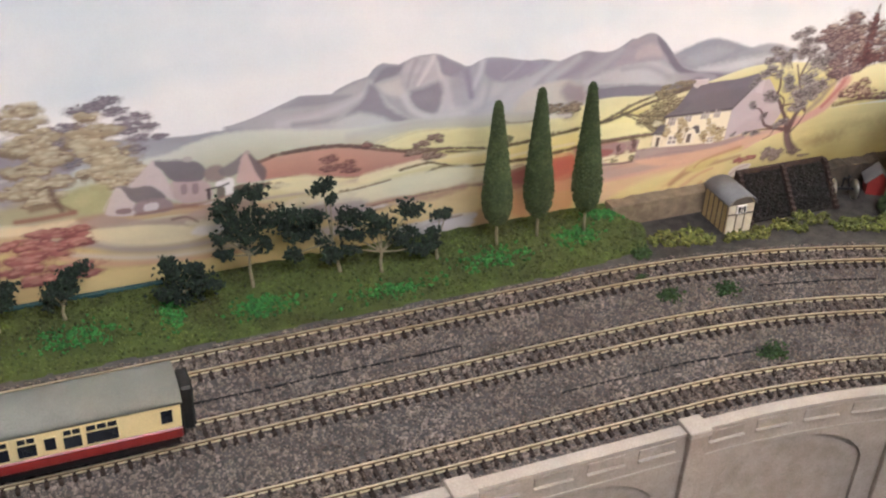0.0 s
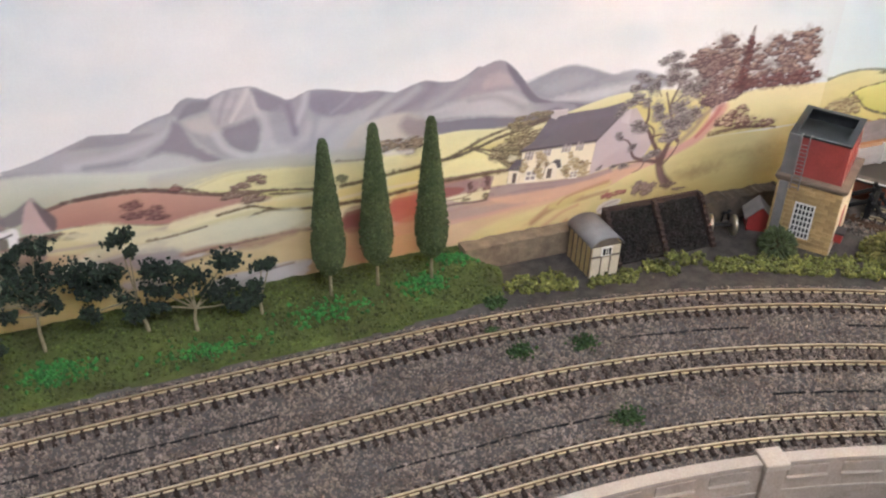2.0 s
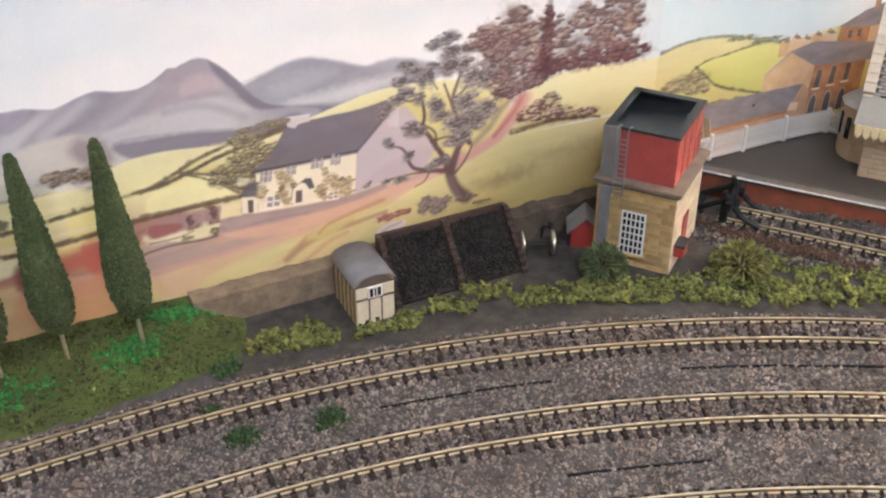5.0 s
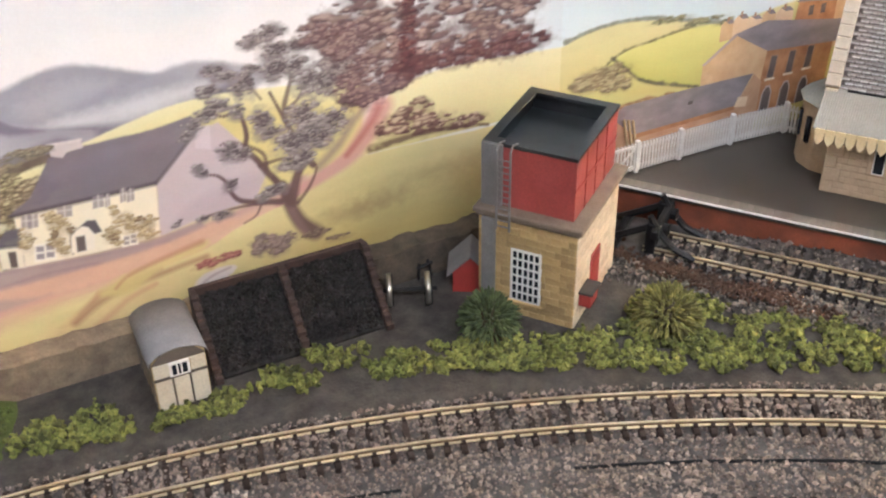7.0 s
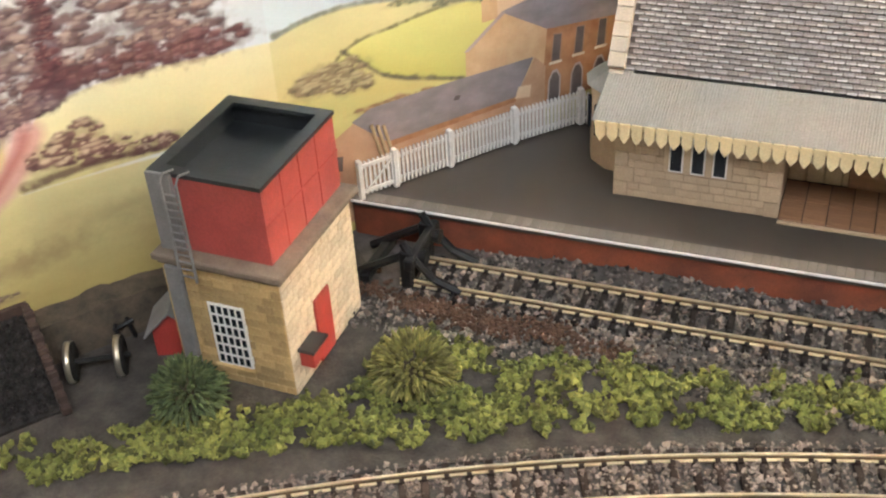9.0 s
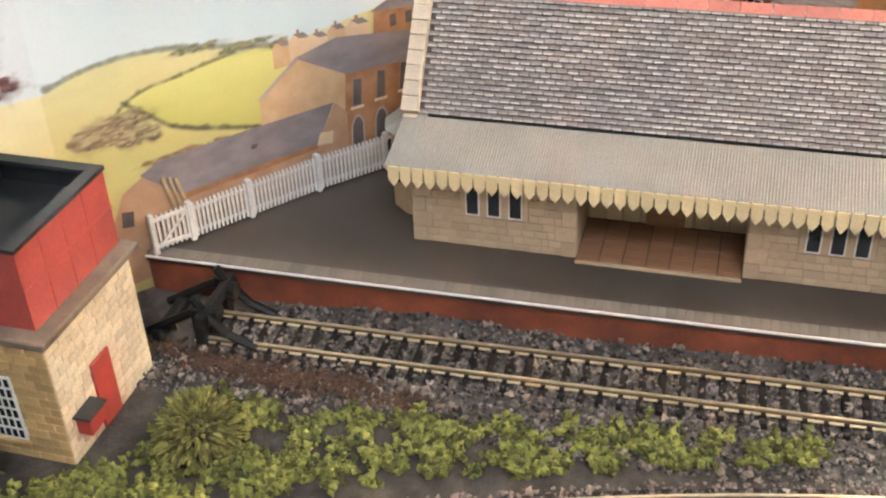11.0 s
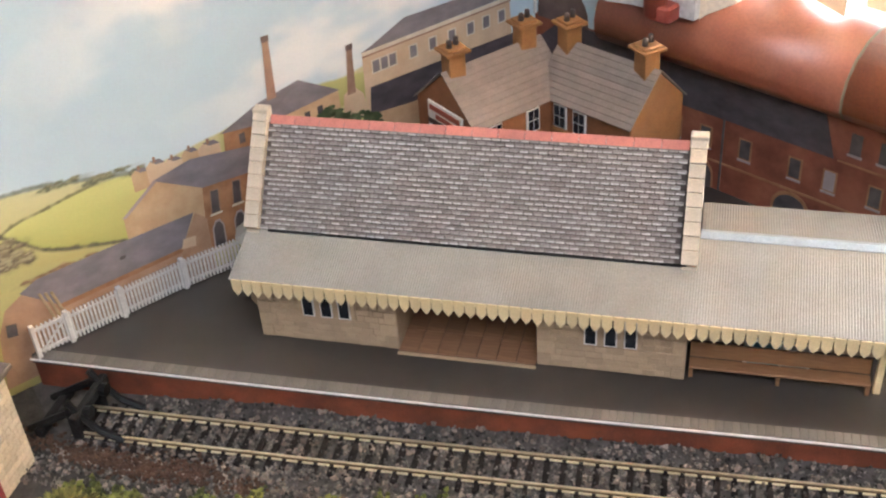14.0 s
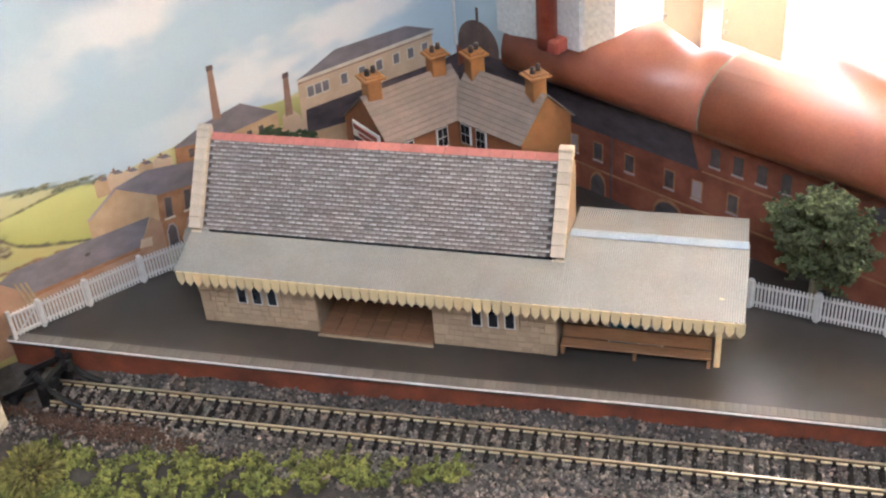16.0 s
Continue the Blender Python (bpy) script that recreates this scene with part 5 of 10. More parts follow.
patch([(-0.1759, 0.0590), (-0.1689, 0.0588), (-0.1697, 0.0527), (-0.1766, 0.0532)], pig(240, 232, 214), 0.0003, 0.95, 0.06, sharp=True)
patch([(-0.1751, 0.0582), (-0.1728, 0.0579), (-0.1730, 0.0561), (-0.1754, 0.0565)], pig(140, 128, 134), 0.0003, 0.90, 0.06, sharp=True)
patch([(-0.1722, 0.0583), (-0.1698, 0.0579), (-0.1701, 0.0562), (-0.1724, 0.0565)], pig(140, 128, 134), 0.0003, 0.90, 0.06, sharp=True)
patch([(-0.1755, 0.0558), (-0.1731, 0.0555), (-0.1734, 0.0537), (-0.1757, 0.0541)], pig(140, 128, 134), 0.0003, 0.90, 0.06, sharp=True)
patch([(-0.1725, 0.0559), (-0.1701, 0.0555), (-0.1704, 0.0537), (-0.1727, 0.0541)], pig(140, 128, 134), 0.0003, 0.90, 0.06, sharp=True)
foliage([(-0.2026, 0.0769, 0.0030, 0.0030), (-0.1997, 0.0716, 0.0036, 0.0036), (-0.2021, 0.0647, 0.0026, 0.0041), (-0.1998, 0.0594, 0.0023, 0.0021), (-0.2139, 0.0697, 0.0025, 0.0050), (-0.1775, 0.0721, 0.0016, 0.0026), (-0.1742, 0.0672, 0.0043, 0.0032), (-0.1682, 0.0623, 0.0049, 0.0038), (-0.1648, 0.0566, 0.0044, 0.0022), (-0.1803, 0.0618, 0.0032, 0.0037), (-0.1783, 0.0569, 0.0027, 0.0019), (-0.1627, 0.0623, 0.0022, 0.0033)], 120, 0.0018, pig(150, 126, 88), pig(178, 154, 108), pig(212, 194, 146), 301, 0.50, mass=0.60)
foliage([(-0.2023, 0.0684, 0.0015, 0.0020), (-0.1793, 0.0594, 0.0019, 0.0021), (-0.1665, 0.0649, 0.0019, 0.0016), (-0.1958, 0.0683, 0.0015, 0.0021)], 24, 0.0013, pig(112, 90, 66), pig(140, 114, 82), pig(164, 140, 100), 302, 0.50, mass=0.50)
brush([(-0.1972, 0.0564), (-0.1963, 0.0654), (-0.1903, 0.0691)], 0.0005, 0.0005, pig(120, 104, 96), 0.70, 0.8)
patch([(-0.1976, 0.0571), (-0.1960, 0.0653), (-0.1900, 0.0693), (-0.1866, 0.0637), (-0.1881, 0.0558)], pig(238, 226, 204), 0.0004, 0.95, 0.06, sharp=True)
patch([(-0.1916, 0.0689), (-0.1887, 0.0708), (-0.1852, 0.0701), (-0.1835, 0.0637), (-0.1867, 0.0634), (-0.1887, 0.0674)], pig(88, 78, 84), 0.0004, 0.95, 0.06, sharp=True)
patch([(-0.1946, 0.0643), (-0.1908, 0.0640), (-0.1914, 0.0565), (-0.1953, 0.0567)], pig(104, 86, 80), 0.0003, 0.95, 0.06, sharp=True)
foliage([(-0.2238, 0.1030, 0.0051, 0.0028), (-0.2187, 0.0982, 0.0048, 0.0024), (-0.2138, 0.0989, 0.0034, 0.0019), (-0.2244, 0.0933, 0.0062, 0.0033), (-0.2299, 0.0833, 0.0043, 0.0048), (-0.2213, 0.0838, 0.0034, 0.0034)], 80, 0.0021, pig(94, 82, 62), pig(132, 118, 88), pig(182, 170, 124), 303, 0.50, mass=0.60)
foliage([(-0.2036, 0.1082, 0.0072, 0.0019), (-0.2096, 0.1087, 0.0048, 0.0019), (-0.2194, 0.1073, 0.0061, 0.0016), (-0.1995, 0.1083, 0.0029, 0.0015)], 50, 0.0017, pig(110, 98, 82), pig(136, 122, 100), pig(160, 148, 118), 304, 0.50, mass=0.70)
# the wood and its bushes
RD_D, RD_M, RD_L = pig(82, 62, 64), pig(122, 98, 94), pig(170, 150, 138)
foliage([(-0.024, 0.1180, 0.010, 0.0070), (-0.026, 0.1320, 0.006, 0.0070), (-0.060, 0.1380, 0.012, 0.0110), (-0.045, 0.1300, 0.012, 0.010), (-0.062, 0.1180, 0.014, 0.012), (-0.075, 0.1300, 0.008, 0.010), (-0.040, 0.1120, 0.012, 0.008)], 95, 0.0050, RD_D, RD_M, RD_L, 33, 0.5, 0.0, 0.6)
foliage([(0.003, 0.1290, 0.008, 0.0060), (-0.012, 0.1350, 0.010, 0.0090), (0.016, 0.1390, 0.013, 0.0075), (0.020, 0.1270, 0.011, 0.006), (-0.005, 0.1200, 0.014, 0.007), (0.012, 0.1150, 0.014, 0.006)], 80, 0.0050, RD_D, RD_M, pig(168, 146, 132), 34, 0.5, 0.0, 0.6)
foliage([(-0.036, 0.1060, 0.012, 0.0050), (-0.010, 0.1075, 0.018, 0.0048), (0.018, 0.1060, 0.018, 0.0048)], 60, 0.0040, pig(84, 52, 58), pig(106, 70, 72), pig(136, 98, 92), 35, 0.5, 0.0, 0.95)
brush([(-0.037, 0.1050), (-0.0365, 0.1280), (-0.036, 0.1450), (-0.0355, 0.1520)], 0.0042, 0.0010, pig(84, 58, 62), 0.75, 0.6, 0.8)
foliage([(-0.037, 0.1180, 0.004, 0.012), (-0.0365, 0.1380, 0.003, 0.010)], 30, 0.0024, pig(80, 46, 54), pig(104, 64, 66), pig(134, 92, 86), 36)
for k in range(9):
    x = -0.03 + 0.007 * k
    brush([(x, 0.103), (x + 0.001, 0.110), (x + 0.002, 0.116)], 0.0006, 0.0003, pig(96, 66, 64), 0.6)
# the great tree before the gable
brush([(-0.0883, 0.0331), (-0.0949, 0.0409), (-0.0987, 0.0496), (-0.1001, 0.0555)], 0.0041, 0.0029, pig(104, 78, 76), 0.95, 0.4)
brush([(-0.0934, 0.0347), (-0.0977, 0.0450), (-0.1002, 0.0539)], 0.0019, 0.0019, pig(132, 104, 100), 0.70, 0.6)
brush([(-0.1037, 0.0549), (-0.1139, 0.0578), (-0.1223, 0.0611), (-0.1261, 0.0669), (-0.1271, 0.0716), (-0.1309, 0.0763), (-0.1363, 0.0783), (-0.1394, 0.0804)], 0.0018, 0.0006, pig(104, 78, 76), 0.95, 0.4)
brush([(-0.1110, 0.0563), (-0.1211, 0.0576), (-0.1297, 0.0578), (-0.1377, 0.0576)], 0.0009, 0.0006, pig(104, 78, 76), 0.85, 0.5)
brush([(-0.1125, 0.0567), (-0.1158, 0.0512), (-0.1218, 0.0487)], 0.0007, 0.0004, pig(104, 78, 76), 0.80, 0.5)
brush([(-0.0985, 0.0534), (-0.0959, 0.0624), (-0.0935, 0.0681), (-0.0894, 0.0718), (-0.0866, 0.0694)], 0.0031, 0.0015, pig(104, 78, 76), 0.95, 0.4)
brush([(-0.0955, 0.0519), (-0.0892, 0.0589), (-0.0851, 0.0675), (-0.0873, 0.0728)], 0.0012, 0.0006, pig(104, 78, 76), 0.85, 0.5)
brush([(-0.0982, 0.0582), (-0.1017, 0.0646), (-0.1033, 0.0612), (-0.1058, 0.0683)], 0.0015, 0.0009, pig(104, 78, 76), 0.85, 0.5)
brush([(-0.1007, 0.0557), (-0.1037, 0.0645), (-0.1085, 0.0721), (-0.1120, 0.0787), (-0.1166, 0.0859), (-0.1156, 0.0923), (-0.1164, 0.0999), (-0.1187, 0.1048), (-0.1243, 0.1039), (-0.1282, 0.1057)], 0.0021, 0.0008, pig(104, 78, 76), 0.95, 0.4)
brush([(-0.1111, 0.0759), (-0.1024, 0.0767), (-0.0951, 0.0755)], 0.0012, 0.0009, pig(104, 78, 76), 0.85, 0.5)
brush([(-0.1084, 0.0737), (-0.1093, 0.0816), (-0.1173, 0.0882), (-0.1240, 0.0914), (-0.1274, 0.0908)], 0.0012, 0.0006, pig(104, 78, 76), 0.85, 0.5)
brush([(-0.0935, 0.0681), (-0.0941, 0.0777), (-0.0945, 0.0870), (-0.0978, 0.0954), (-0.1007, 0.1035), (-0.1031, 0.1099)], 0.0015, 0.0008, pig(104, 78, 76), 0.90, 0.4)
brush([(-0.0965, 0.0921), (-0.0974, 0.1012), (-0.0953, 0.1081), (-0.0929, 0.1162), (-0.0965, 0.1255), (-0.1016, 0.1321)], 0.0015, 0.0006, pig(104, 78, 76), 0.85, 0.5)
brush([(-0.0975, 0.0998), (-0.0907, 0.1041), (-0.0860, 0.1118)], 0.0009, 0.0006, pig(104, 78, 76), 0.80, 0.5)
brush([(-0.1074, 0.1080), (-0.1111, 0.1146), (-0.1133, 0.1207)], 0.0007, 0.0004, pig(104, 78, 76), 0.70, 0.5)
foliage([(-0.1263, 0.1264, 0.0059, 0.0032), (-0.1214, 0.1220, 0.0054, 0.0024), (-0.1298, 0.1174, 0.0048, 0.0032), (-0.1265, 0.1096, 0.0060, 0.0038), (-0.1322, 0.1066, 0.0054, 0.0033), (-0.1388, 0.1025, 0.0049, 0.0027), (-0.1424, 0.0990, 0.0038, 0.0022), (-0.1165, 0.1158, 0.0039, 0.0055), (-0.1122, 0.1177, 0.0028, 0.0061), (-0.1081, 0.0979, 0.0051, 0.0057), (-0.1043, 0.0919, 0.0058, 0.0035), (-0.1187, 0.1048, 0.0033, 0.0039), (-0.1244, 0.0870, 0.0051, 0.0039), (-0.1190, 0.0841, 0.0040, 0.0029), (-0.1386, 0.0826, 0.0028, 0.0019), (-0.1367, 0.0797, 0.0022, 0.0017), (-0.1258, 0.0706, 0.0029, 0.0029), (-0.1313, 0.0563, 0.0046, 0.0020), (-0.1397, 0.0572, 0.0029, 0.0017), (-0.1517, 0.0584, 0.0017, 0.0014), (-0.1062, 0.0620, 0.0054, 0.0030), (-0.1108, 0.0601, 0.0036, 0.0024), (-0.0967, 0.0737, 0.0066, 0.0036), (-0.0907, 0.0753, 0.0054, 0.0036), (-0.0947, 0.0840, 0.0089, 0.0065), (-0.0844, 0.0845, 0.0102, 0.0066), (-0.0753, 0.0899, 0.0073, 0.0067), (-0.0896, 0.0964, 0.0077, 0.0071), (-0.0996, 0.1205, 0.0067, 0.0051), (-0.0912, 0.1201, 0.0051, 0.0046), (-0.0860, 0.1118, 0.0064, 0.0058), (-0.0774, 0.1098, 0.0077, 0.0071), (-0.0714, 0.1172, 0.0071, 0.0071), (-0.0991, 0.1288, 0.0072, 0.0039), (-0.1095, 0.1351, 0.0043, 0.0027), (-0.1013, 0.1375, 0.0071, 0.0038), (-0.0880, 0.1293, 0.0057, 0.0034), (-0.1105, 0.1229, 0.0039, 0.0022)], 420, 0.0021, pig(112, 102, 104), pig(144, 134, 132), pig(178, 170, 162), 311, 0.50, mass=0.95)
foliage([(-0.1255, 0.1268, 0.0035, 0.0018), (-0.1205, 0.1223, 0.0033, 0.0013), (-0.1290, 0.1178, 0.0029, 0.0018), (-0.1257, 0.1099, 0.0036, 0.0021), (-0.1313, 0.1070, 0.0033, 0.0018), (-0.1380, 0.1028, 0.0029, 0.0015), (-0.1415, 0.0994, 0.0023, 0.0012), (-0.1156, 0.1162, 0.0023, 0.0030), (-0.1114, 0.1180, 0.0017, 0.0033), (-0.1072, 0.0983, 0.0031, 0.0031), (-0.1034, 0.0923, 0.0035, 0.0019), (-0.1179, 0.1052, 0.0020, 0.0021), (-0.1235, 0.0874, 0.0030, 0.0022), (-0.1181, 0.0845, 0.0024, 0.0016), (-0.1378, 0.0830, 0.0017, 0.0011), (-0.1358, 0.0801, 0.0013, 0.0009), (-0.1249, 0.0710, 0.0017, 0.0016), (-0.1304, 0.0567, 0.0028, 0.0011), (-0.1389, 0.0576, 0.0017, 0.0009), (-0.1508, 0.0588, 0.0010, 0.0008), (-0.1053, 0.0624, 0.0032, 0.0016), (-0.1099, 0.0605, 0.0021, 0.0013), (-0.0958, 0.0741, 0.0040, 0.0020), (-0.0898, 0.0757, 0.0033, 0.0020), (-0.0938, 0.0844, 0.0053, 0.0036), (-0.0835, 0.0849, 0.0061, 0.0036), (-0.0744, 0.0903, 0.0044, 0.0037), (-0.0888, 0.0968, 0.0046, 0.0039), (-0.0987, 0.1209, 0.0040, 0.0028), (-0.0904, 0.1205, 0.0031, 0.0025), (-0.0851, 0.1121, 0.0038, 0.0032), (-0.0766, 0.1102, 0.0046, 0.0039), (-0.0705, 0.1176, 0.0043, 0.0039), (-0.0982, 0.1292, 0.0043, 0.0021), (-0.1087, 0.1355, 0.0026, 0.0015), (-0.1004, 0.1379, 0.0043, 0.0021), (-0.0871, 0.1296, 0.0034, 0.0019), (-0.1096, 0.1233, 0.0023, 0.0012)], 260, 0.0015, pig(80, 68, 72), pig(106, 94, 94), pig(132, 122, 118), 312, 0.50, mass=0.25)
foliage([(-0.0682, 0.1251, 0.0076, 0.0088), (-0.0609, 0.1293, 0.0089, 0.0071), (-0.0598, 0.1118, 0.0079, 0.0079), (-0.0674, 0.1046, 0.0060, 0.0060), (-0.0794, 0.1331, 0.0086, 0.0046)], 130, 0.0026, pig(92, 66, 68), pig(122, 96, 94), pig(156, 134, 126), 313, 0.50, mass=0.60)
foliage([(-0.1139, 0.0365, 0.0055, 0.0037), (-0.1082, 0.0324, 0.0062, 0.0043), (-0.1025, 0.0354, 0.0044, 0.0031), (-0.1165, 0.0339, 0.0031, 0.0037)], 50, 0.0024, pig(106, 84, 82), pig(132, 112, 106), pig(160, 140, 124), 314, 0.50, mass=0.70)
foliage([(-0.0883, 0.0331, 0.0064, 0.0019), (-0.0776, 0.0272, 0.0059, 0.0016)], 20, 0.0019, pig(96, 76, 66), pig(124, 104, 88), pig(150, 130, 104), 315, 0.50, mass=0.40)
foliage([(-0.1407, 0.0330, 0.0053, 0.0021), (-0.1333, 0.0340, 0.0054, 0.0018), (-0.1289, 0.0340, 0.0036, 0.0015)], 34, 0.0021, pig(126, 62, 60), pig(154, 88, 80), pig(180, 124, 106), 316, 0.50, mass=0.60)
patch([(-0.1490, 0.0221), (-0.1441, 0.0273), (-0.1323, 0.0287), (-0.1281, 0.0263), (-0.1344, 0.0215), (-0.1451, 0.0174)], pig(206, 196, 192), 0.0009, 0.90, 0.06)
brush([(-0.1471, 0.0208), (-0.1400, 0.0253), (-0.1310, 0.0272)], 0.0009, 0.0006, pig(150, 126, 120), 0.60, 0.8)
foliage([(-0.046, 0.0800, 0.009, 0.0055), (-0.034, 0.0850, 0.008, 0.0050), (-0.026, 0.0760, 0.010, 0.005), (-0.010, 0.0725, 0.010, 0.003)], 48, 0.0036, pig(92, 62, 62), pig(124, 92, 82), pig(200, 178, 146), 39)
brush([(-0.058, 0.0700), (-0.030, 0.0715), (-0.006, 0.0690), (0.004, 0.0670)], 0.0020, 0.0008, pig(98, 68, 62), 0.85, 0.5, 0.4)
foliage([(-0.060, 0.0985, 0.009, 0.0050), (-0.048, 0.1010, 0.008, 0.0040)], 30, 0.0040, pig(80, 58, 66), pig(112, 88, 90), pig(150, 126, 118), 57, 0.5, 0.0, 1.0)
# wooded garden, cottages and slopes at the far end of the sheet
patch([(-0.6845, 0.1328), (-0.6458, 0.1307), (-0.6456, 0.1073), (-0.6578, 0.0913), (-0.6918, 0.0873)], pig(150, 138, 146), 0.0031, 0.80, 0.06)
brush([(-0.6900, 0.0981), (-0.6818, 0.0983), (-0.6716, 0.1005)], 0.0013, 0.0010, pig(216, 208, 214), 0.80, 0.8)
brush([(-0.6888, 0.1058), (-0.6822, 0.1063), (-0.6739, 0.1072)], 0.0010, 0.0006, pig(214, 206, 212), 0.60, 0.8)
patch([(-0.6919, 0.0865), (-0.6578, 0.0913), (-0.6271, 0.0900), (-0.6291, 0.0725), (-0.6604, 0.0725), (-0.6938, 0.0746)], pig(176, 160, 116), 0.0029, 0.80, 0.06)
foliage([(-0.6218, 0.1508, 0.0086, 0.0033), (-0.6159, 0.1432, 0.0074, 0.0030), (-0.6063, 0.1376, 0.0095, 0.0031), (-0.5964, 0.1303, 0.0048, 0.0024), (-0.6338, 0.1472, 0.0098, 0.0036), (-0.6105, 0.1309, 0.0102, 0.0038), (-0.6040, 0.1240, 0.0069, 0.0028), (-0.5919, 0.1226, 0.0042, 0.0017), (-0.6452, 0.1360, 0.0111, 0.0033), (-0.6536, 0.1346, 0.0049, 0.0019), (-0.6083, 0.1160, 0.0062, 0.0031), (-0.6497, 0.1267, 0.0098, 0.0039), (-0.6474, 0.1139, 0.0080, 0.0053)], 150, 0.0030, pig(104, 94, 104), pig(126, 114, 124), pig(150, 138, 144), 220, 0.45, mass=0.90)
foliage([(-0.6727, 0.1511, 0.0113, 0.0038), (-0.6742, 0.1417, 0.0114, 0.0041), (-0.6632, 0.1333, 0.0109, 0.0042), (-0.6726, 0.1264, 0.0135, 0.0045), (-0.6581, 0.1187, 0.0111, 0.0049), (-0.6716, 0.1116, 0.0149, 0.0049), (-0.6625, 0.1014, 0.0126, 0.0050), (-0.6754, 0.0972, 0.0138, 0.0052), (-0.6615, 0.0891, 0.0134, 0.0047)], 115, 0.0062, pig(134, 112, 90), pig(172, 154, 122), pig(200, 186, 154), 221, 0.50, mass=0.90)
foliage([(-0.6329, 0.1410, 0.0066, 0.0033), (-0.6307, 0.1315, 0.0133, 0.0043), (-0.6365, 0.1255, 0.0100, 0.0040), (-0.6271, 0.1193, 0.0149, 0.0044), (-0.6230, 0.1108, 0.0151, 0.0048), (-0.6307, 0.1032, 0.0123, 0.0048), (-0.6136, 0.1020, 0.0091, 0.0042), (-0.6214, 0.0944, 0.0118, 0.0035)], 105, 0.0062, pig(134, 112, 90), pig(172, 154, 122), pig(200, 186, 154), 222, 0.50, mass=0.90)
patch([(-0.6566, 0.0882), (-0.6438, 0.0949), (-0.6261, 0.0927), (-0.6288, 0.0750), (-0.6429, 0.0742), (-0.6550, 0.0822)], pig(180, 174, 120), 0.0024, 0.85, 0.15)
brush([(-0.6612, 0.0959), (-0.6595, 0.0888), (-0.6560, 0.0799)], 0.0023, 0.0017, pig(112, 86, 70), 0.80, 0.8, 0.3)
brush([(-0.6741, 0.0832), (-0.6589, 0.0838), (-0.6494, 0.0779)], 0.0020, 0.0013, pig(124, 94, 72), 0.70, 0.8)
brush([(-0.6842, 0.0761), (-0.6667, 0.0761), (-0.6488, 0.0770)], 0.0017, 0.0017, pig(152, 98, 82), 0.90, 0.8)
patch([(-0.6938, 0.0746), (-0.6741, 0.0717), (-0.6501, 0.0722), (-0.6502, 0.0664), (-0.6750, 0.0656), (-0.6949, 0.0674)], pig(230, 210, 164), 0.0020, 0.80, 0.06)
patch([(-0.6542, 0.0671), (-0.6327, 0.0724), (-0.6086, 0.0645), (-0.5794, 0.0634), (-0.5527, 0.0699), (-0.5356, 0.0694), (-0.5362, 0.0568), (-0.5613, 0.0540), (-0.5839, 0.0538), (-0.6055, 0.0588), (-0.6339, 0.0616)], pig(176, 148, 134), 0.0021, 0.85, 0.06)
patch([(-0.6464, 0.0601), (-0.6268, 0.0615), (-0.5983, 0.0583), (-0.5801, 0.0540), (-0.5649, 0.0462), (-0.5773, 0.0419), (-0.6070, 0.0433), (-0.6319, 0.0483)], pig(228, 210, 166), 0.0017, 0.90, 0.06)
brush([(-0.6758, 0.0603), (-0.6456, 0.0527), (-0.6216, 0.0440), (-0.5926, 0.0391), (-0.5623, 0.0390), (-0.5371, 0.0404)], 0.0027, 0.0030, pig(170, 152, 145), 0.80, 0.8)
brush([(-0.6536, 0.0456), (-0.6151, 0.0361), (-0.5857, 0.0324), (-0.5374, 0.0332)], 0.0021, 0.0025, pig(212, 196, 174), 0.80, 0.8)
brush([(-0.6607, 0.0445), (-0.6299, 0.0342), (-0.6009, 0.0300), (-0.5709, 0.0271), (-0.5377, 0.0278)], 0.0021, 0.0024, pig(214, 160, 128), 0.75, 0.8)
patch([(-0.6632, 0.0265), (-0.6305, 0.0294), (-0.5937, 0.0272), (-0.5378, 0.0250), (-0.5078, 0.0255), (-0.5083, 0.0077), (-0.5391, -0.0001), (-0.6034, 0.0035), (-0.6660, 0.0055)], pig(226, 198, 126), 0.0025, 0.85, 0.06)
patch([(-0.5776, 0.0486), (-0.5712, 0.0536), (-0.5591, 0.0531), (-0.5533, 0.0480), (-0.5619, 0.0447), (-0.5733, 0.0456)], pig(230, 219, 212), 0.0015, 0.90, 0.06)
patch([(-0.5799, 0.0574), (-0.5536, 0.0556), (-0.5361, 0.0581), (-0.5365, 0.0511), (-0.5577, 0.0506), (-0.5765, 0.0533)], pig(222, 206, 170), 0.0019, 0.70, 0.06)
brush([(-0.5888, 0.0608), (-0.5796, 0.0609), (-0.5725, 0.0560)], 0.0011, 0.0007, pig(128, 96, 84), 0.70, 0.8)
foliage([(-0.6676, 0.0651, 0.0102, 0.0034), (-0.6540, 0.0637, 0.0097, 0.0038), (-0.6452, 0.0556, 0.0056, 0.0028), (-0.6828, 0.0592, 0.0151, 0.0034), (-0.6593, 0.0554, 0.0159, 0.0035), (-0.6775, 0.0488, 0.0205, 0.0038), (-0.6582, 0.0370, 0.0176, 0.0035), (-0.6855, 0.0409, 0.0153, 0.0041), (-0.6695, 0.0314, 0.0174, 0.0035), (-0.6483, 0.0314, 0.0078, 0.0029)], 75, 0.0065, pig(128, 70, 66), pig(168, 100, 90), pig(196, 138, 120), 223, 0.42, mass=0.90)
patch([(-0.6309, 0.0724), (-0.6240, 0.0870), (-0.6193, 0.0908), (-0.6121, 0.0787), (-0.6107, 0.0687)], pig(204, 187, 184), 0.0011, 0.95, 0.06)
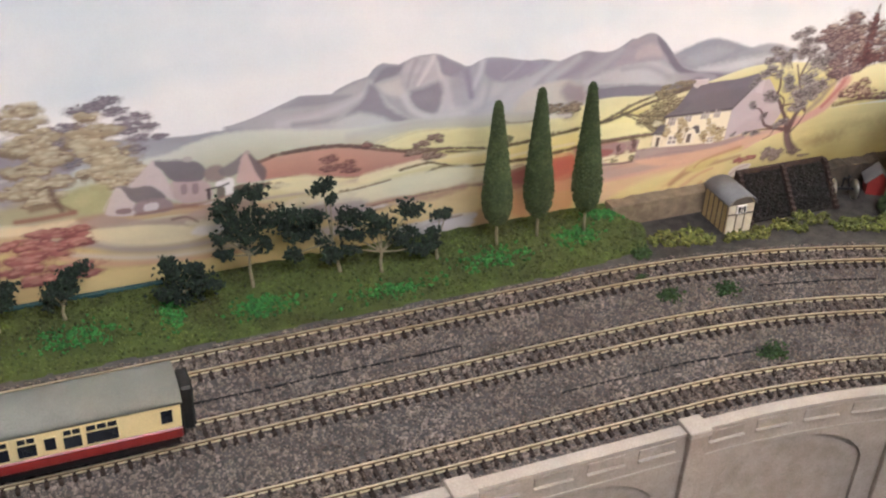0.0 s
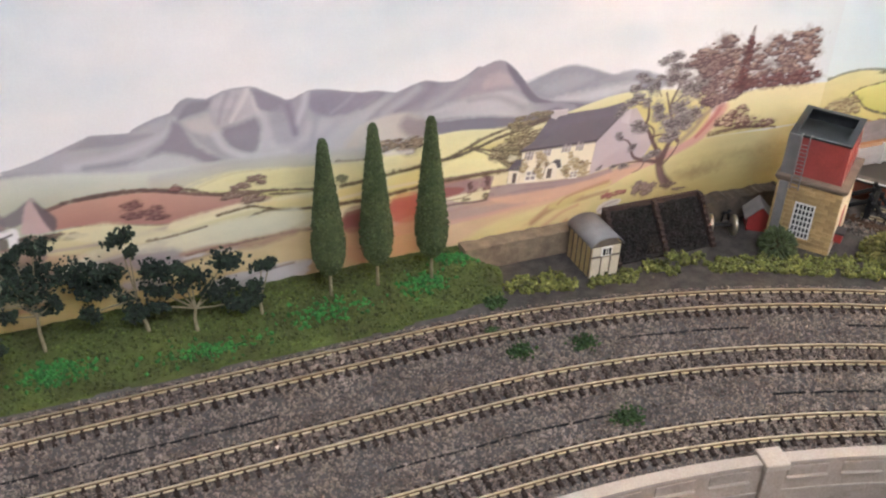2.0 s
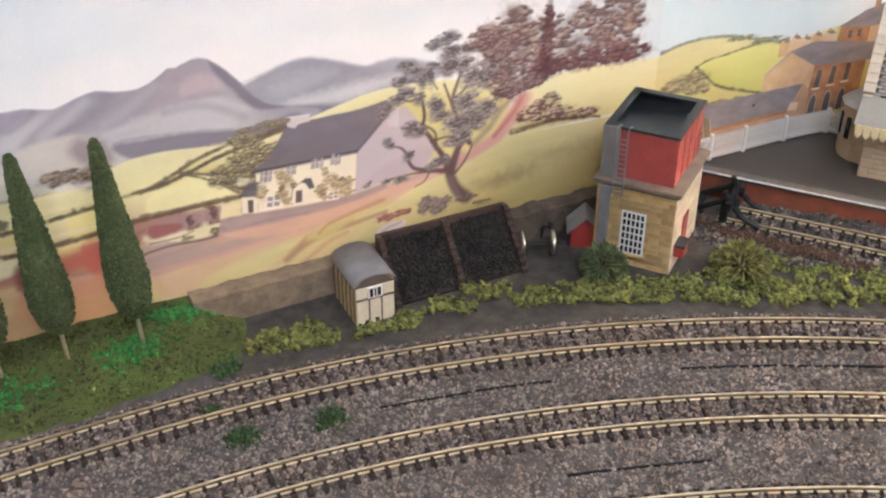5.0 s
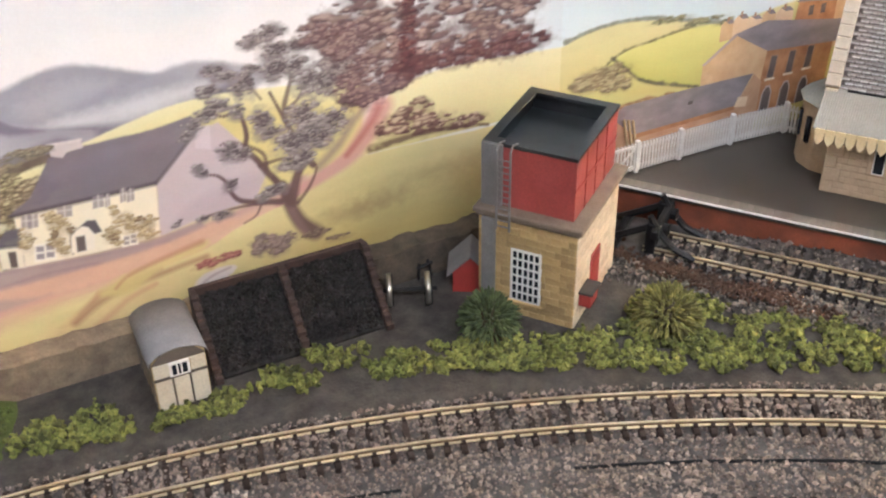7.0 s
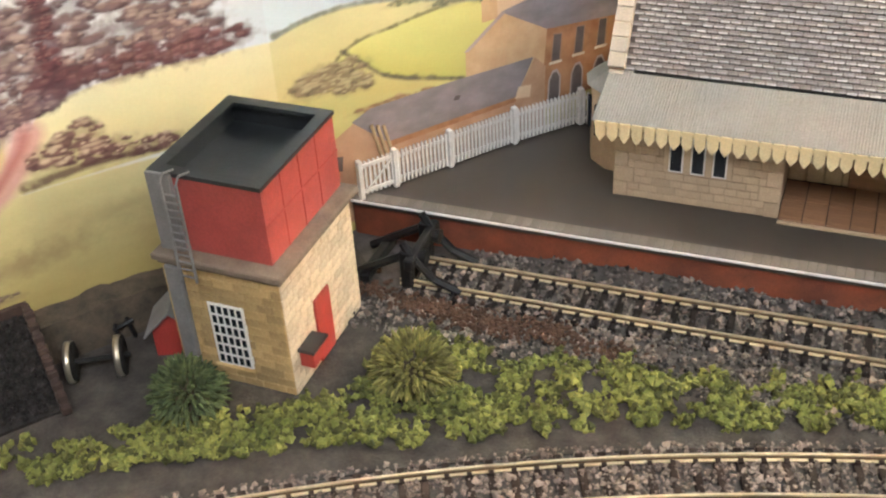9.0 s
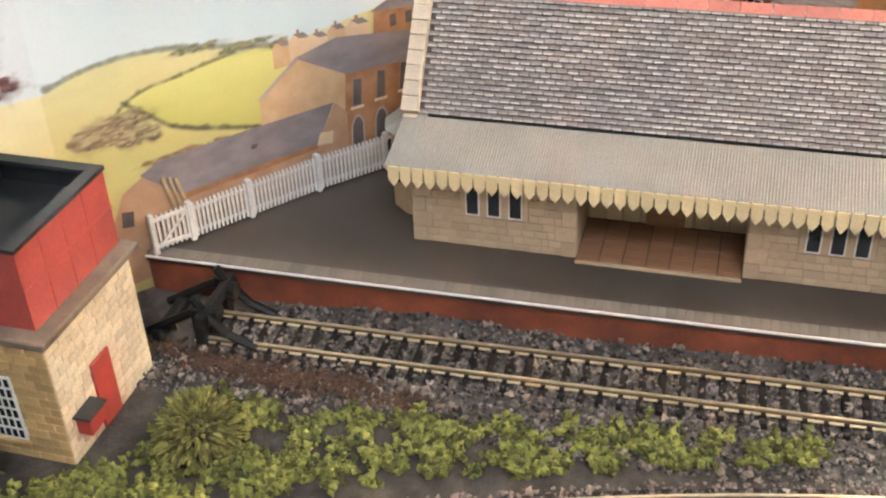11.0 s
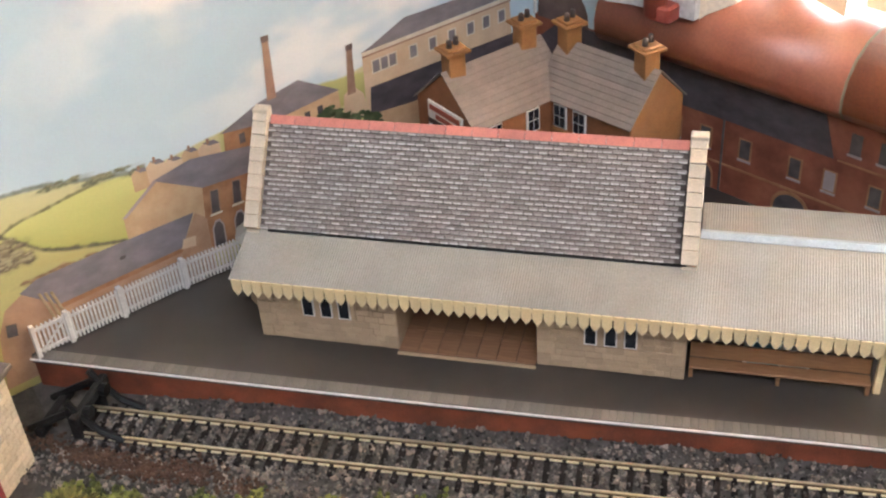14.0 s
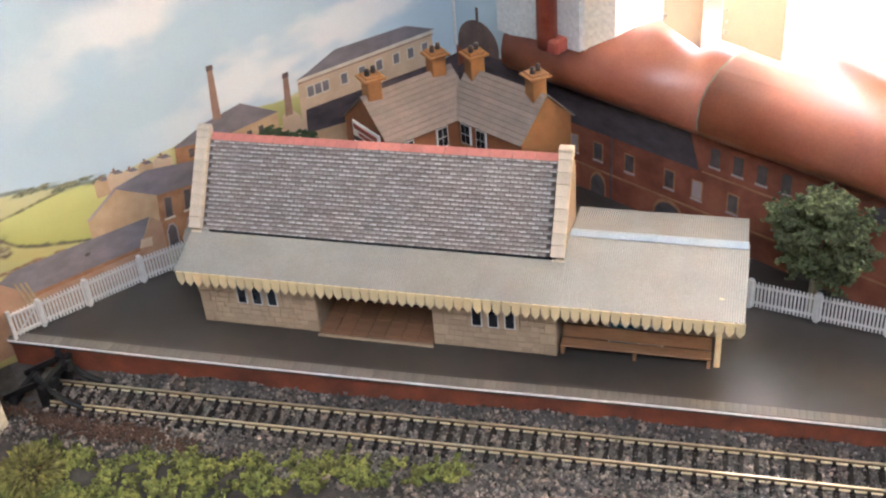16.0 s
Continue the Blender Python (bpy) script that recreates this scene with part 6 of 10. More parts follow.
patch([(-0.6235, 0.0911), (-0.6011, 0.0889), (-0.5914, 0.0776), (-0.6109, 0.0772), (-0.6188, 0.0894)], pig(122, 109, 114), 0.0010, 0.95, 0.06)
patch([(-0.6109, 0.0772), (-0.5921, 0.0777), (-0.5875, 0.0718), (-0.5901, 0.0675), (-0.6107, 0.0683)], pig(156, 134, 134), 0.0011, 0.95, 0.06)
patch([(-0.6054, 0.0750), (-0.5974, 0.0752), (-0.5976, 0.0697), (-0.6055, 0.0699)], pig(210, 199, 199), 0.0007, 0.90, 0.06)
patch([(-0.6233, 0.0744), (-0.6148, 0.0741), (-0.6148, 0.0703), (-0.6233, 0.0710)], pig(140, 112, 112), 0.0007, 0.90, 0.06)
patch([(-0.6145, 0.0895), (-0.6005, 0.1027), (-0.5957, 0.1044), (-0.5858, 0.0787), (-0.5886, 0.0758), (-0.5998, 0.0878)], pig(204, 186, 184), 0.0011, 0.95, 0.06)
patch([(-0.5874, 0.0777), (-0.5860, 0.0892), (-0.5679, 0.0874), (-0.5624, 0.0818), (-0.5623, 0.0724), (-0.5788, 0.0711)], pig(188, 162, 160), 0.0015, 0.95, 0.06)
patch([(-0.5967, 0.1053), (-0.5726, 0.1019), (-0.5645, 0.0939), (-0.5676, 0.0869), (-0.5853, 0.0887), (-0.5924, 0.0977)], pig(120, 110, 117), 0.0011, 0.95, 0.06)
patch([(-0.5784, 0.1020), (-0.5778, 0.1052), (-0.5731, 0.1048), (-0.5731, 0.1011)], pig(178, 168, 160), 0.0007, 0.90, 0.06)
patch([(-0.5652, 0.0941), (-0.5584, 0.0963), (-0.5534, 0.0942), (-0.5533, 0.0845), (-0.5651, 0.0857)], pig(146, 126, 122), 0.0015, 0.90, 0.06)
patch([(-0.5569, 0.0919), (-0.5454, 0.0975), (-0.5380, 0.1026), (-0.5402, 0.0899), (-0.5509, 0.0862)], pig(128, 118, 122), 0.0011, 0.90, 0.06)
patch([(-0.5451, 0.0831), (-0.5404, 0.0996), (-0.5373, 0.1020), (-0.5324, 0.0950), (-0.5284, 0.0825), (-0.5312, 0.0791), (-0.5426, 0.0802)], pig(200, 168, 162), 0.0011, 0.95, 0.06)
patch([(-0.5368, 0.1028), (-0.5301, 0.0946), (-0.5244, 0.0869), (-0.5270, 0.0792), (-0.5320, 0.0869)], pig(118, 102, 104), 0.0011, 0.95, 0.06)
patch([(-0.5383, 0.1039), (-0.5380, 0.1013), (-0.5354, 0.1009), (-0.5353, 0.1034)], pig(176, 160, 152), 0.0008, 0.90, 0.06)
patch([(-0.5586, 0.0833), (-0.5472, 0.0848), (-0.5480, 0.0716), (-0.5526, 0.0711), (-0.5529, 0.0789), (-0.5581, 0.0798)], pig(234, 229, 229), 0.0007, 0.90, 0.06)
brush([(-0.5652, 0.0789), (-0.5626, 0.0793), (-0.5558, 0.0799), (-0.5504, 0.0815)], 0.0007, 0.0007, pig(70, 56, 60), 0.90, 0.4)
patch([(-0.5648, 0.0789), (-0.5626, 0.0789), (-0.5627, 0.0716), (-0.5650, 0.0716)], pig(68, 54, 58), 0.0007, 0.90, 0.06)
patch([(-0.5581, 0.0790), (-0.5532, 0.0790), (-0.5537, 0.0718), (-0.5582, 0.0717)], pig(96, 78, 78), 0.0008, 0.80, 0.06)
patch([(-0.5813, 0.0851), (-0.5776, 0.0853), (-0.5778, 0.0786), (-0.5815, 0.0784)], pig(150, 128, 128), 0.0007, 0.80, 0.06)
patch([(-0.5740, 0.0847), (-0.5703, 0.0845), (-0.5705, 0.0777), (-0.5742, 0.0775)], pig(146, 124, 126), 0.0007, 0.80, 0.06)
brush([(-0.6118, 0.0685), (-0.5863, 0.0690), (-0.5640, 0.0701), (-0.5449, 0.0728)], 0.0011, 0.0011, pig(150, 112, 98), 0.80, 0.8)
foliage([(-0.5417, 0.0766, 0.0061, 0.0023), (-0.5295, 0.0762, 0.0077, 0.0019), (-0.5160, 0.0743, 0.0063, 0.0016)], 40, 0.0023, pig(84, 70, 60), pig(112, 94, 80), pig(140, 120, 100), 224, 0.50, mass=0.90)
# the near fields of the long slope
patch([(-0.5218, 0.0762), (-0.4982, 0.0787), (-0.4744, 0.0712), (-0.4499, 0.0617), (-0.4826, 0.0619), (-0.5142, 0.0701)], pig(226, 216, 172), 0.0023, 0.75, 0.06)
patch([(-0.5307, 0.0491), (-0.5066, 0.0617), (-0.4745, 0.0605), (-0.4374, 0.0650), (-0.3992, 0.0668), (-0.3774, 0.0668), (-0.3767, 0.0547), (-0.4158, 0.0512), (-0.4581, 0.0495), (-0.4909, 0.0526), (-0.5231, 0.0450)], pig(228, 220, 186), 0.0024, 0.80, 0.06)
patch([(-0.4908, 0.0544), (-0.4581, 0.0531), (-0.4539, 0.0432), (-0.4665, 0.0325), (-0.4910, 0.0463), (-0.5152, 0.0440), (-0.5269, 0.0475)], pig(166, 150, 150), 0.0029, 0.85, 0.06)
brush([(-0.5270, 0.0457), (-0.5069, 0.0519), (-0.4868, 0.0555)], 0.0008, 0.0008, pig(206, 196, 192), 0.80, 0.8)
patch([(-0.4581, 0.0379), (-0.4157, 0.0456), (-0.3719, 0.0483), (-0.3707, 0.0281), (-0.4152, 0.0286), (-0.4539, 0.0301)], pig(222, 196, 134), 0.0030, 0.80, 0.06)
brush([(-0.4539, 0.0478), (-0.4329, 0.0487), (-0.4070, 0.0450), (-0.3809, 0.0498)], 0.0017, 0.0026, pig(176, 132, 112), 0.75, 0.8, 0.3)
patch([(-0.4367, 0.0221), (-0.4062, 0.0235), (-0.3749, 0.0225), (-0.3744, 0.0141), (-0.4059, 0.0153), (-0.4323, 0.0165)], pig(202, 192, 190), 0.0022, 0.80, 0.06)
patch([(-0.4623, 0.0175), (-0.4367, 0.0183), (-0.4146, 0.0082), (-0.4495, 0.0073)], pig(222, 190, 118), 0.0022, 0.80, 0.06)
patch([(-0.5357, 0.0274), (-0.4915, 0.0233), (-0.4917, 0.0115), (-0.5366, 0.0098)], pig(224, 196, 122), 0.0024, 0.80, 0.06)
patch([(-0.4912, 0.0349), (-0.4665, 0.0334), (-0.4665, 0.0269), (-0.4893, 0.0285)], pig(186, 174, 180), 0.0021, 0.70, 0.06)
hedge([(-0.4745, 0.0614), (-0.4581, 0.0622), (-0.4374, 0.0650)], 0.0012, pig(130, 106, 84), 230, 0.80)
hedge([(-0.5209, 0.0969), (-0.5055, 0.0979), (-0.4899, 0.0984), (-0.4742, 0.0972), (-0.4541, 0.0924)], 0.0019, pig(112, 88, 80), 231, 0.90)
foliage([(-0.4814, 0.0881, 0.0056, 0.0036), (-0.4803, 0.0818, 0.0065, 0.0024), (-0.4683, 0.0825, 0.0057, 0.0029), (-0.4655, 0.0777, 0.0058, 0.0016), (-0.4541, 0.0954, 0.0033, 0.0025)], 44, 0.0028, pig(104, 68, 64), pig(130, 92, 84), pig(160, 118, 106), 232, 0.50, mass=0.70)

# green hills of the second sheet
land([(0.0440, 0.0985), (0.060, 0.1030), (0.080, 0.1040), (0.100, 0.1010), (0.113, 0.0980), (0.133, 0.0925), (0.144, 0.0900), (0.164, 0.0910), (0.192, 0.0935), (0.25, 0.095), (0.29, 0.10)], [(0.044, -0.02), (0.29, -0.02)], pig(214, 208, 146), pig(196, 184, 102), 0.0010, 0.07, ends=0.001, depth=0.04)
land([(0.066, 0.0760), (0.074, 0.0845), (0.084, 0.0885), (0.097, 0.0898), (0.113, 0.0922), (0.135, 0.0915), (0.16, 0.088)], [(0.066, 0.0740), (0.080, 0.0800), (0.091, 0.0710), (0.110, 0.0627), (0.130, 0.0570), (0.16, 0.055)], pig(216, 214, 120), pig(188, 186, 84), 0.0012, 0.06)
hedge([(0.066, 0.0770), (0.074, 0.0850), (0.084, 0.0890), (0.097, 0.0902), (0.110, 0.0918), (0.124, 0.0930)], 0.0012, pig(132, 126, 84), 51)
hedge([(0.074, 0.0860), (0.080, 0.0810), (0.091, 0.0710), (0.100, 0.0665), (0.112, 0.0625), (0.130, 0.0570)], 0.0015, pig(104, 98, 82), 52)
hedge([(0.046, 0.1000), (0.06, 0.1035), (0.08, 0.1045), (0.1, 0.1018), (0.115, 0.0980), (0.133, 0.0930), (0.145, 0.0905)], 0.0016, pig(132, 136, 112), 53, 0.75)
foliage([(0.108, 0.1000, 0.012, 0.0012), (0.128, 0.0950, 0.012, 0.0018), (0.143, 0.0915, 0.006, 0.0015)], 34, 0.0022, pig(104, 108, 84), pig(132, 132, 100), pig(160, 156, 116), 55)
land([(0.0440, 0.0700), (0.060, 0.0690), (0.080, 0.0650), (0.100, 0.0600), (0.12, 0.058)], [(0.044, -0.02), (0.12, -0.02)], pig(194, 188, 108), pig(176, 160, 84), 0.003, 0.09)
foliage([(0.062, 0.0760, 0.010, 0.0055), (0.074, 0.0790, 0.010, 0.0040), (0.078, 0.0710, 0.008, 0.004)], 60, 0.0034, pig(104, 90, 70), pig(144, 130, 96), pig(184, 174, 128), 54)
foliage([(0.090, 0.0575, 0.012, 0.0018), (0.108, 0.0570, 0.008, 0.0014)], 22, 0.0024, pig(126, 96, 66), pig(150, 118, 80), pig(178, 152, 104), 56)

land([(0.19, 0.0930), (0.225, 0.0990), (0.26, 0.0970), (0.285, 0.094)], [(0.19, 0.08), (0.285, 0.08)], pig(196, 196, 110), pig(176, 170, 90), 0.0014, 0.06)
M_PAINT = surface("painted_paper", (1, 1, 1), (0.97, 0.97, 0.97), rough=0.75, scale=30, fine=700, bump=0.0, spec=0.25, grit=0.02)
nn = M_PAINT.node_tree.nodes
tint = nn.new("ShaderNodeMix")
tint.data_type, tint.blend_type = "RGBA", "MULTIPLY"
tint.inputs[0].default_value = 1.0
pigm = nn.new("ShaderNodeAttribute")
pigm.attribute_name = "pigment"
hs_ = next(n for n in nn if n.type == "HUE_SAT")
M_PAINT.node_tree.links.new(pigm.outputs["Color"], tint.inputs[6])
M_PAINT.node_tree.links.new(hs_.outputs[0], tint.inputs[7])
M_PAINT.node_tree.links.new(tint.outputs[2], nn["Principled BSDF"].inputs["Base Color"])


def paper(name, cols, label):
    """One sheet of the painted paper with its pigment."""
    x, z, c = GX[:, cols], GZ[:, cols], PAINT[:, cols]
    h, w = x.shape
    me = bpy.data.meshes.new(name)
    me.vertices.add(h * w)
    me.vertices.foreach_set("co", np.stack([x, np.full_like(x, WALL_Y - 0.0004), z], -1).ravel().astype(np.float32))
    i = (np.arange(h - 1)[:, None] * w + np.arange(w - 1)[None, :]).ravel()
    quads = np.stack([i, i + 1, i + w + 1, i + w], 1).astype(np.int32)
    me.loops.add(quads.size)
    me.loops.foreach_set("vertex_index", quads.ravel())
    me.polygons.add(len(quads))
    me.polygons.foreach_set("loop_start", np.arange(0, quads.size, 4, dtype=np.int32))
    me.update(calc_edges=True)
    at = me.color_attributes.new("pigment", "FLOAT_COLOR", "POINT")
    at.data.foreach_set("color", np.concatenate([np.clip(c, 0, 0.9), np.ones((h, w, 1))], -1).ravel().astype(np.float32))
    part(name, me, M_PAINT, mural, label)


seam = int(np.searchsorted(PX, 0.044))
paper("landscape_sheet", slice(0, seam + 1), "painted hills, fields and trees")
paper("town_sheet", slice(seam, len(PX)), "painted green hills under blue sky")

layer = [0]


def flat(name, pts, material, label="", under=None):
    """One painted patch; later patches lie a hair in front of earlier ones."""
    layer[0] += 1
    y = WALL_Y - 0.0005 - 0.000012 * layer[0]
    s = Shape()
    s.add([(x, y, z) for x, z in pts], [tuple(range(len(pts)))])
    return part(name, s, material, under or mural, label)


# terrace and mill town
for x, z, w, h in ((0.141, 0.0905, 0.009, 0.0022), (0.149, 0.0915, 0.010, 0.0030), (0.158, 0.0895, 0.010, 0.0024), (0.168, 0.0905, 0.009, 0.0026), (0.177, 0.0900, 0.012, 0.0030)):
    flat("far_house", [(x, 0.080), (x, z - 0.001), (x + w * 0.3, z + h * 0.5), (x + w * 0.75, z + h * 0.35), (x + w, z - 0.0016), (x + w, 0.080)], A_MILL if w > 0.0095 else A_BRICK2)
    flat("far_roof", [(x + w * 0.25, z + h * 0.5), (x + w * 0.75, z + h * 0.45), (x + w * 1.02, z - 0.0016), (x + w * 0.55, z - 0.0012)], A_SLATE)
    flat("far_chimney", [(x + w * 0.42, z), (x + w * 0.42, z + h * 0.5 + 0.0016), (x + w * 0.56, z + h * 0.5 + 0.0016), (x + w * 0.56, z)], A_CHIM)
flat("warehouse_wall", [(0.190, 0.060), (0.192, 0.0925), (0.221, 0.0885), (0.261, 0.0905), (0.262, 0.060)], A_BRICK2)
flat("warehouse_end", [(0.189, 0.060), (0.192, 0.0925), (0.2195, 0.0885), (0.219, 0.060)], A_BRICK)
flat("warehouse_roof", [(0.190, 0.0925), (0.213, 0.1010), (0.238, 0.1050), (0.262, 0.0905), (0.221, 0.0880)], A_SLATE)
for x, z in ((0.2000, 0.0830), (0.2085, 0.0825), (0.2390, 0.0800), (0.2470, 0.0805)):
    flat("painted_window", [(x, z), (x, z + 0.0055), (x + 0.0034, z + 0.0055), (x + 0.0034, z)], A_DARK)
flat("terrace_gable", [(0.131, 0.030), (0.132, 0.0690), (0.152, 0.0820), (0.175, 0.0680), (0.172, 0.030)], A_BRICK2, "tan brick terrace end")
flat("terrace_front", [(0.171, 0.030), (0.175, 0.0685), (0.222, 0.0640), (0.220, 0.030)], A_BRICK, "orange brick terrace front")
flat("terrace_roof", [(0.1505, 0.0825), (0.172, 0.0860), (0.226, 0.0760), (0.226, 0.0630), (0.175, 0.0678)], A_SLATE, "slate terrace roof")
flat("terrace_verge", [(0.131, 0.0690), (0.1515, 0.0828), (0.1530, 0.0816), (0.1335, 0.0686)], A_WALLD)
for k in range(3):
    x, z = 0.1772 + 0.0128 * k, 0.0507 + 0.0003 * k
    flat("window_reveal", [(x - 0.0004, z), (x + 0.0012, z + 0.0138), (x + 0.0062, z + 0.0132), (x + 0.0052, z - 0.0004)], A_CHIM)
    flat("painted_window", [(x + 0.0002, z + 0.0004), (x + 0.0016, z + 0.0132), (x + 0.0056, z + 0.0126), (x + 0.0046, z)], A_DARK)
    flat("window_ledge", [(x - 0.0012, z - 0.0012), (x - 0.0010, z + 0.0002), (x + 0.0060, z - 0.0002), (x + 0.0058, z - 0.0014)], A_WHITE)
    flat("arch_surround", [(x - 0.0024, 0.030), (x - 0.0016, 0.0420), (x + 0.0006, 0.0462), (x + 0.0034, 0.0465), (x + 0.0054, 0.0425), (x + 0.0050, 0.030)], A_WALLD)
    flat("painted_doorway", [(x - 0.0016, 0.030), (x - 0.0008, 0.0415), (x + 0.0010, 0.0450), (x + 0.0030, 0.0452), (x + 0.0046, 0.0420), (x + 0.0042, 0.030)], A_DARK)
flat("outhouse_wall", [(0.055, 0.005), (0.060, 0.0360), (0.066, 0.0480), (0.076, 0.0530), (0.091, 0.0390), (0.157, 0.0385), (0.168, 0.0560), (0.174, 0.0500), (0.172, 0.005)], A_BRICKM)
flat("outhouse_roof", [(0.0745, 0.0535), (0.084, 0.0572), (0.120, 0.0575), (0.1675, 0.0565), (0.1575, 0.0390), (0.091, 0.0385)], A_SLATE, "long slate outhouse roof")
flat("outhouse_eaves", [(0.090, 0.0388), (0.158, 0.0393), (0.157, 0.0368), (0.091, 0.0362)], A_BRICK)
flat("roof_vent", [(0.1245, 0.0480), (0.1255, 0.0500), (0.1285, 0.0495), (0.1275, 0.0475)], A_DARK)
flat("painted_window", [(0.1570, 0.0385), (0.1590, 0.0440), (0.1660, 0.0430), (0.1650, 0.0370)], A_MILL)
flat("painted_window", [(0.063, 0.0330), (0.0640, 0.0400), (0.0690, 0.0390), (0.0680, 0.0320)], A_DARK)
# the mill
flat("lane_house", [(0.262, 0.070), (0.264, 0.0865), (0.270, 0.0900), (0.2765, 0.0830), (0.278, 0.070)], A_MILL)
for x, z, d in ((0.2230, 0.1345, 0.034), (0.2705, 0.1135, 0.028)):
    flat("mill_chimney", [(x - 0.0042, z - d), (x - 0.0017, z), (x + 0.0017, z), (x + 0.0012, z - d)], A_CHIM, "brown brick mill chimney")
    flat("chimney_cap", [(x - 0.0022, z - 0.003), (x - 0.0021, z + 0.0003), (x + 0.0022, z + 0.0002), (x + 0.0021, z - 0.003)], A_TRUNKD)
flat("mill_wall", [(0.277, 0.066), (0.278, 0.1060), (0.381, 0.1055), (0.383, 0.066)], A_MILL, "long stone mill")
flat("mill_cornice", [(0.278, 0.1040), (0.278, 0.1063), (0.382, 0.1058), (0.382, 0.1035)], A_WHITE)
flat("cornice_shadow", [(0.278, 0.1030), (0.278, 0.1040), (0.382, 0.1035), (0.382, 0.1025)], A_CHIM)
flat("mill_roof", [(0.2775, 0.1062), (0.285, 0.1085), (0.307, 0.1170), (0.361, 0.1155), (0.384, 0.1060)], A_SLATE)
for x in (0.284, 0.2895, 0.295, 0.309, 0.3225, 0.336, 0.3495, 0.361, 0.3725):
    flat("window_reveal", [(x - 0.0008, 0.0918), (x - 0.0008, 0.1000), (x + 0.0052, 0.1000), (x + 0.0052, 0.0918)], A_WHITE)
    flat("painted_window", [(x, 0.0925), (x, 0.0992), (x + 0.0044, 0.0992), (x + 0.0044, 0.0925)], A_SLATE)
flat("mill_shed_wall", [(0.279, 0.0), (0.280, 0.0720), (0.402, 0.070), (0.402, 0.0)], A_BRICK2)
flat("mill_shed_roof", [(0.2795, 0.0690), (0.281, 0.0850), (0.386, 0.0825), (0.402, 0.084), (0.402, 0.066), (0.307, 0.0660)], A_DKSLATE, "dark slate shed roof")

def leaf_dabs(spots, material, size, n, seed):
    """Painted leaf dabs in front of the painted buildings."""
    r = random.Random(seed)
    layer[0] += 1
    y = WALL_Y - 0.0005 - 0.000012 * layer[0]
    s = Shape()
    for i in range(n):
        cx, cz, rx, rz = spots[i % len(spots)]
        a, q = r.uniform(0, 6.283), math.sqrt(r.random())
        x, z, w = cx + rx * q * math.cos(a), cz + rz * q * math.sin(a), size * r.uniform(0.5, 1.3)
        s.add([(x + w * math.cos(0.9 * j) * r.uniform(0.7, 1.25), y - 0.000001 * (i % 40), z + 0.6 * w * math.sin(0.9 * j) * r.uniform(0.7, 1.25)) for j in range(7)], [tuple(range(7))])
    return part("painted_bush", s, material, mural)


A_BUSHG = art("art_green_bush", (0.050, 0.075, 0.034), (0.105, 0.135, 0.062), 120)
leaf_dabs([(0.2530, 0.0775, 0.0075, 0.0060), (0.2600, 0.0720, 0.0080, 0.0045), (0.2730, 0.0670, 0.0080, 0.0060), (0.2800, 0.0640, 0.0060, 0.0050)], A_BUSHG, 0.0020, 320, 61)

# the street on the window wall
street = thing("street_backdrop", EAST, "painted paper street of dark red brick warehouses", "backdrop", kind="structure")
part("brick_front", Shape().box(0.0, 0.62, -0.0008, -0.0002, -0.02, SILL_Z - 0.002), A_BRICK3, street, "dark red brick fronts")
part("slate_roof", Shape().prism([(0.0, 0.072), (0.02, 0.089), (0.188, 0.089), (0.196, 0.0632), (0.0, 0.0632)], "y", -0.0012, -0.0008), A_DKSLATE, street)
part("slate_roof", Shape().prism([(0.30, 0.078), (0.32, 0.089), (0.62, 0.089), (0.62, 0.072), (0.30, 0.072)], "y", -0.0012, -0.0008), A_DKSLATE, street)
for k in range(20):
    x = 0.070 + 0.0245 * k + (0.005 if k % 3 == 1 else 0)
    part("window_surround", Shape().box(x - 0.0010, x + 0.0070, -0.0010, -0.0008, 0.0430, 0.0560), A_BRICK, street)
    part("painted_window", Shape().box(x, x + 0.0060, -0.0012, -0.0010, 0.0442, 0.0552), A_WALLD if k % 4 == 1 else A_DARK, street)
    part("window_ledge", Shape().box(x - 0.001, x + 0.0070, -0.0014, -0.0010, 0.0422, 0.0434), A_WALLD, street)
    if k % 2 == 0:
        w = 0.0055 if k % 4 else 0.0095
        arch = [(x - w + 0.003, 0.0), (x - w + 0.003, 0.024)] + [(x + 0.003 - w * math.cos(math.pi * j / 8), 0.024 + 0.009 * math.sin(math.pi * j / 8)) for j in range(9)] + [(x + w + 0.003, 0.0)]
        part("arch_ring", Shape().prism([(u * 1.0 + (u - x - 0.003) * 0.16, v * 1.06) for u, v in arch], "y", -0.0010, -0.0008), A_BRICK, street)
        part("painted_archway", Shape().prism(arch, "y", -0.0012, -0.0010), A_DARK, street)
    if k % 5 == 2:
        part("painted_pipe", Shape().box(x + 0.0130, x + 0.0142, -0.0012, -0.0008, 0.0, 0.064), A_DARK, street)
for k in range(5):
    x = 0.2035 + 0.0152 * k
    part("painted_window", Shape().box(x, x + 0.0058, -0.0012, -0.0008, 0.0690, 0.0805), A_DARK, street)
    part("window_ledge", Shape().box(x - 0.001, x + 0.0068, -0.0014, -0.0010, 0.0676, 0.0690), A_WALLD, street)
part("string_course", Shape().box(0.198, 0.30, -0.0010, -0.0008, 0.0625, 0.0636), A_BRICK, street)
part("string_course", Shape().box(0.0, 0.62, -0.0010, -0.0008, 0.0355, 0.0368), A_BRICK, street)

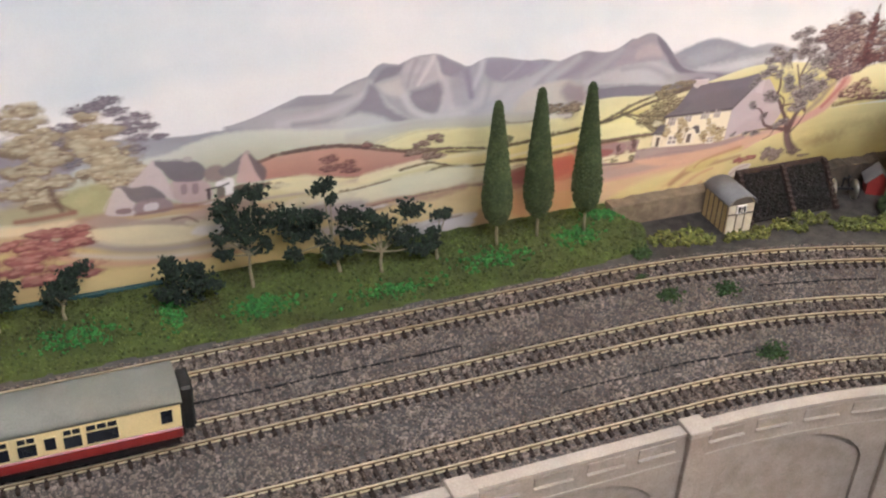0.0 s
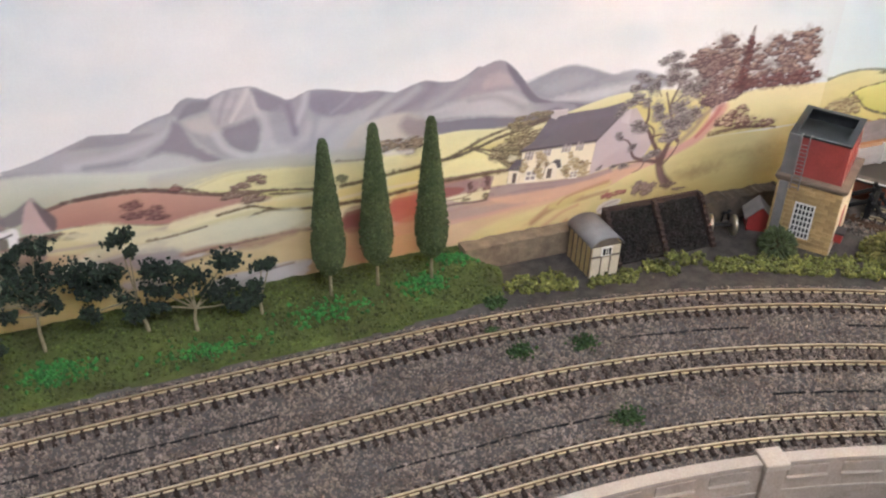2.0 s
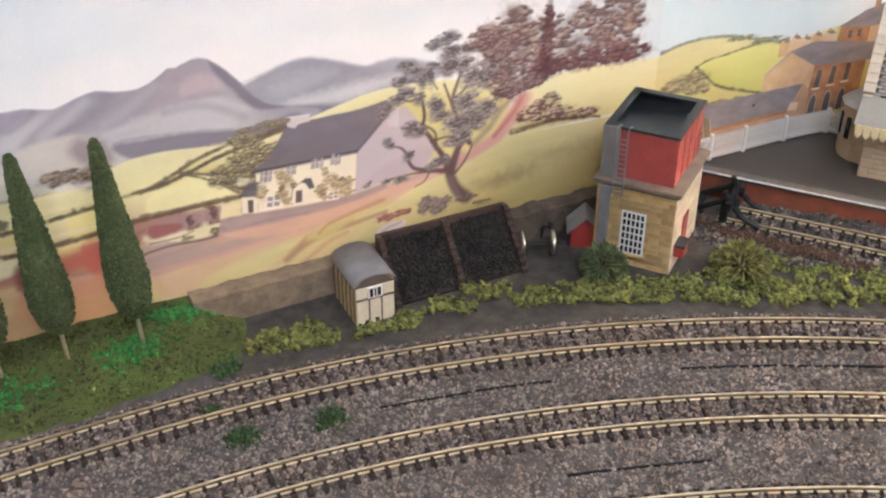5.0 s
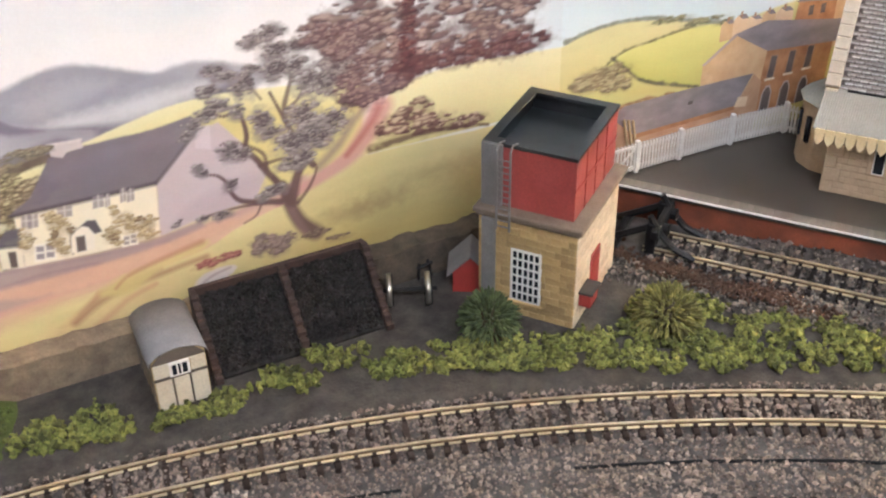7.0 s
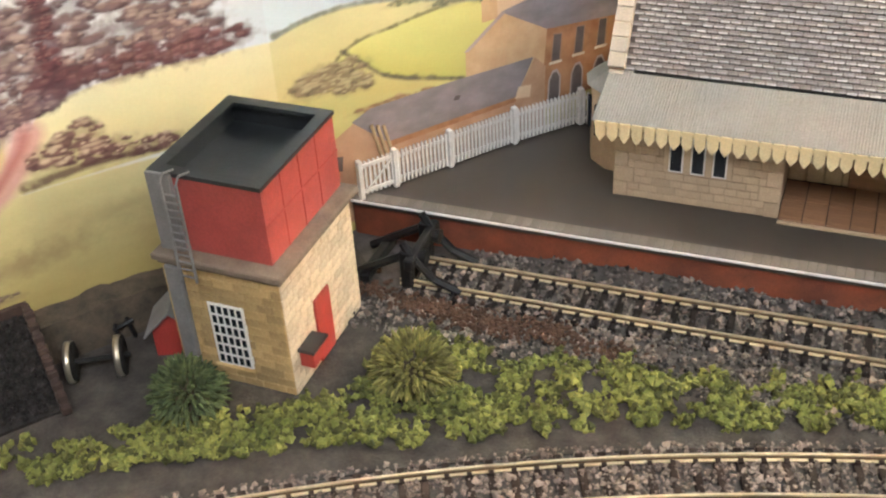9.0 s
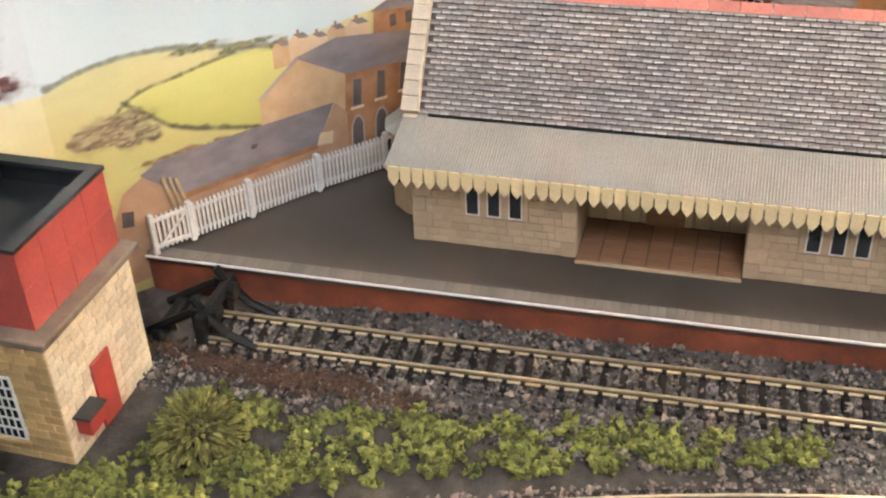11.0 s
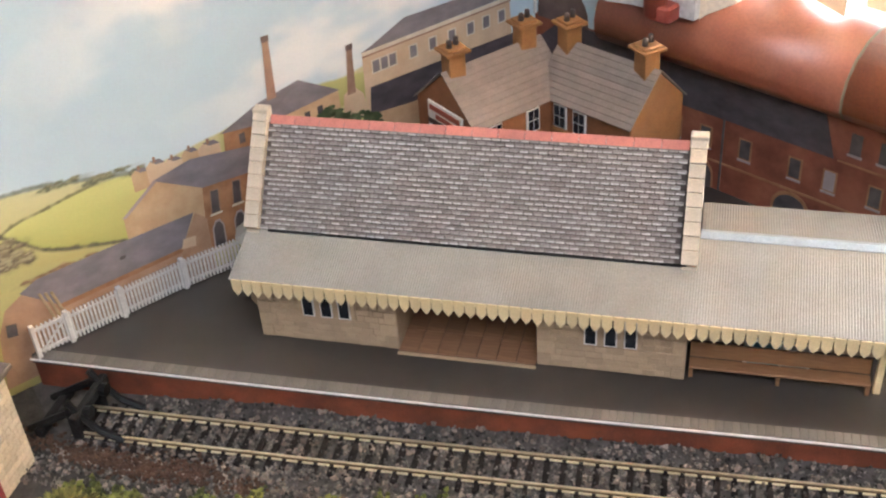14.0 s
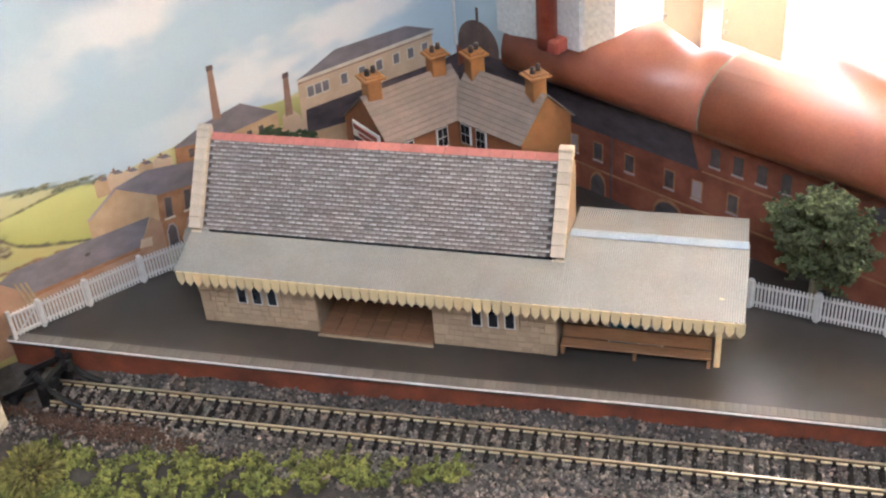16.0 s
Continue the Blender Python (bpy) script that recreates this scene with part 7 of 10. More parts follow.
# ---- window wall ----
M_TERRA = surface("quarry_tile", (0.20, 0.050, 0.023), (0.28, 0.086, 0.040), 0.38, 30, 700, 0.08, rnd=0.12, spec=0.8)
M_CREAM = surface("cream_plaster", (0.80, 0.73, 0.60), (0.75, 0.67, 0.54), 0.7, 20, 400, 0.08)
M_GROUT = surface("sill_grout", (0.22, 0.21, 0.15), (0.30, 0.28, 0.2), 0.8, 200, 1500, 0.2)
M_WHITE = surface("white_paint", (0.78, 0.76, 0.72), (0.70, 0.67, 0.62), 0.55, 200, 1500, 0.1)
M_BLIND = surface("blind_fabric", (0.66, 0.56, 0.42), (0.60, 0.50, 0.37), 0.8, 60, 1800, 0.2)
bl = M_BLIND.node_tree
tr_ = bl.nodes.new("ShaderNodeBsdfTranslucent")
tr_.inputs[0].default_value = (0.80, 0.66, 0.50, 1)
mx_ = bl.nodes.new("ShaderNodeMixShader")
mx_.inputs[0].default_value = 0.45
bl.links.new(bl.nodes["Principled BSDF"].outputs[0], mx_.inputs[1])
bl.links.new(tr_.outputs[0], mx_.inputs[2])
bl.links.new(mx_.outputs[0], bl.nodes["Material Output"].inputs[0])
M_SHEER = M_BLIND.copy()
M_SHEER.name = "sheer_blind_fabric"
M_SHEER.node_tree.nodes["Mix Shader"].inputs[0].default_value = 0.85
M_BEAD = surface("bead_plastic", (0.86, 0.80, 0.66), (0.80, 0.72, 0.56), 0.35, 300, 1500, 0.0)
M_REDPAINT = surface("dark_red_paint", (0.26, 0.05, 0.035), (0.34, 0.09, 0.06), 0.5, 120, 1200, 0.15)
sill = thing("window_sill", EAST, "glossy terracotta quarry tile window sill with a rounded nose", "window sill", kind="structure")
SILL = [(0.0, 0.0905), (-0.010, 0.0915), (-0.0145, 0.097), (-0.015, 0.104), (-0.0125, 0.113), (-0.006, 0.121), (0.004, 0.1268), (0.018, 0.1295), (0.158, 0.132), (0.158, 0.0905)]
for a, b in ((0.055, 0.2005), (0.2025, 0.402), (0.404, 0.612), (0.614, 0.822), (0.824, 0.95)):
    part("sill_tile", Shape().prism(SILL, "x", a, b), M_TERRA, sill, "", True)
part("mortar", Shape().prism([(y + (0.0012 if y < 0.01 else -0.0012), z - 0.0008) for y, z in SILL], "x", 0.06, 0.94), M_GROUT, sill)
part("broken_plaster", Shape().flakes([(0.0548 + 0.0006 * math.sin(k), -0.013 + 0.0009 * k, 0.110 + 0.0006 * k + 0.001 * math.sin(2 * k)) for k in range(24)], 0.0013, 7), M_CREAM, sill, "chipped plaster edge")
fixture("sky_paper", Shape(EAST).box(0.0, 0.093, -0.0007, -0.0002, 0.089, 0.62), A_BLUE, "pale blue sky paper on the window wall", "backdrop")
dome = [(0.003, 0.088)] + [(0.0215 - 0.0185 * math.cos(math.pi * k / 12), 0.0935 + 0.0180 * math.sin(math.pi * k / 12)) for k in range(13)] + [(0.040, 0.088)]
dm = thing("painted_dome", EAST, "dark brown painted church dome with a finial on the paper", "backdrop", kind="structure")
part("dome", Shape().prism(dome, "y", -0.0012, -0.0008), A_TRUNKD, dm)
part("finial", Shape().box(0.0205, 0.0227, -0.0012, -0.0008, 0.1112, 0.1205), A_TRUNKD, dm)
fixture("corner_bead", Shape().rod((0.3995, 0.0005, 0.09), (0.3995, 0.0005, 0.62), 0.0010, 0.0010), M_WHITE, "thin white strip in the corner of the backdrop", "trim")
fixture("plaster_margin", Shape(EAST).prism([(0.0505, 0.1165), (0.062, 0.1160), (0.078, 0.1182), (0.092, 0.1188), (0.1165, 0.1195), (0.1165, WIN_TOP), (0.0505, WIN_TOP)], "y", -0.0122, -0.0008), surface("grey_white_plaster", (0.66, 0.66, 0.64), (0.60, 0.60, 0.59), 0.75, 15, 400, 0.08), "rough grey-white plaster margin beside the window", "wall")
post = thing("window_post", EAST, "dark red painted upright beside the window reveal", "trim", kind="structure")
part("upright", Shape().rod((0.0975, -0.0190, 0.121), (0.0975, -0.0190, 0.75), 0.0062, 0.0062, 14), M_REDPAINT, post, "", True)
part("foot", Shape().box(0.0950, 0.1085, -0.0235, -0.0125, 0.1185, 0.1275, 0.0012), M_REDPAINT, post)
fixture("window_reveal", Shape(EAST).prism([(0.1167, -0.0080), (0.1300, 0.0040), (0.1430, 0.0450), (0.1520, 0.1170), (0.1167, 0.1170)], "z", 0.1180, WIN_TOP), M_CREAM, "splayed cream plaster side of the window opening", "wall")
win = thing("window_1", EAST, "white framed window with bright daylight behind cream vertical blinds", "window", kind="structure")
for a, b, c, d in ((SILL_A, SILL_B, 0.132, 0.158), (SILL_A, SILL_B, WIN_TOP - 0.03, WIN_TOP), (SILL_A, SILL_A + 0.03, 0.132, WIN_TOP), (SILL_B - 0.03, SILL_B, 0.132, WIN_TOP), (0.51, 0.54, 0.132, WIN_TOP)):
    part("window_frame", Shape().box(a, b, 0.118, 0.140, c, d, 0.002), M_WHITE, win)
M_GLASS = bpy.data.materials.new("window_glass")
M_GLASS.use_nodes = True
M_GLASS.node_tree.nodes["Principled BSDF"].inputs["Transmission Weight"].default_value = 1.0
M_GLASS.node_tree.nodes["Principled BSDF"].inputs["Roughness"].default_value = 0.0
M_DAY = bpy.data.materials.new("daylight")
M_DAY.use_nodes = True
M_DAY.node_tree.nodes["Principled BSDF"].inputs["Base Color"].default_value = (0.8, 0.8, 0.8, 1)
M_DAY.node_tree.nodes["Principled BSDF"].inputs["Emission Color"].default_value = (0.95, 0.98, 1.0, 1)
M_DAY.node_tree.nodes["Principled BSDF"].inputs["Emission Strength"].default_value = 240.0
for a, b in ((SILL_A + 0.03, 0.51), (0.54, SILL_B - 0.03)):
    g = part("pane", Shape().box(a, b, 0.127, 0.131, 0.158, WIN_TOP - 0.03), M_GLASS, win, "clear glass pane")
    g.visible_shadow = False
fixture("daylight_outside", Shape(EAST).box(-0.2, 1.3, 0.45, 0.46, -0.2, 1.2), M_DAY, "bright overcast daylight outside the window", "backdrop")
blind = thing("vertical_blind", EAST, "cream fabric vertical blind with bead chains along its lower edge", "blind")
for k in range(16):
    x = 0.1725 + 0.0425 * k
    m = pose(x + (0.004 if k > 1 else -0.006), 0.018 + 0.004 * (k % 2) + (0.034 if k > 1 else 0), 0, 0, 0, (-24, -6, -13)[k % 3])
    low = 0.1325 + 0.001 * (k % 3)
    v = part("vane", Shape(m).box(-0.0205, 0.0205, -0.0004, 0.0004, low, 0.72, 0.0003), M_BLIND if k < 2 else M_SHEER, blind)
    ch = Shape()
    for j in range(14):
        ch.flakes([tuple(m @ Vector((-0.0175 + 0.0008 * math.sin(j * 1.7), -0.0012, low + 0.006 + 0.0062 * j)))], 0.0016, j, 0.5)
    part("bead_chain", ch, M_BEAD, v, "yellowed bead chain")

# ---- platform ----
M_PLAT = surface("platform_tarmac", (0.041, 0.034, 0.029), (0.067, 0.056, 0.048), 0.38, 14, 1600, 0.25)
M_SLAB = surface("edge_slab", (0.145, 0.123, 0.105), (0.195, 0.168, 0.146), 0.7, 120, 1500, 0.25, rnd=0.12)
M_WHITELINE = surface("white_line", (0.75, 0.74, 0.73), (0.62, 0.60, 0.58), 0.6, 160, 1500, 0.15)
M_REDBRICK = surface("platform_brick", (0.23, 0.058, 0.025), (0.125, 0.034, 0.017), 0.75, 60, 1300, 0.5)
M_STONE = surface("station_stone", (0.47, 0.345, 0.225), (0.41, 0.295, 0.19), 0.85, 140, 1500, 0.45, rnd=0.10)
M_MORTAR = surface("stone_joint", (0.39, 0.287, 0.188), (0.33, 0.242, 0.158), 0.9, 200, 1500, 0.3)
M_SLATEGAP = surface("roof_underlay", (0.085, 0.068, 0.060), (0.115, 0.094, 0.084), 0.85, 120, 1500, 0.3)
M_COPE = surface("gable_coping", (0.62, 0.53, 0.42), (0.54, 0.46, 0.36), 0.8, 150, 1500, 0.3, rnd=0.08)
M_RIDGE = surface("ridge_tile", (0.60, 0.215, 0.165), (0.52, 0.185, 0.145), 0.7, 200, 1500, 0.2, rnd=0.10)
M_CORR = surface("corrugated_sheet", (0.240, 0.230, 0.210), (0.282, 0.270, 0.248), 0.6, 50, 1200, 0.15)
M_FLASH = surface("lead_flashing", (0.34, 0.39, 0.45), (0.29, 0.34, 0.40), 0.5, 100, 1200, 0.1)
M_VALANCE = surface("valance_cream", (0.82, 0.66, 0.39), (0.74, 0.58, 0.32), 0.55, 200, 1500, 0.1, rnd=0.07)
M_WOOD = surface("brown_wood", (0.20, 0.098, 0.048), (0.27, 0.138, 0.070), 0.6, 120, 1500, 0.3, stretch=(1, 6, 6), rnd=0.15)
M_BENCH = surface("bench_wood", (0.24, 0.12, 0.055), (0.30, 0.16, 0.075), 0.55, 120, 1500, 0.3, stretch=(1, 6, 6))
M_BLACK = surface("black_paint", (0.006, 0.0055, 0.0055), (0.014, 0.0125, 0.012), 0.55, 200, 1500, 0.3, spec=0.3)
M_DARKGLASS = surface("dark_glass", (0.012, 0.014, 0.018), (0.02, 0.022, 0.028), 0.12, 100, 900, 0.0)
M_PRINT = surface("printed_grey", (0.30, 0.32, 0.33), (0.42, 0.43, 0.42), 0.6, 200, 1200, 0.0)
M_BLUE = surface("notice_blue", (0.12, 0.28, 0.36), (0.16, 0.34, 0.42), 0.6, 200, 1200, 0.0)

plat = thing("platform", ST, "grey tarmac station platform with white edge and red brick face", "platform", kind="structure")
inv = ST.inverted()
corner = [inv @ p for p in (EAST @ Vector((0.47, -0.001, 0)), EAST @ Vector((0.0, -0.001, 0)), Vector((0.071, 0.002, 0)))]
runs = np.arange(0.0, 0.6151, 0.0205)
part("surface", Shape().prism([(v, edge(v) + 0.001) for v in runs] + [(p.x, p.y) for p in corner], "z", 0.0155, PLAT_Z), M_PLAT, plat)
part("brick_face", Shape().prism([(v, edge(v) + 0.0022) for v in runs] + [(p.x, p.y) for p in corner], "z", 0.0, 0.0153), M_REDBRICK, plat, "red painted brick face")
for a, b in zip(runs, runs[1:]):
    part("white_line", Shape(pose(a, edge(a), 0, 0, 0, math.degrees(math.atan2(edge(b) - edge(a), b - a)))).box(-0.0001, b - a + 0.0001, -0.0006, 0.0003, PLAT_Z - 0.0008, PLAT_Z + 0.0003, 0.0002), M_WHITELINE, plat, "white painted edge")
slab = Shape().box(-0.00165, 0.00165, 0.0008, 0.0074, -0.0006, 0.0003, 0.00015).mesh("slab")
slab.materials.append(M_SLAB)
for k in range(176):
    v = 0.0022 + 0.00346 * k
    piece("slab", slab, pose(v, edge(v), PLAT_Z, 0, 0, math.degrees(math.atan((edge(v + 0.02) - edge(v - 0.02)) / 0.04))), plat)

# ---- station building ----
WF, S0, S1, R0, R1 = 0.0360, 0.1068, 0.3074, 0.1755, 0.2410
G0, G1 = 0.1022, 0.3054          # the gables' middles
EAVE, RIDGE = (0.0560, 0.0675), (0.0868, 0.1095)
stn = thing("station_building", ST, "stone station building with a steep slate roof and corrugated canopy", "station")
walls = part("end_block", Shape().box(S0, R0, WF, 0.067, PLAT_Z, 0.0570), M_MORTAR, stn)
far_walls = part("end_block", Shape().box(R1, S1, WF, 0.067, PLAT_Z, 0.0570), M_MORTAR, stn)
part("rear_block", Shape().box(S0, S1, 0.067, 0.106, PLAT_Z, 0.0665), M_MORTAR, stn)
part("porch_lintel", Shape().box(R0, R1, WF, 0.067, 0.0535, 0.0570), M_MORTAR, stn)
for s in (G0 - 0.0015, G1 - 0.0015):
    part("gable_wall", Shape().prism([(WF + 0.012, 0.060), (RIDGE[0] + 0.009, 0.060), (RIDGE[0] + 0.009, 0.0960), (RIDGE[0], 0.108), (EAVE[0], 0.0665)], "x", s, s + 0.003), M_MORTAR, stn)
part("porch_floor_base", Shape().box(R0, R1, WF - 0.0028, 0.067, PLAT_Z, PLAT_Z + 0.0007), M_BLACK, stn, "dark joints under the boards")
part("front_step", Shape().box(R0, R1, WF - 0.0045, WF - 0.0029, PLAT_Z, PLAT_Z + 0.0012, 0.0002), M_STONE, stn, "stone step edge")
tile = Shape().box(-0.0045, 0.0045, 0.0, 0.0152, 0.0, 0.0009, 0.0002).mesh("floor_board")
tile.materials.append(M_WOOD)
for k in range(7):
    for j in range(2):
        piece("floor_board", tile, pose(R0 + 0.0048 + 0.00932 * k, WF - 0.0026 + 0.0156 * j, PLAT_Z + 0.0008), stn)
for k in range(9):
    part("porch_panel", Shape().box(R0 + 0.0005 + 0.0073 * k, R0 + 0.0073 + 0.0073 * k, 0.0655, 0.0672, PLAT_Z + 0.001, 0.050, 0.0003), M_STONE, stn)
part("porch_door", Shape().box(0.200, 0.216, 0.0645, 0.0660, PLAT_Z + 0.001, 0.046, 0.0004), M_WOOD, stn, "brown boarded door")
WINS = ((0.1284, 0.1550), (0.2610, 0.2876))
rb = random.Random(11)
blocks = {}


def course(row, a, b, holes, sizes, quoin):
    """Stones of one course from a to b, cut back at the openings."""
    ends = quoin if row % 2 else quoin * 0.55
    spans = [(a, a + ends)]
    s = a + ends
    while s < b - ends - 0.002:
        w = min(rb.uniform(*sizes), b - ends - s)
        spans.append((s, s + w))
        s += w
    spans.append((s, b))
    out = []
    for u, v in spans:
        for lo, hi in holes:
            if u < hi and v > lo:
                out += [(p, q) for p, q in ((u, min(v, lo)), (max(u, hi), v)) if q - p > 0.0012]
                break
        else:
            out.append((u, v))
    return out


ROW = 0.0036
quoins = {}
for q in (0.0062, 0.0088):
    quoins[q] = Shape().box(0.0001, q - 0.0001, -0.0008, 0.0, 0.0001, 2 * ROW - 0.0001, 0.0003).mesh("stone_block")
    quoins[q].materials.append(M_STONE)
for row in range(11):
    z0 = PLAT_Z + 0.0001 + ROW * row
    for a, b in ((S0, R0), (R1, S1)):
        holes = [(wa - 0.0008, wb + 0.0008) for wa, wb in WINS if 0.0322 < z0 + ROW / 2]
        q = 0.0088 if (row // 2) % 2 else 0.0062
        if row % 2 == 0 and row < 10:
            for c in (a, b - q):
                piece("stone_block", quoins[q], pose(c, WF - 0.0002, z0), walls if a == S0 else far_walls)
        lo, hi = (a, b) if row == 10 else (a + q, b - q)
        for u, v in course(row, lo, hi, holes, (0.0042, 0.0085), 0.0050):
            key = round(v - u, 4)
            if key not in blocks:
                me = Shape().box(0.0001, key - 0.0001, -0.0007, 0.0, 0.0001, ROW - 0.0001, 0.0002).mesh("stone_block")
                me.materials.append(M_STONE)
                blocks[key] = me
            piece("stone_block", blocks[key], pose(u, WF + rb.uniform(-0.00012, 0.00012), z0), walls if a == S0 else far_walls)
for wa, wb in WINS:
    wn_ = part("window", Shape().box(wa - 0.0008, wb + 0.0008, WF - 0.0012, WF, 0.0335, 0.0570, 0.0003), M_STONE, stn, "triple lancet window with stone mullions")
    for k in range(3):
        c = wa + (wb - wa) * (k + 0.5) / 3
        arch = [(c - 0.0029, 0.0345), (c + 0.0029, 0.0345)] + [(c + 0.0029 * math.cos(math.pi * j / 8), 0.0495 + 0.0035 * math.sin(math.pi * j / 8)) for j in range(9)]
        part("white_frame", Shape().prism(arch, "y", WF - 0.0018, WF - 0.001), M_WHITE, wn_)
        arch = [(c - 0.0023, 0.0354), (c + 0.0023, 0.0354)] + [(c + 0.0023 * math.cos(math.pi * j / 8), 0.0492 + 0.0028 * math.sin(math.pi * j / 8)) for j in range(9)]
        part("pane", Shape().prism(arch, "y", WF - 0.0021, WF - 0.0016), M_DARKGLASS, wn_, "dark glass")
# bay on the end wall
bay = [(S0 + 0.002 - 0.021 * math.sin(math.pi * k / 6), 0.070 + 0.018 * math.cos(math.pi * k / 6)) for k in range(7)]
bw = part("bay_window", Shape().prism(bay, "z", PLAT_Z, 0.056), M_STONE, stn, "rounded stone bay with slit windows")
roof = Shape()
n7 = len(bay)
roof.add([(S0 + (x - S0) * 1.12, 0.070 + (y - 0.070) * 1.12, 0.056) for x, y in bay] + [(S0 + 0.001, 0.070, 0.072)], [(i, i + 1, n7) for i in range(n7 - 1)] + [tuple(range(n7))[::-1]])
part("bay_roof", roof, M_CORR, bw, "grey lead bay roof")
for k in (2, 3, 4):
    a = math.pi * (k + 0.5) / 6
    m = pose(S0 + 0.002 - 0.0207 * math.sin(a), 0.070 + 0.0176 * math.cos(a), 0, 0, 0, math.degrees(a))
    part("slit_window", Shape(m).box(-0.0016, 0.0016, -0.0006, 0.0012, 0.033, 0.048, 0.0003), M_DARKGLASS, bw)
# slates
slope = math.atan2(RIDGE[1] - EAVE[1], RIDGE[0] - EAVE[0])
rows, pitch, wid = 23, 0.0532 / 23, 0.0044
roof_core = Shape().prism([EAVE, RIDGE, (RIDGE[0] + 0.010, RIDGE[1] - 0.013), (RIDGE[0] + 0.010, EAVE[1])], "x", G0 + 0.002, G1 - 0.002)
rc = part("slate_roof", roof_core, M_SLATEGAP, stn, "weathered grey slate roof in even courses")
tones = [surface(nm, c1, c2, 0.7, 260, 1500, 0.4, rnd=0.12) for nm, c1, c2 in (("dull_slate", (0.175, 0.146, 0.133), (0.222, 0.188, 0.174)), ("grey_slate", (0.200, 0.170, 0.157), (0.248, 0.215, 0.201)), ("bleached_slate", (0.228, 0.198, 0.185), (0.29, 0.258, 0.244)))]
slate_box = (0.00008, wid - 0.00008, -0.0003, pitch * 0.62, 0.0, 0.0009, 0.0002)
lip_box = (0.0003, wid - 0.0003, -0.0004, 0.0003, 0.0002, 0.00096)
EDGES = [surface(nm, c1, c2, 0.7, 420, 1500, 0.4, rnd=0.2) for nm, c1, c2 in (("worn_slate_edge", (0.27, 0.238, 0.222), (0.37, 0.336, 0.32)), ("pale_slate_edge", (0.42, 0.388, 0.37), (0.57, 0.54, 0.52)))]
slates = []
for mt in tones:
    for worn in EDGES:
        sm = Shape().box(*slate_box).box(*lip_box).mesh("slate")
        sm.materials.append(mt), sm.materials.append(worn)
        for p in sm.polygons:
            p.material_index = int(p.index >= 26)
        slates.append(sm)
rest, tone_of, count = Shape(), [], 0
for r in range(rows):
    for c in range(-1, 47):
        s = G0 + 0.0032 + wid * (c + 0.5 * (r % 2))
        if s < G0 + 0.002 or s + wid > G1 - 0.002:
            continue
        w, z = EAVE[0] + pitch * r * math.cos(slope), EAVE[1] + pitch * r * math.sin(slope)
        m = pose(s, w, z + 0.0003, math.degrees(slope) - 6 + rb.uniform(-0.8, 0.8), rb.uniform(-1, 1), rb.uniform(-0.8, 0.8))
        v = 0.6 * noise.noise((s * 34, r * 0.75, 1.7)) + rb.gauss(0, 0.25)
        tone = 2 if v > 0.30 else (1 if v > -0.14 else 0)
        pale_edge = int(rb.random() < 0.55)
        if count < 300:
            piece("slate", slates[2 * tone + pale_edge], m, rc)
            count += 1
        else:
            rest.m = m
            rest.box(*slate_box).box(*lip_box)
            tone_of += [tone] * 26 + [3 + pale_edge] * 6
us = tagged(part("joined_slate", rest, tones[0], rc), kind="stuff")
for mt in tones[1:] + EDGES:
    us.data.materials.append(mt)
us.data.polygons.foreach_set("material_index", tone_of)
ridge = Shape().prism([(-0.0024, -0.0028), (0.0, 0.0008), (0.0024, -0.0028), (0.0016, -0.003), (0, -0.0008), (-0.0016, -0.003)], "x", 0.0001, 0.0120).mesh("ridge_tile")
ridge.materials.append(M_RIDGE)
for k in range(16):
    piece("ridge_tile", ridge, pose(G0 + 0.0042 + 0.0122 * k, RIDGE[0], RIDGE[1] + 0.0016), rc)
cope = Shape().box(-0.0036, 0.0036, 0.0001, 0.0062, -0.001, 0.0026, 0.0003).mesh("coping_stone")
cope.materials.append(M_COPE)
for s in (G0, G1):
    gp = part("gable_parapet", Shape().prism([(EAVE[0] - 0.001, EAVE[1] - 0.003), (EAVE[0] - 0.001, EAVE[1] + 0.001), (RIDGE[0], RIDGE[1] + 0.0025), (RIDGE[0] + 0.009, RIDGE[1] - 0.0095), (RIDGE[0] + 0.009, EAVE[1] - 0.003)], "x", s - 0.0032, s + 0.0032), M_STONE, stn)
    for k in range(9):
        d = 0.0063 * k - 0.0015
        piece("coping_stone", cope, pose(s, EAVE[0] - 0.001 + d * math.cos(slope), EAVE[1] + 0.0022 + d * math.sin(slope), math.degrees(slope), 0, 0), gp)
    part("apex_stone", Shape().box(s - 0.0039, s + 0.0039, RIDGE[0] - 0.0028, RIDGE[0] + 0.0028, RIDGE[1], RIDGE[1] + 0.0062, 0.0005), M_COPE, gp)
    part("kneeler", Shape().box(s - 0.0034, s + 0.0034, EAVE[0] - 0.0028, EAVE[0] + 0.002, EAVE[1] - 0.0055, EAVE[1] - 0.0002, 0.0006), M_COPE, gp)
# canopy
C0, C1 = 0.0990, 0.4005


def corrugated(s0, s1, lo, hi, step=0.0006, amp=0.00013):
    sh = Shape()
    ss = np.arange(s0, s1 + step / 2, step)
    for i, s in enumerate(ss):
        a = amp if i % 2 else -amp
        sh.v += [(s, lo[0], lo[1] + a), (s, hi[0], hi[1] + a), (s, hi[0], hi[1] + a - 0.0007), (s, lo[0], lo[1] + a - 0.0007)]
    for i in range(len(ss) - 1):
        sh.f += [(4 * i + j, 4 * i + (j + 1) % 4, 4 * i + 4 + (j + 1) % 4, 4 * i + 4 + j) for j in range(4)]
    return sh


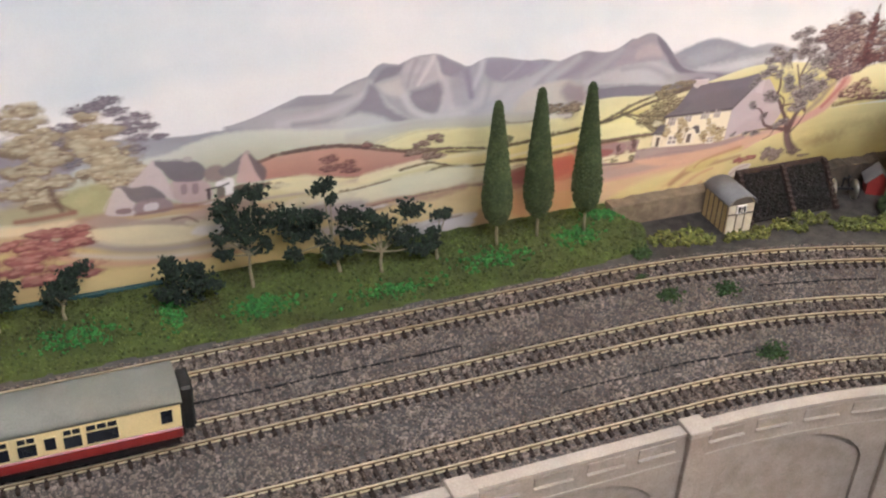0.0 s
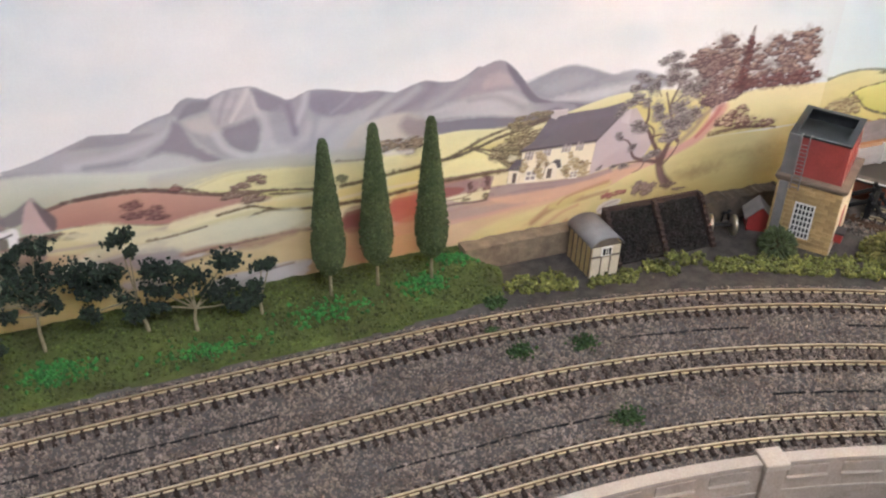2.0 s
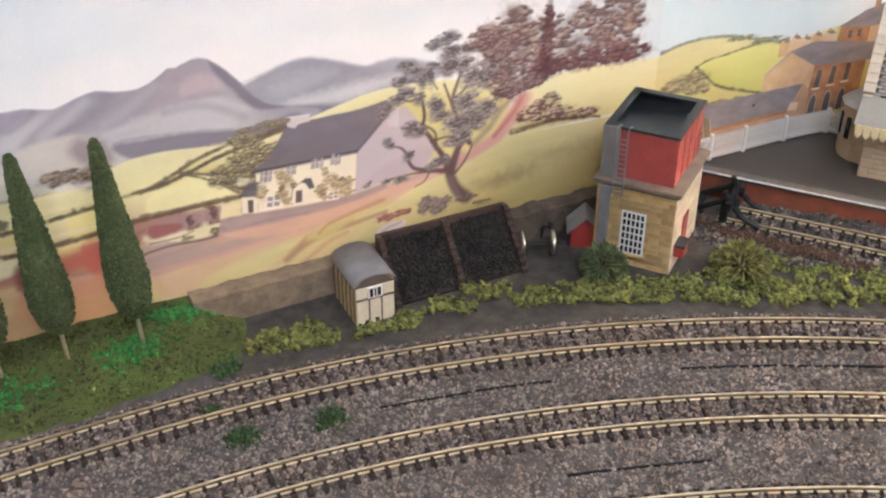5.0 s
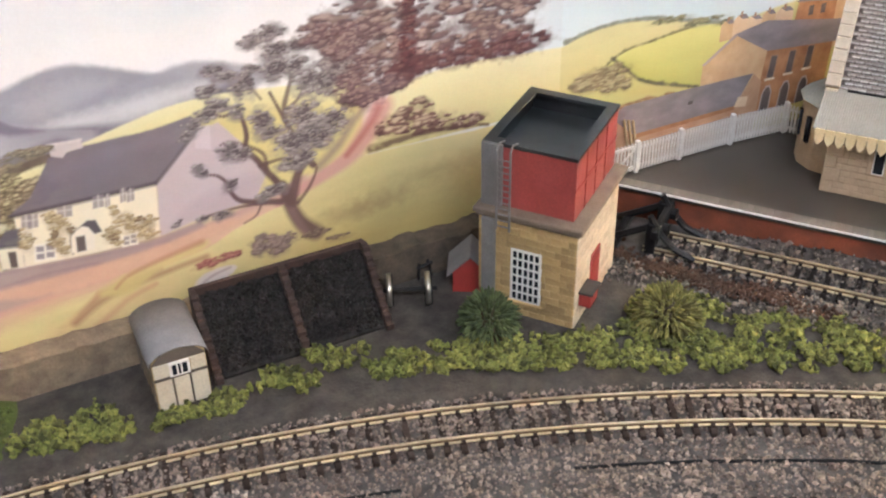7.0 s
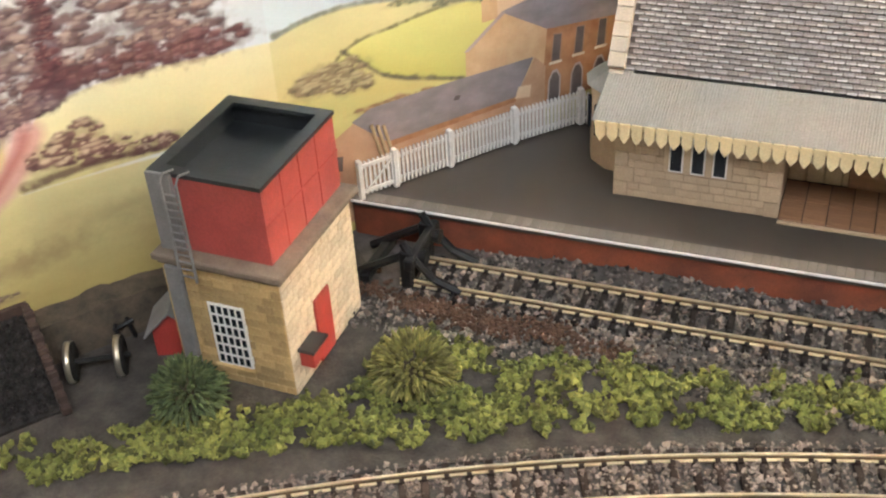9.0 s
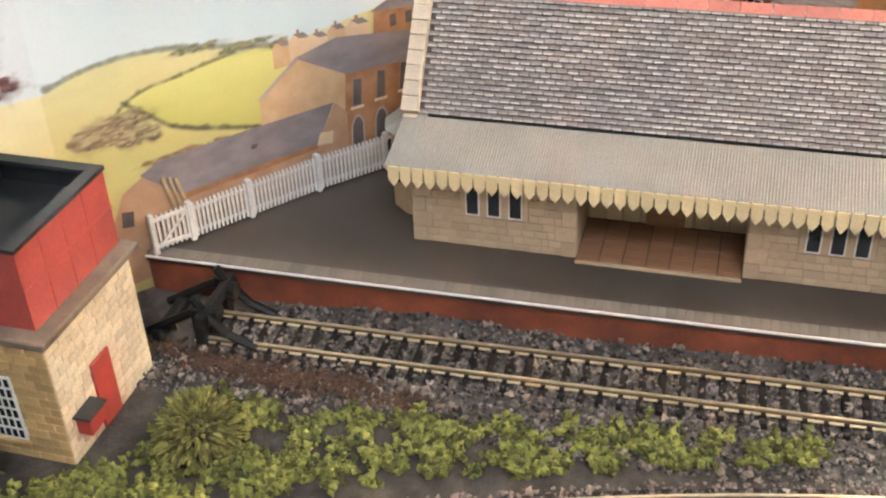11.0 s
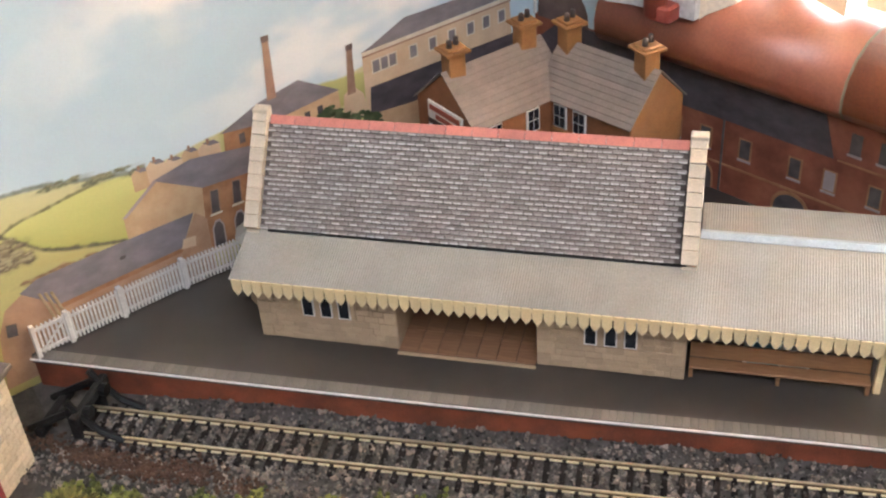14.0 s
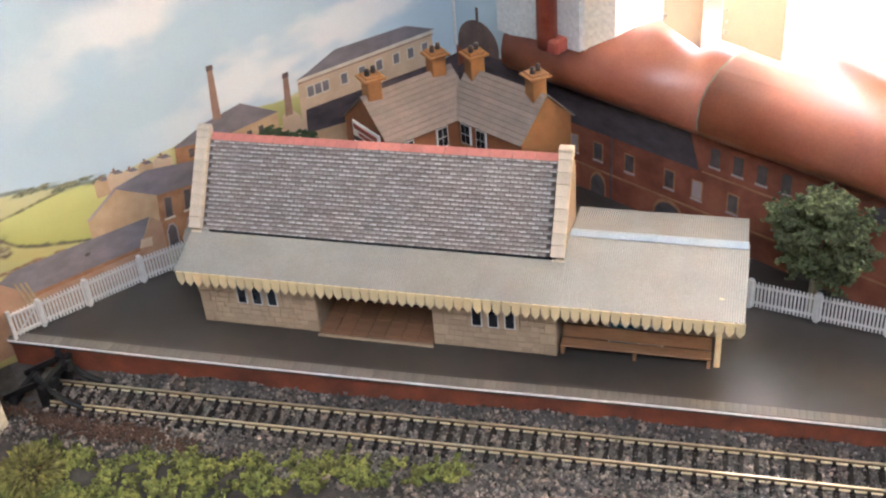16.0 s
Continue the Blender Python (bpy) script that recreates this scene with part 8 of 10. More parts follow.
can = part("canopy", corrugated(C0, C1, (0.0268, 0.0585), (0.0735, 0.0727)), M_CORR, stn, "grey corrugated canopy sheet")
part("rear_sheet", corrugated(S1 + 0.002, 0.4000, (0.0738, 0.0729), (0.1070, 0.0672)), M_CORR, can)
part("ridge_flashing", Shape().prism([(0.0705, 0.0722), (0.0737, 0.0736), (0.0765, 0.0728), (0.0765, 0.0722), (0.0737, 0.0730), (0.0705, 0.0716)], "x", S1 + 0.002, 0.4002), M_FLASH, can, "pale blue-grey ridge flashing")
part("wall_flashing", Shape().box(S0 + 0.003, S1 - 0.003, EAVE[0] - 0.0016, EAVE[0] - 0.0004, EAVE[1] - 0.0012, EAVE[1] + 0.0002), M_BLACK, can)
part("fascia", Shape().box(C0 + 0.001, C1 - 0.001, 0.0272, 0.0280, 0.0555, 0.0583), M_VALANCE, can)
vb = Shape().prism([(0.0003, 0.0), (0.0047, 0.0), (0.0047, -0.0056), (0.0040, -0.0070), (0.0025, -0.0090), (0.0010, -0.0070), (0.0003, -0.0056)], "y", -0.0005, 0.0003).mesh("valance_board")
vb.materials.append(M_VALANCE)
for k in range(60):
    piece("valance_board", vb, pose(C0 + 0.0012 + 0.00502 * k, 0.0267, 0.0583, rb.uniform(-2, 2), 0, 0), can)
for k in range(9):
    piece("valance_board", vb, ST.inverted() @ ST @ pose(C1 - 0.0006, 0.0275 + 0.00502 * k, 0.0588 + 0.0015 * k, 0, 0, 90), can)
for s, w in ((0.3890, 0.0408),):
    part("canopy_post", Shape().box(s - 0.0015, s + 0.0015, w - 0.0015, w + 0.0015, PLAT_Z, 0.0625, 0.0003), M_VALANCE, stn, "cream canopy post")
    part("post_bracket", Shape().prism([(w - 0.010, 0.0595), (w - 0.0015, 0.0505), (w - 0.0015, 0.0595)], "x", s - 0.0007, s + 0.0007), M_VALANCE, stn)
part("shelter_wall", Shape().box(S1, 0.398, 0.0640, 0.0660, PLAT_Z, 0.0685), M_MORTAR, stn, "shaded rear wall of the waiting shelter")
part("shelter_side", Shape().box(0.3965, 0.3985, 0.0640, 0.1060, PLAT_Z, 0.0670), M_MORTAR, stn)

notice = thing("notice_board", ST @ pose(0.3468, 0.0500, PLAT_Z), "blue and white station notice board standing behind the bench", "sign")
part("board", Shape().box(-0.0145, 0.0145, -0.0008, 0.0008, 0, 0.0158, 0.0003), M_WHITE, notice)
part("printed_area", Shape().box(-0.0130, 0.0010, -0.0012, -0.0007, 0.0020, 0.0146), M_BLUE, notice)
part("picture_area", Shape().box(0.0022, 0.0130, -0.0012, -0.0007, 0.0020, 0.0146), M_PRINT, notice)

bench = thing("bench", ST @ pose(0.3475, 0.0405, PLAT_Z), "long brown wooden platform bench under the canopy", "bench")
part("seat", Shape().box(-0.0385, 0.0385, -0.003, 0.004, 0.0052, 0.0064, 0.0003), M_BENCH, bench)
part("backrest", Shape().box(-0.0385, 0.0385, 0.0040, 0.0050, 0.0064, 0.0150, 0.0003), M_BENCH, bench)
for s in (-0.0375, 0.0, 0.0375):
    part("leg", Shape().box(s - 0.0009, s + 0.0009, -0.0026, 0.0046, 0.0, 0.0052), M_BENCH, bench)


# ---- picket fences ----
M_FENCE = surface("fence_white", (0.74, 0.71, 0.67), (0.64, 0.60, 0.56), 0.5, 250, 1500, 0.1)
pale = Shape().prism([(-0.00055, 0.0012), (0.00055, 0.0012), (0.00055, 0.0172), (0.0, 0.0180), (-0.00055, 0.0172)], "y", -0.0004, 0.0003).mesh("pale")
pale.materials.append(M_FENCE)


def fence(name, pts, label, tall=0.0178):
    f = thing(name, pose(0, 0, PLAT_Z), label, "fence", "white picket fences")
    for p in pts:
        part("post", Shape(pose(p[0], p[1], 0)).box(-0.0013, 0.0013, -0.0013, 0.0013, 0, 0.0192, 0.0004), M_FENCE, f)
    for p, q in zip(pts, pts[1:]):
        d = Vector((q[0] - p[0], q[1] - p[1]))
        a = math.degrees(math.atan2(d.y, d.x))
        for z in (0.0030, 0.0138):
            part("rail", Shape(pose(p[0], p[1], 0, 0, 0, a)).box(0.0015, d.length - 0.0015, 0.0002, 0.0010, z, z + 0.0013), M_FENCE, f)
        n = int(d.length / 0.0019)
        for k in range(n - 1):
            t = (k + 1) / n
            piece("pale", pale, pose(p[0] + d.x * t, p[1] + d.y * t, 0, 0, 0, a), f)
    return f


FY = -0.0032
fence("picket_fence", [(0.0905, FY), (0.1185, FY), (0.1530, FY), (0.1880, FY - 0.003), (0.196, -0.022), (0.207, -0.041)], "white picket fence along the platform in front of the backdrop")
fence("picket_fence", [(0.377, -0.224), (0.3925, -0.2600), (0.4080, -0.2920), (0.4240, -0.3245), (0.4400, -0.3570), (0.4560, -0.3900)], "white picket fence at the far platform end beside the tree")
gate = thing("gate", pose(0.0735, FY, PLAT_Z), "white wooden platform gate with a diagonal brace", "gate")
part("hinge_post", Shape().box(-0.0012, 0.0010, -0.0014, 0.0014, -0.001, 0.0190, 0.0003), M_FENCE, gate)
for z in (0.0025, 0.0150):
    part("gate_rail", Shape().box(0.0012, 0.0165, -0.0005, 0.0005, z, z + 0.0016), M_FENCE, gate)
part("latch_stile", Shape().box(0.0150, 0.0166, -0.0006, 0.0006, 0.0018, 0.0175), M_FENCE, gate)
part("brace", Shape().prism([(0.0012, 0.0034), (0.0028, 0.0034), (0.0160, 0.0148), (0.0146, 0.0148)], "y", -0.0009, -0.0003), M_FENCE, gate)
for k in range(6):
    piece("pale", pale, pose(0.0028 + 0.0022 * k, 0.0004, 0), gate)

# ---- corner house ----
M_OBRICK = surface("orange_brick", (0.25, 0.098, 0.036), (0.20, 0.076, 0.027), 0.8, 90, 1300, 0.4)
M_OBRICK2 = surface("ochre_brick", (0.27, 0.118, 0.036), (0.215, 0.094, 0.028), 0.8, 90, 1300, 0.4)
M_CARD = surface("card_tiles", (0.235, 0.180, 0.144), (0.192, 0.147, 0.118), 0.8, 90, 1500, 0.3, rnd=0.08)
# darker brick copy: the right gable's shade is put into its colour
M_GABLE_SHADE = surface("shaded_brown_brick", (0.205, 0.088, 0.028), (0.165, 0.069, 0.022), 0.8, 90, 1300, 0.4)
M_POT = surface("chimney_pot", (0.05, 0.035, 0.03), (0.08, 0.05, 0.04), 0.7, 200, 1500, 0.2)
house = thing("corner_house", pose(0, 0, PLAT_Z), "orange brick corner house with grey tiled roofs and four chimneys", "house")
HZ, HR = 0.0885 - PLAT_Z, 0.1105 - PLAT_Z


def wing(m, length, depth, places, brick):
    """A wing: x along its front, y into it."""
    w = part("wing_wall", Shape(m).prism([(0, 0), (depth, 0), (depth, HZ), (depth / 2, HR - 0.001), (0, HZ)], "x", 0, length), brick, house)
    for k in range(10):
        t0, t1 = k / 10, (k + 1.15) / 10
        for sgn in (0, 1):
            f = lambda t: ((depth / 2 + 0.002) * t - 0.002 if not sgn else depth + 0.002 - (depth / 2 + 0.002) * t)
            z0, z1 = HZ - 0.0015 + (HR - HZ + 0.0015) * t0, HZ - 0.0015 + (HR - HZ + 0.0015) * min(t1, 1)
            part("roof_course", Shape(m).prism([(f(t0), z0 + 0.0007), (f(min(t1, 1)), z1 + 0.0002), (f(min(t1, 1)), z1 - 0.0006), (f(t0), z0 + 0.0002)], "x", -0.0015, length + 0.0015), M_CARD, house)
    for x in places:
        z = HZ - 0.0155
        wd = part("window", Shape(m).box(x - 0.0042, x + 0.0042, -0.0009, 0.0005, z, z + 0.0135, 0.0002), M_WHITE, house, "white sash window")
        for a in (-0.0033, 0.0003):
            for b in (0.0009, 0.0071):
                part("pane", Shape(m).box(x + a, x + a + 0.0030, -0.0013, -0.0006, z + b, z + b + 0.0055), M_DARKGLASS, wd)
        part("sill", Shape(m).box(x - 0.0052, x + 0.0052, -0.0022, 0.0, z - 0.0022, z - 0.0002, 0.0003), M_OBRICK2, wd)
    part("gable_end", Shape(m).prism([(0.0004, 0), (depth - 0.0004, 0), (depth - 0.0004, HZ - 0.001), (depth / 2, HR - 0.0025), (0.0004, HZ - 0.001)], "x", length, length + 0.0004), M_GABLE_SHADE if depth < 0.046 else brick, house)
    return w


wing(pose(0.2885, -0.0775, 0, 0, 0, -2), 0.062, 0.049, (0.0125, 0.0370), M_OBRICK)
wing(pose(0.3365, -0.070, 0, 0, 0, -83), 0.060, 0.044, (0.0162, 0.0288), M_OBRICK)
for x, y in ((0.2965, -0.0530), (0.3425, -0.0546), (0.3585, -0.0715), (0.3648, -0.1195)):
    ch = part("chimney", Shape(pose(x, y, 0, 0, 0, -10)).box(-0.0046, 0.0046, -0.0046, 0.0046, HR - 0.012, HR + 0.0090, 0.0004), M_OBRICK2, house, "square brick chimney stack")
    part("chimney_cap", Shape(pose(x, y, 0, 0, 0, -10)).box(-0.0070, 0.0070, -0.0070, 0.0070, HR + 0.0090, HR + 0.0106, 0.0004), M_OBRICK2, ch)
    part("chimney_crown", Shape(pose(x, y, 0, 0, 0, -10)).box(-0.0054, 0.0054, -0.0054, 0.0054, HR + 0.0106, HR + 0.0120, 0.0006), M_OBRICK2, ch)
    for k in (-1, 1):
        part("chimney_pot", Shape().rod((x + 0.0026 * k, y + 0.0006 * k, HR + 0.0118), (x + 0.0026 * k, y + 0.0006 * k, HR + 0.0158), 0.0016, 0.0013, 10), M_POT, ch, "dark clay pot", True)
GM = pose(0.2885, -0.0775, 0, 0, 0, -2)
sg = part("shop_sign", Shape(GM).box(-0.0012, 0.0, 0.0090, 0.0385, HZ - 0.0170, HZ + 0.0020, 0.0002), M_WHITE, house, "painted white and dark shop sign on the gable")
for a, b, z0, z1 in ((0.0110, 0.0365, HZ - 0.0026, HZ + 0.0004), (0.0160, 0.0315, HZ - 0.0066, HZ - 0.0040)):
    part("sign_bar", Shape(GM).box(-0.0016, -0.0010, a, b, z0, z1), M_REDPAINT, sg)
part("dark_band", Shape(GM).box(-0.0015, -0.0010, 0.0092, 0.0383, HZ - 0.0110, HZ - 0.0078), M_POT, sg)
part("shop_window", Shape(GM).box(-0.0010, 0.0, 0.0120, 0.0360, HZ - 0.0300, HZ - 0.0180, 0.0002), M_DARKGLASS, house)

# ---- grass bank and the yard's earth ----
def height_field(x0, x1, y0, y1, step, fn):
    sh = Shape()
    xs, ys = np.arange(x0, x1 + step / 2, step), np.arange(y0, y1 + step / 2, step)
    sh.v = [(x, y, fn(x, y)) for x in xs for y in ys]
    k = len(ys)
    sh.f = [(i * k + j, (i + 1) * k + j, (i + 1) * k + j + 1, i * k + j + 1) for i in range(len(xs) - 1) for j in range(k - 1)]
    return sh


def bank(x, y):
    edge = -0.0572 + 0.003 * noise.noise((x * 40, 0, 3)) + max(0.0, x + 0.33) * 0.12
    t = max(0.0, min(1.0, (y - edge) / 0.038))
    end = max(0.0, min(1.0, (-0.232 - x) / 0.03))
    h = 0.0015 + 0.0135 * t * t * (3 - 2 * t) + 0.0022 * noise.noise((x * 55, y * 55, 1)) + 0.0010 * noise.noise((x * 190, y * 190, 5))
    return (max(h, 0.0003) if y > edge else -0.001) * end - 0.0012 * (1 - end)


fixture("grass_bank", height_field(-0.95, -0.225, -0.0635, 0.002, 0.0022, bank), M_GRASS, "dark green turf bank along the backdrop", "grass", True)
M_TUFT = surface("grass_tufts", (0.048, 0.056, 0.010), (0.080, 0.105, 0.018), 0.9, 45, 900, 0.3, rnd=0.5, island=True)
M_BRIGHT = surface("bright_green_flock", (0.025, 0.125, 0.02), (0.04, 0.165, 0.03), 0.9, 80, 900, 0.3, rnd=0.4, island=True)
M_LEAF = surface("olive_clump_foliage", (0.085, 0.094, 0.019), (0.172, 0.172, 0.040), 0.9, 80, 900, 0.3, rnd=0.68, island=True)
M_DKLEAF = surface("dark_tree_foliage", (0.009, 0.017, 0.010), (0.020, 0.034, 0.016), 0.85, 120, 900, 0.3, rnd=0.5, island=True)
M_POPLAR = surface("poplar_foliage", (0.046, 0.064, 0.020), (0.078, 0.098, 0.034), 0.9, 90, 900, 0.3, rnd=0.35, island=True)
M_WEED = surface("weed_foliage", (0.025, 0.055, 0.015), (0.05, 0.09, 0.02), 0.9, 120, 900, 0.3, rnd=0.4, island=True)
M_BARK = surface("pale_bark", (0.30, 0.25, 0.16), (0.22, 0.18, 0.11), 0.85, 300, 1800, 0.4)
M_BASE = surface("tree_base", (0.46, 0.42, 0.33), (0.36, 0.33, 0.25), 0.8, 300, 1800, 0.2)
M_FIR = surface("fir_needles", (0.042, 0.060, 0.020), (0.085, 0.105, 0.036), 0.85, 120, 900, 0.3, rnd=0.4, island=True)
M_PROP = surface("pale_timber", (0.42, 0.32, 0.19), (0.34, 0.25, 0.14), 0.8, 200, 1500, 0.3)
M_FIRD = surface("dense_tree_foliage", (0.062, 0.070, 0.027), (0.125, 0.136, 0.055), 0.85, 120, 900, 0.3, rnd=0.5, island=True)
M_FIR2 = surface("yellow_fir_needles", (0.080, 0.078, 0.018), (0.21, 0.188, 0.050), 0.85, 120, 900, 0.3, rnd=0.4, island=True)

n = 9800
gx, gy = rg.uniform(-0.93, -0.238, n), rg.uniform(-0.0605, 0.0, n)
gz = [bank(x, y) for x, y in zip(gx, gy)]
ok = [i for i in range(n) if gz[i] > 0.001]
tufts = fixture("grass_tufts", Shape().flakes([(gx[i], gy[i], gz[i] + 0.0002) for i in ok], 0.0013, 3), M_TUFT, "rough dark green grass tufts", "grass")
tufts["kind"] = "stuff"
patches = []
for cx, cy, rx, ry, k in ((-0.300, -0.028, 0.016, 0.008, 70), (-0.375, -0.036, 0.03, 0.008, 60), (-0.54, -0.040, 0.022, 0.007, 90), (-0.60, -0.030, 0.008, 0.014, 60), (-0.66, -0.036, 0.03, 0.008, 70), (-0.27, -0.012, 0.018, 0.006, 80), (-0.45, -0.044, 0.03, 0.006, 60)):
    for _ in range(int(2.6 * k)):
        x, y = rg.normal(cx, rx * 0.5), min(rg.normal(cy, ry * 0.5), 0.0)
        if bank(x, y) > 0.001:
            patches.append((x, y, bank(x, y) + 0.0005))
fl = fixture("green_flock", Shape().flakes(patches, 0.0018, 9), M_BRIGHT, "bright green flock patches on the turf", "grass")
fl["kind"] = "stuff"


def yard(x, y):
    return 0.0004 + 0.0007 * noise.noise((x * 120, y * 120, 2))


def shore(s):
    x, y, _ = along(R_FAR + 0.0155, s)
    return x, y


ypts = [shore(s) for s in np.arange(0.06, 0.66, 0.02)] + [tuple((ST @ Vector((s, -0.050, 0)))[:2]) for s in (0.30, 0.16, 0.06)] + [(0.062, -0.030), (0.066, 0.002), (-0.262, 0.002)]
fixture("yard_ground", Shape().prism(ypts, "z", -0.001, 0.0006), M_BOARD, "dark oily earth of the goods yard", "ground")
M_RUST = surface("rusty_stain", (0.055, 0.028, 0.016), (0.095, 0.05, 0.03), 0.9, 100, 900, 0.5)
rr = random.Random(9)
grit_pts = []
for s0, w0, n0 in ((0.050, -0.040, 200), (0.072, -0.043, 260), (0.098, -0.041, 180), (0.02, -0.036, 120), (0.125, -0.046, 70)):
    for _ in range(n0):
        p = ST @ Vector((s0 + rr.gauss(0, 0.009), w0 + rr.gauss(0, 0.0035), 0))
        grit_pts.append((p.x, p.y, rr.uniform(0.0012, 0.0030)))
tagged(part("earth_stain", Shape().flakes(grit_pts, 0.0013, 77, 0.5), M_RUST), "dark rust-brown grit spread on the ballast", "ground", kind="stuff")

M_RUBBLE = surface("rubble_wall", (0.155, 0.112, 0.075), (0.25, 0.19, 0.125), 0.9, 130, 900, 0.9)
wx = np.arange(-0.262, -0.069, 0.003)
wtop = [(x, 0.0188 + 0.0022 * noise.noise((x * 70, 2, 1)) + 0.0008 * noise.noise((x * 300, 2, 7))) for x in wx]
wl_ = Shape().prism([(wx[0], -0.0005)] + wtop + [(wx[-1], -0.0005)], "y", -0.0125, 0.0)
fixture("yard_wall", wl_, M_RUBBLE, "low brown rubble wall at the foot of the backdrop", "wall")
# darker rubble: the shade by the wheelset and tower is put into the colour
M_RUBBLE_SHADE = surface("shaded_rubble", (0.050, 0.037, 0.026), (0.105, 0.078, 0.052), 0.9, 130, 900, 0.9)
wx = np.arange(-0.0718, 0.0141, 0.003)
wtop = [(x, 0.0194 + 0.0026 * noise.noise((x * 80, 5, 1)) + 0.0010 * noise.noise((x * 300, 5, 7))) for x in wx]
fixture("yard_wall", Shape().prism([(wx[0], -0.0005)] + wtop + [(wx[-1], -0.0005)], "y", -0.0125, 0.0), M_RUBBLE_SHADE, "dark brown rubble wall behind the yard, shade put into its colour", "wall")
fixture("teal_strip", Shape().box(-0.95, -0.60, -0.0035, 0.0, 0.0, 0.0175, 0.0004), surface("teal_card", (0.010, 0.055, 0.060), (0.016, 0.075, 0.08), 0.6, 60, 900, 0.1), "dark teal card strip below the backdrop", "trim")


# ---- trees ----
def poplar(x, y, z, h, seed):
    t = thing("poplar_tree", pose(x, y, z, 0, -3.2, 0), "tall narrow dark green model poplar on a pale trunk", "tree", "row of three poplars")
    part("trunk", Shape().rod((0, 0, -0.002), (0, 0, 0.028), 0.0013, 0.0010, 8), M_BARK, t, "", True)
    r = np.random.default_rng(seed)
    zz = r.uniform(0, 1, 4200) ** 0.9
    prof = np.interp(zz, [0, 0.03, 0.08, 0.16, 0.25, 0.5, 0.75, 0.97, 1], [0.18, 0.50, 0.80, 0.97, 1.0, 0.76, 0.48, 0.25, 0.12])
    a = r.uniform(0, 6.283, 4200)
    rr = 0.0112 * prof * (1 - 0.12 * r.random(4200))
    crown = Shape().flakes(np.stack([rr * np.cos(a), rr * np.sin(a), 0.0225 + (h - 0.0225) * zz], 1), 0.00085, seed)
    for k in range(12):
        z0, z1 = 0.0225 + (h - 0.0225) * k / 12, 0.0225 + (h - 0.0225) * (k + 1) / 12
        q = np.interp([k / 12, (k + 1) / 12], [0, 0.03, 0.08, 0.16, 0.25, 0.5, 0.75, 0.97, 1], [0.18, 0.50, 0.80, 0.97, 1.0, 0.76, 0.48, 0.25, 0.12])
        crown.rod((0, 0, z0), (0, 0, z1), 0.0102 * q[0], 0.0102 * q[1], 12)
    part("crown", crown, M_POPLAR, t)
    part("root_base", Shape().flakes([(0.0008 * k - 0.002, -0.001, 0.0002) for k in range(6)], 0.0016, seed), M_BASE, t)
    return t


for k, (x, y, z, top_z) in enumerate(((-0.3645, -0.0255, 0.0085, 0.1285), (-0.3315, -0.0245, 0.0085, 0.1335), (-0.2935, -0.0265, 0.0075, 0.1335))):
    poplar(x, y, z, top_z - z, 60 + k)


def small_tree(x, y, z, clumps, seed):
    """Clumps are places from the foot of the tree with their half width and half height."""
    t = thing("small_tree", pose(x, y, z), "small bushy model tree with dark clumps on bare pale branches", "tree", "small trees on the bank")
    r = random.Random(seed)
    top = max(c[1] for c in clumps)
    lean = sum(c[0] for c in clumps) / len(clumps)
    fork = Vector((0.25 * lean, 0, 0.36 * top))
    bend = Vector((0.10 * lean - 0.0012, 0, 0.20 * top))
    tr = Shape().rod((0, 0, -0.002), bend, 0.0014, 0.0011, 7).rod(bend, fork, 0.0011, 0.0009, 7)
    pts = []
    for cx, cz, rx, rz in clumps:
        e = Vector((cx, r.uniform(-0.005, 0.004), cz))
        knee = fork.lerp(e, r.uniform(0.4, 0.6)) + Vector((0, 0, r.uniform(-0.002, 0.001)))
        tr.rod(fork, knee, 0.0007, 0.0005, 5).rod(knee, e, 0.0005, 0.0003, 5)
        for _ in range(6):             # ragged tufts make up each clump
            o = Vector((r.uniform(-0.85, 0.85) * rx, r.uniform(-0.6, 0.6) * rx, r.uniform(-0.75, 0.75) * rz))
            q = r.uniform(0.38, 0.72)
            for _ in range(int(16 + 8e5 * rx * rz)):
                v = Vector((r.gauss(0, 0.6), r.gauss(0, 0.6), r.gauss(0, 0.6)))
                pts.append((e.x + o.x + 1.1 * q * rx * v.x, e.y + o.y + q * rx * v.y, e.z + o.z + 1.15 * q * rz * v.z))
    part("trunk", tr, M_BARK, t, "pale bare trunk and branches")
    part("crown", Shape().flakes(pts, 0.0015, seed), M_DKLEAF, t, "dark green clumped foliage")
    return t


def rooted(x, y, clumps, seed):
    return small_tree(x, y, bank(x, y) - 0.0005, clumps, seed)


rooted(-0.5933, -0.026, [(-0.0039, 0.0307, 0.0068, 0.0068), (0.0105, 0.0306, 0.0044, 0.0031), (0.0059, 0.0200, 0.0110, 0.0063), (-0.0049, 0.0120, 0.0088, 0.0050), (0.0218, 0.0161, 0.0045, 0.0026), (0.0072, 0.0057, 0.0083, 0.0026)], 81)
rooted(-0.5433, -0.024, [(0.0010, 0.0734, 0.0071, 0.0038), (-0.0099, 0.0717, 0.0044, 0.0025), (-0.0160, 0.0610, 0.0070, 0.0051), (-0.0202, 0.0666, 0.0025, 0.0016), (0.0016, 0.0565, 0.0059, 0.0046), (-0.0073, 0.0510, 0.0090, 0.0058),
                         (-0.0035, 0.0399, 0.0065, 0.0039), (-0.0179, 0.0443, 0.0058, 0.0032), (0.0070, 0.0363, 0.0040, 0.0040), (0.0044, 0.0276, 0.0027, 0.0027), (-0.0178, 0.0306, 0.0049, 0.0032)], 82)
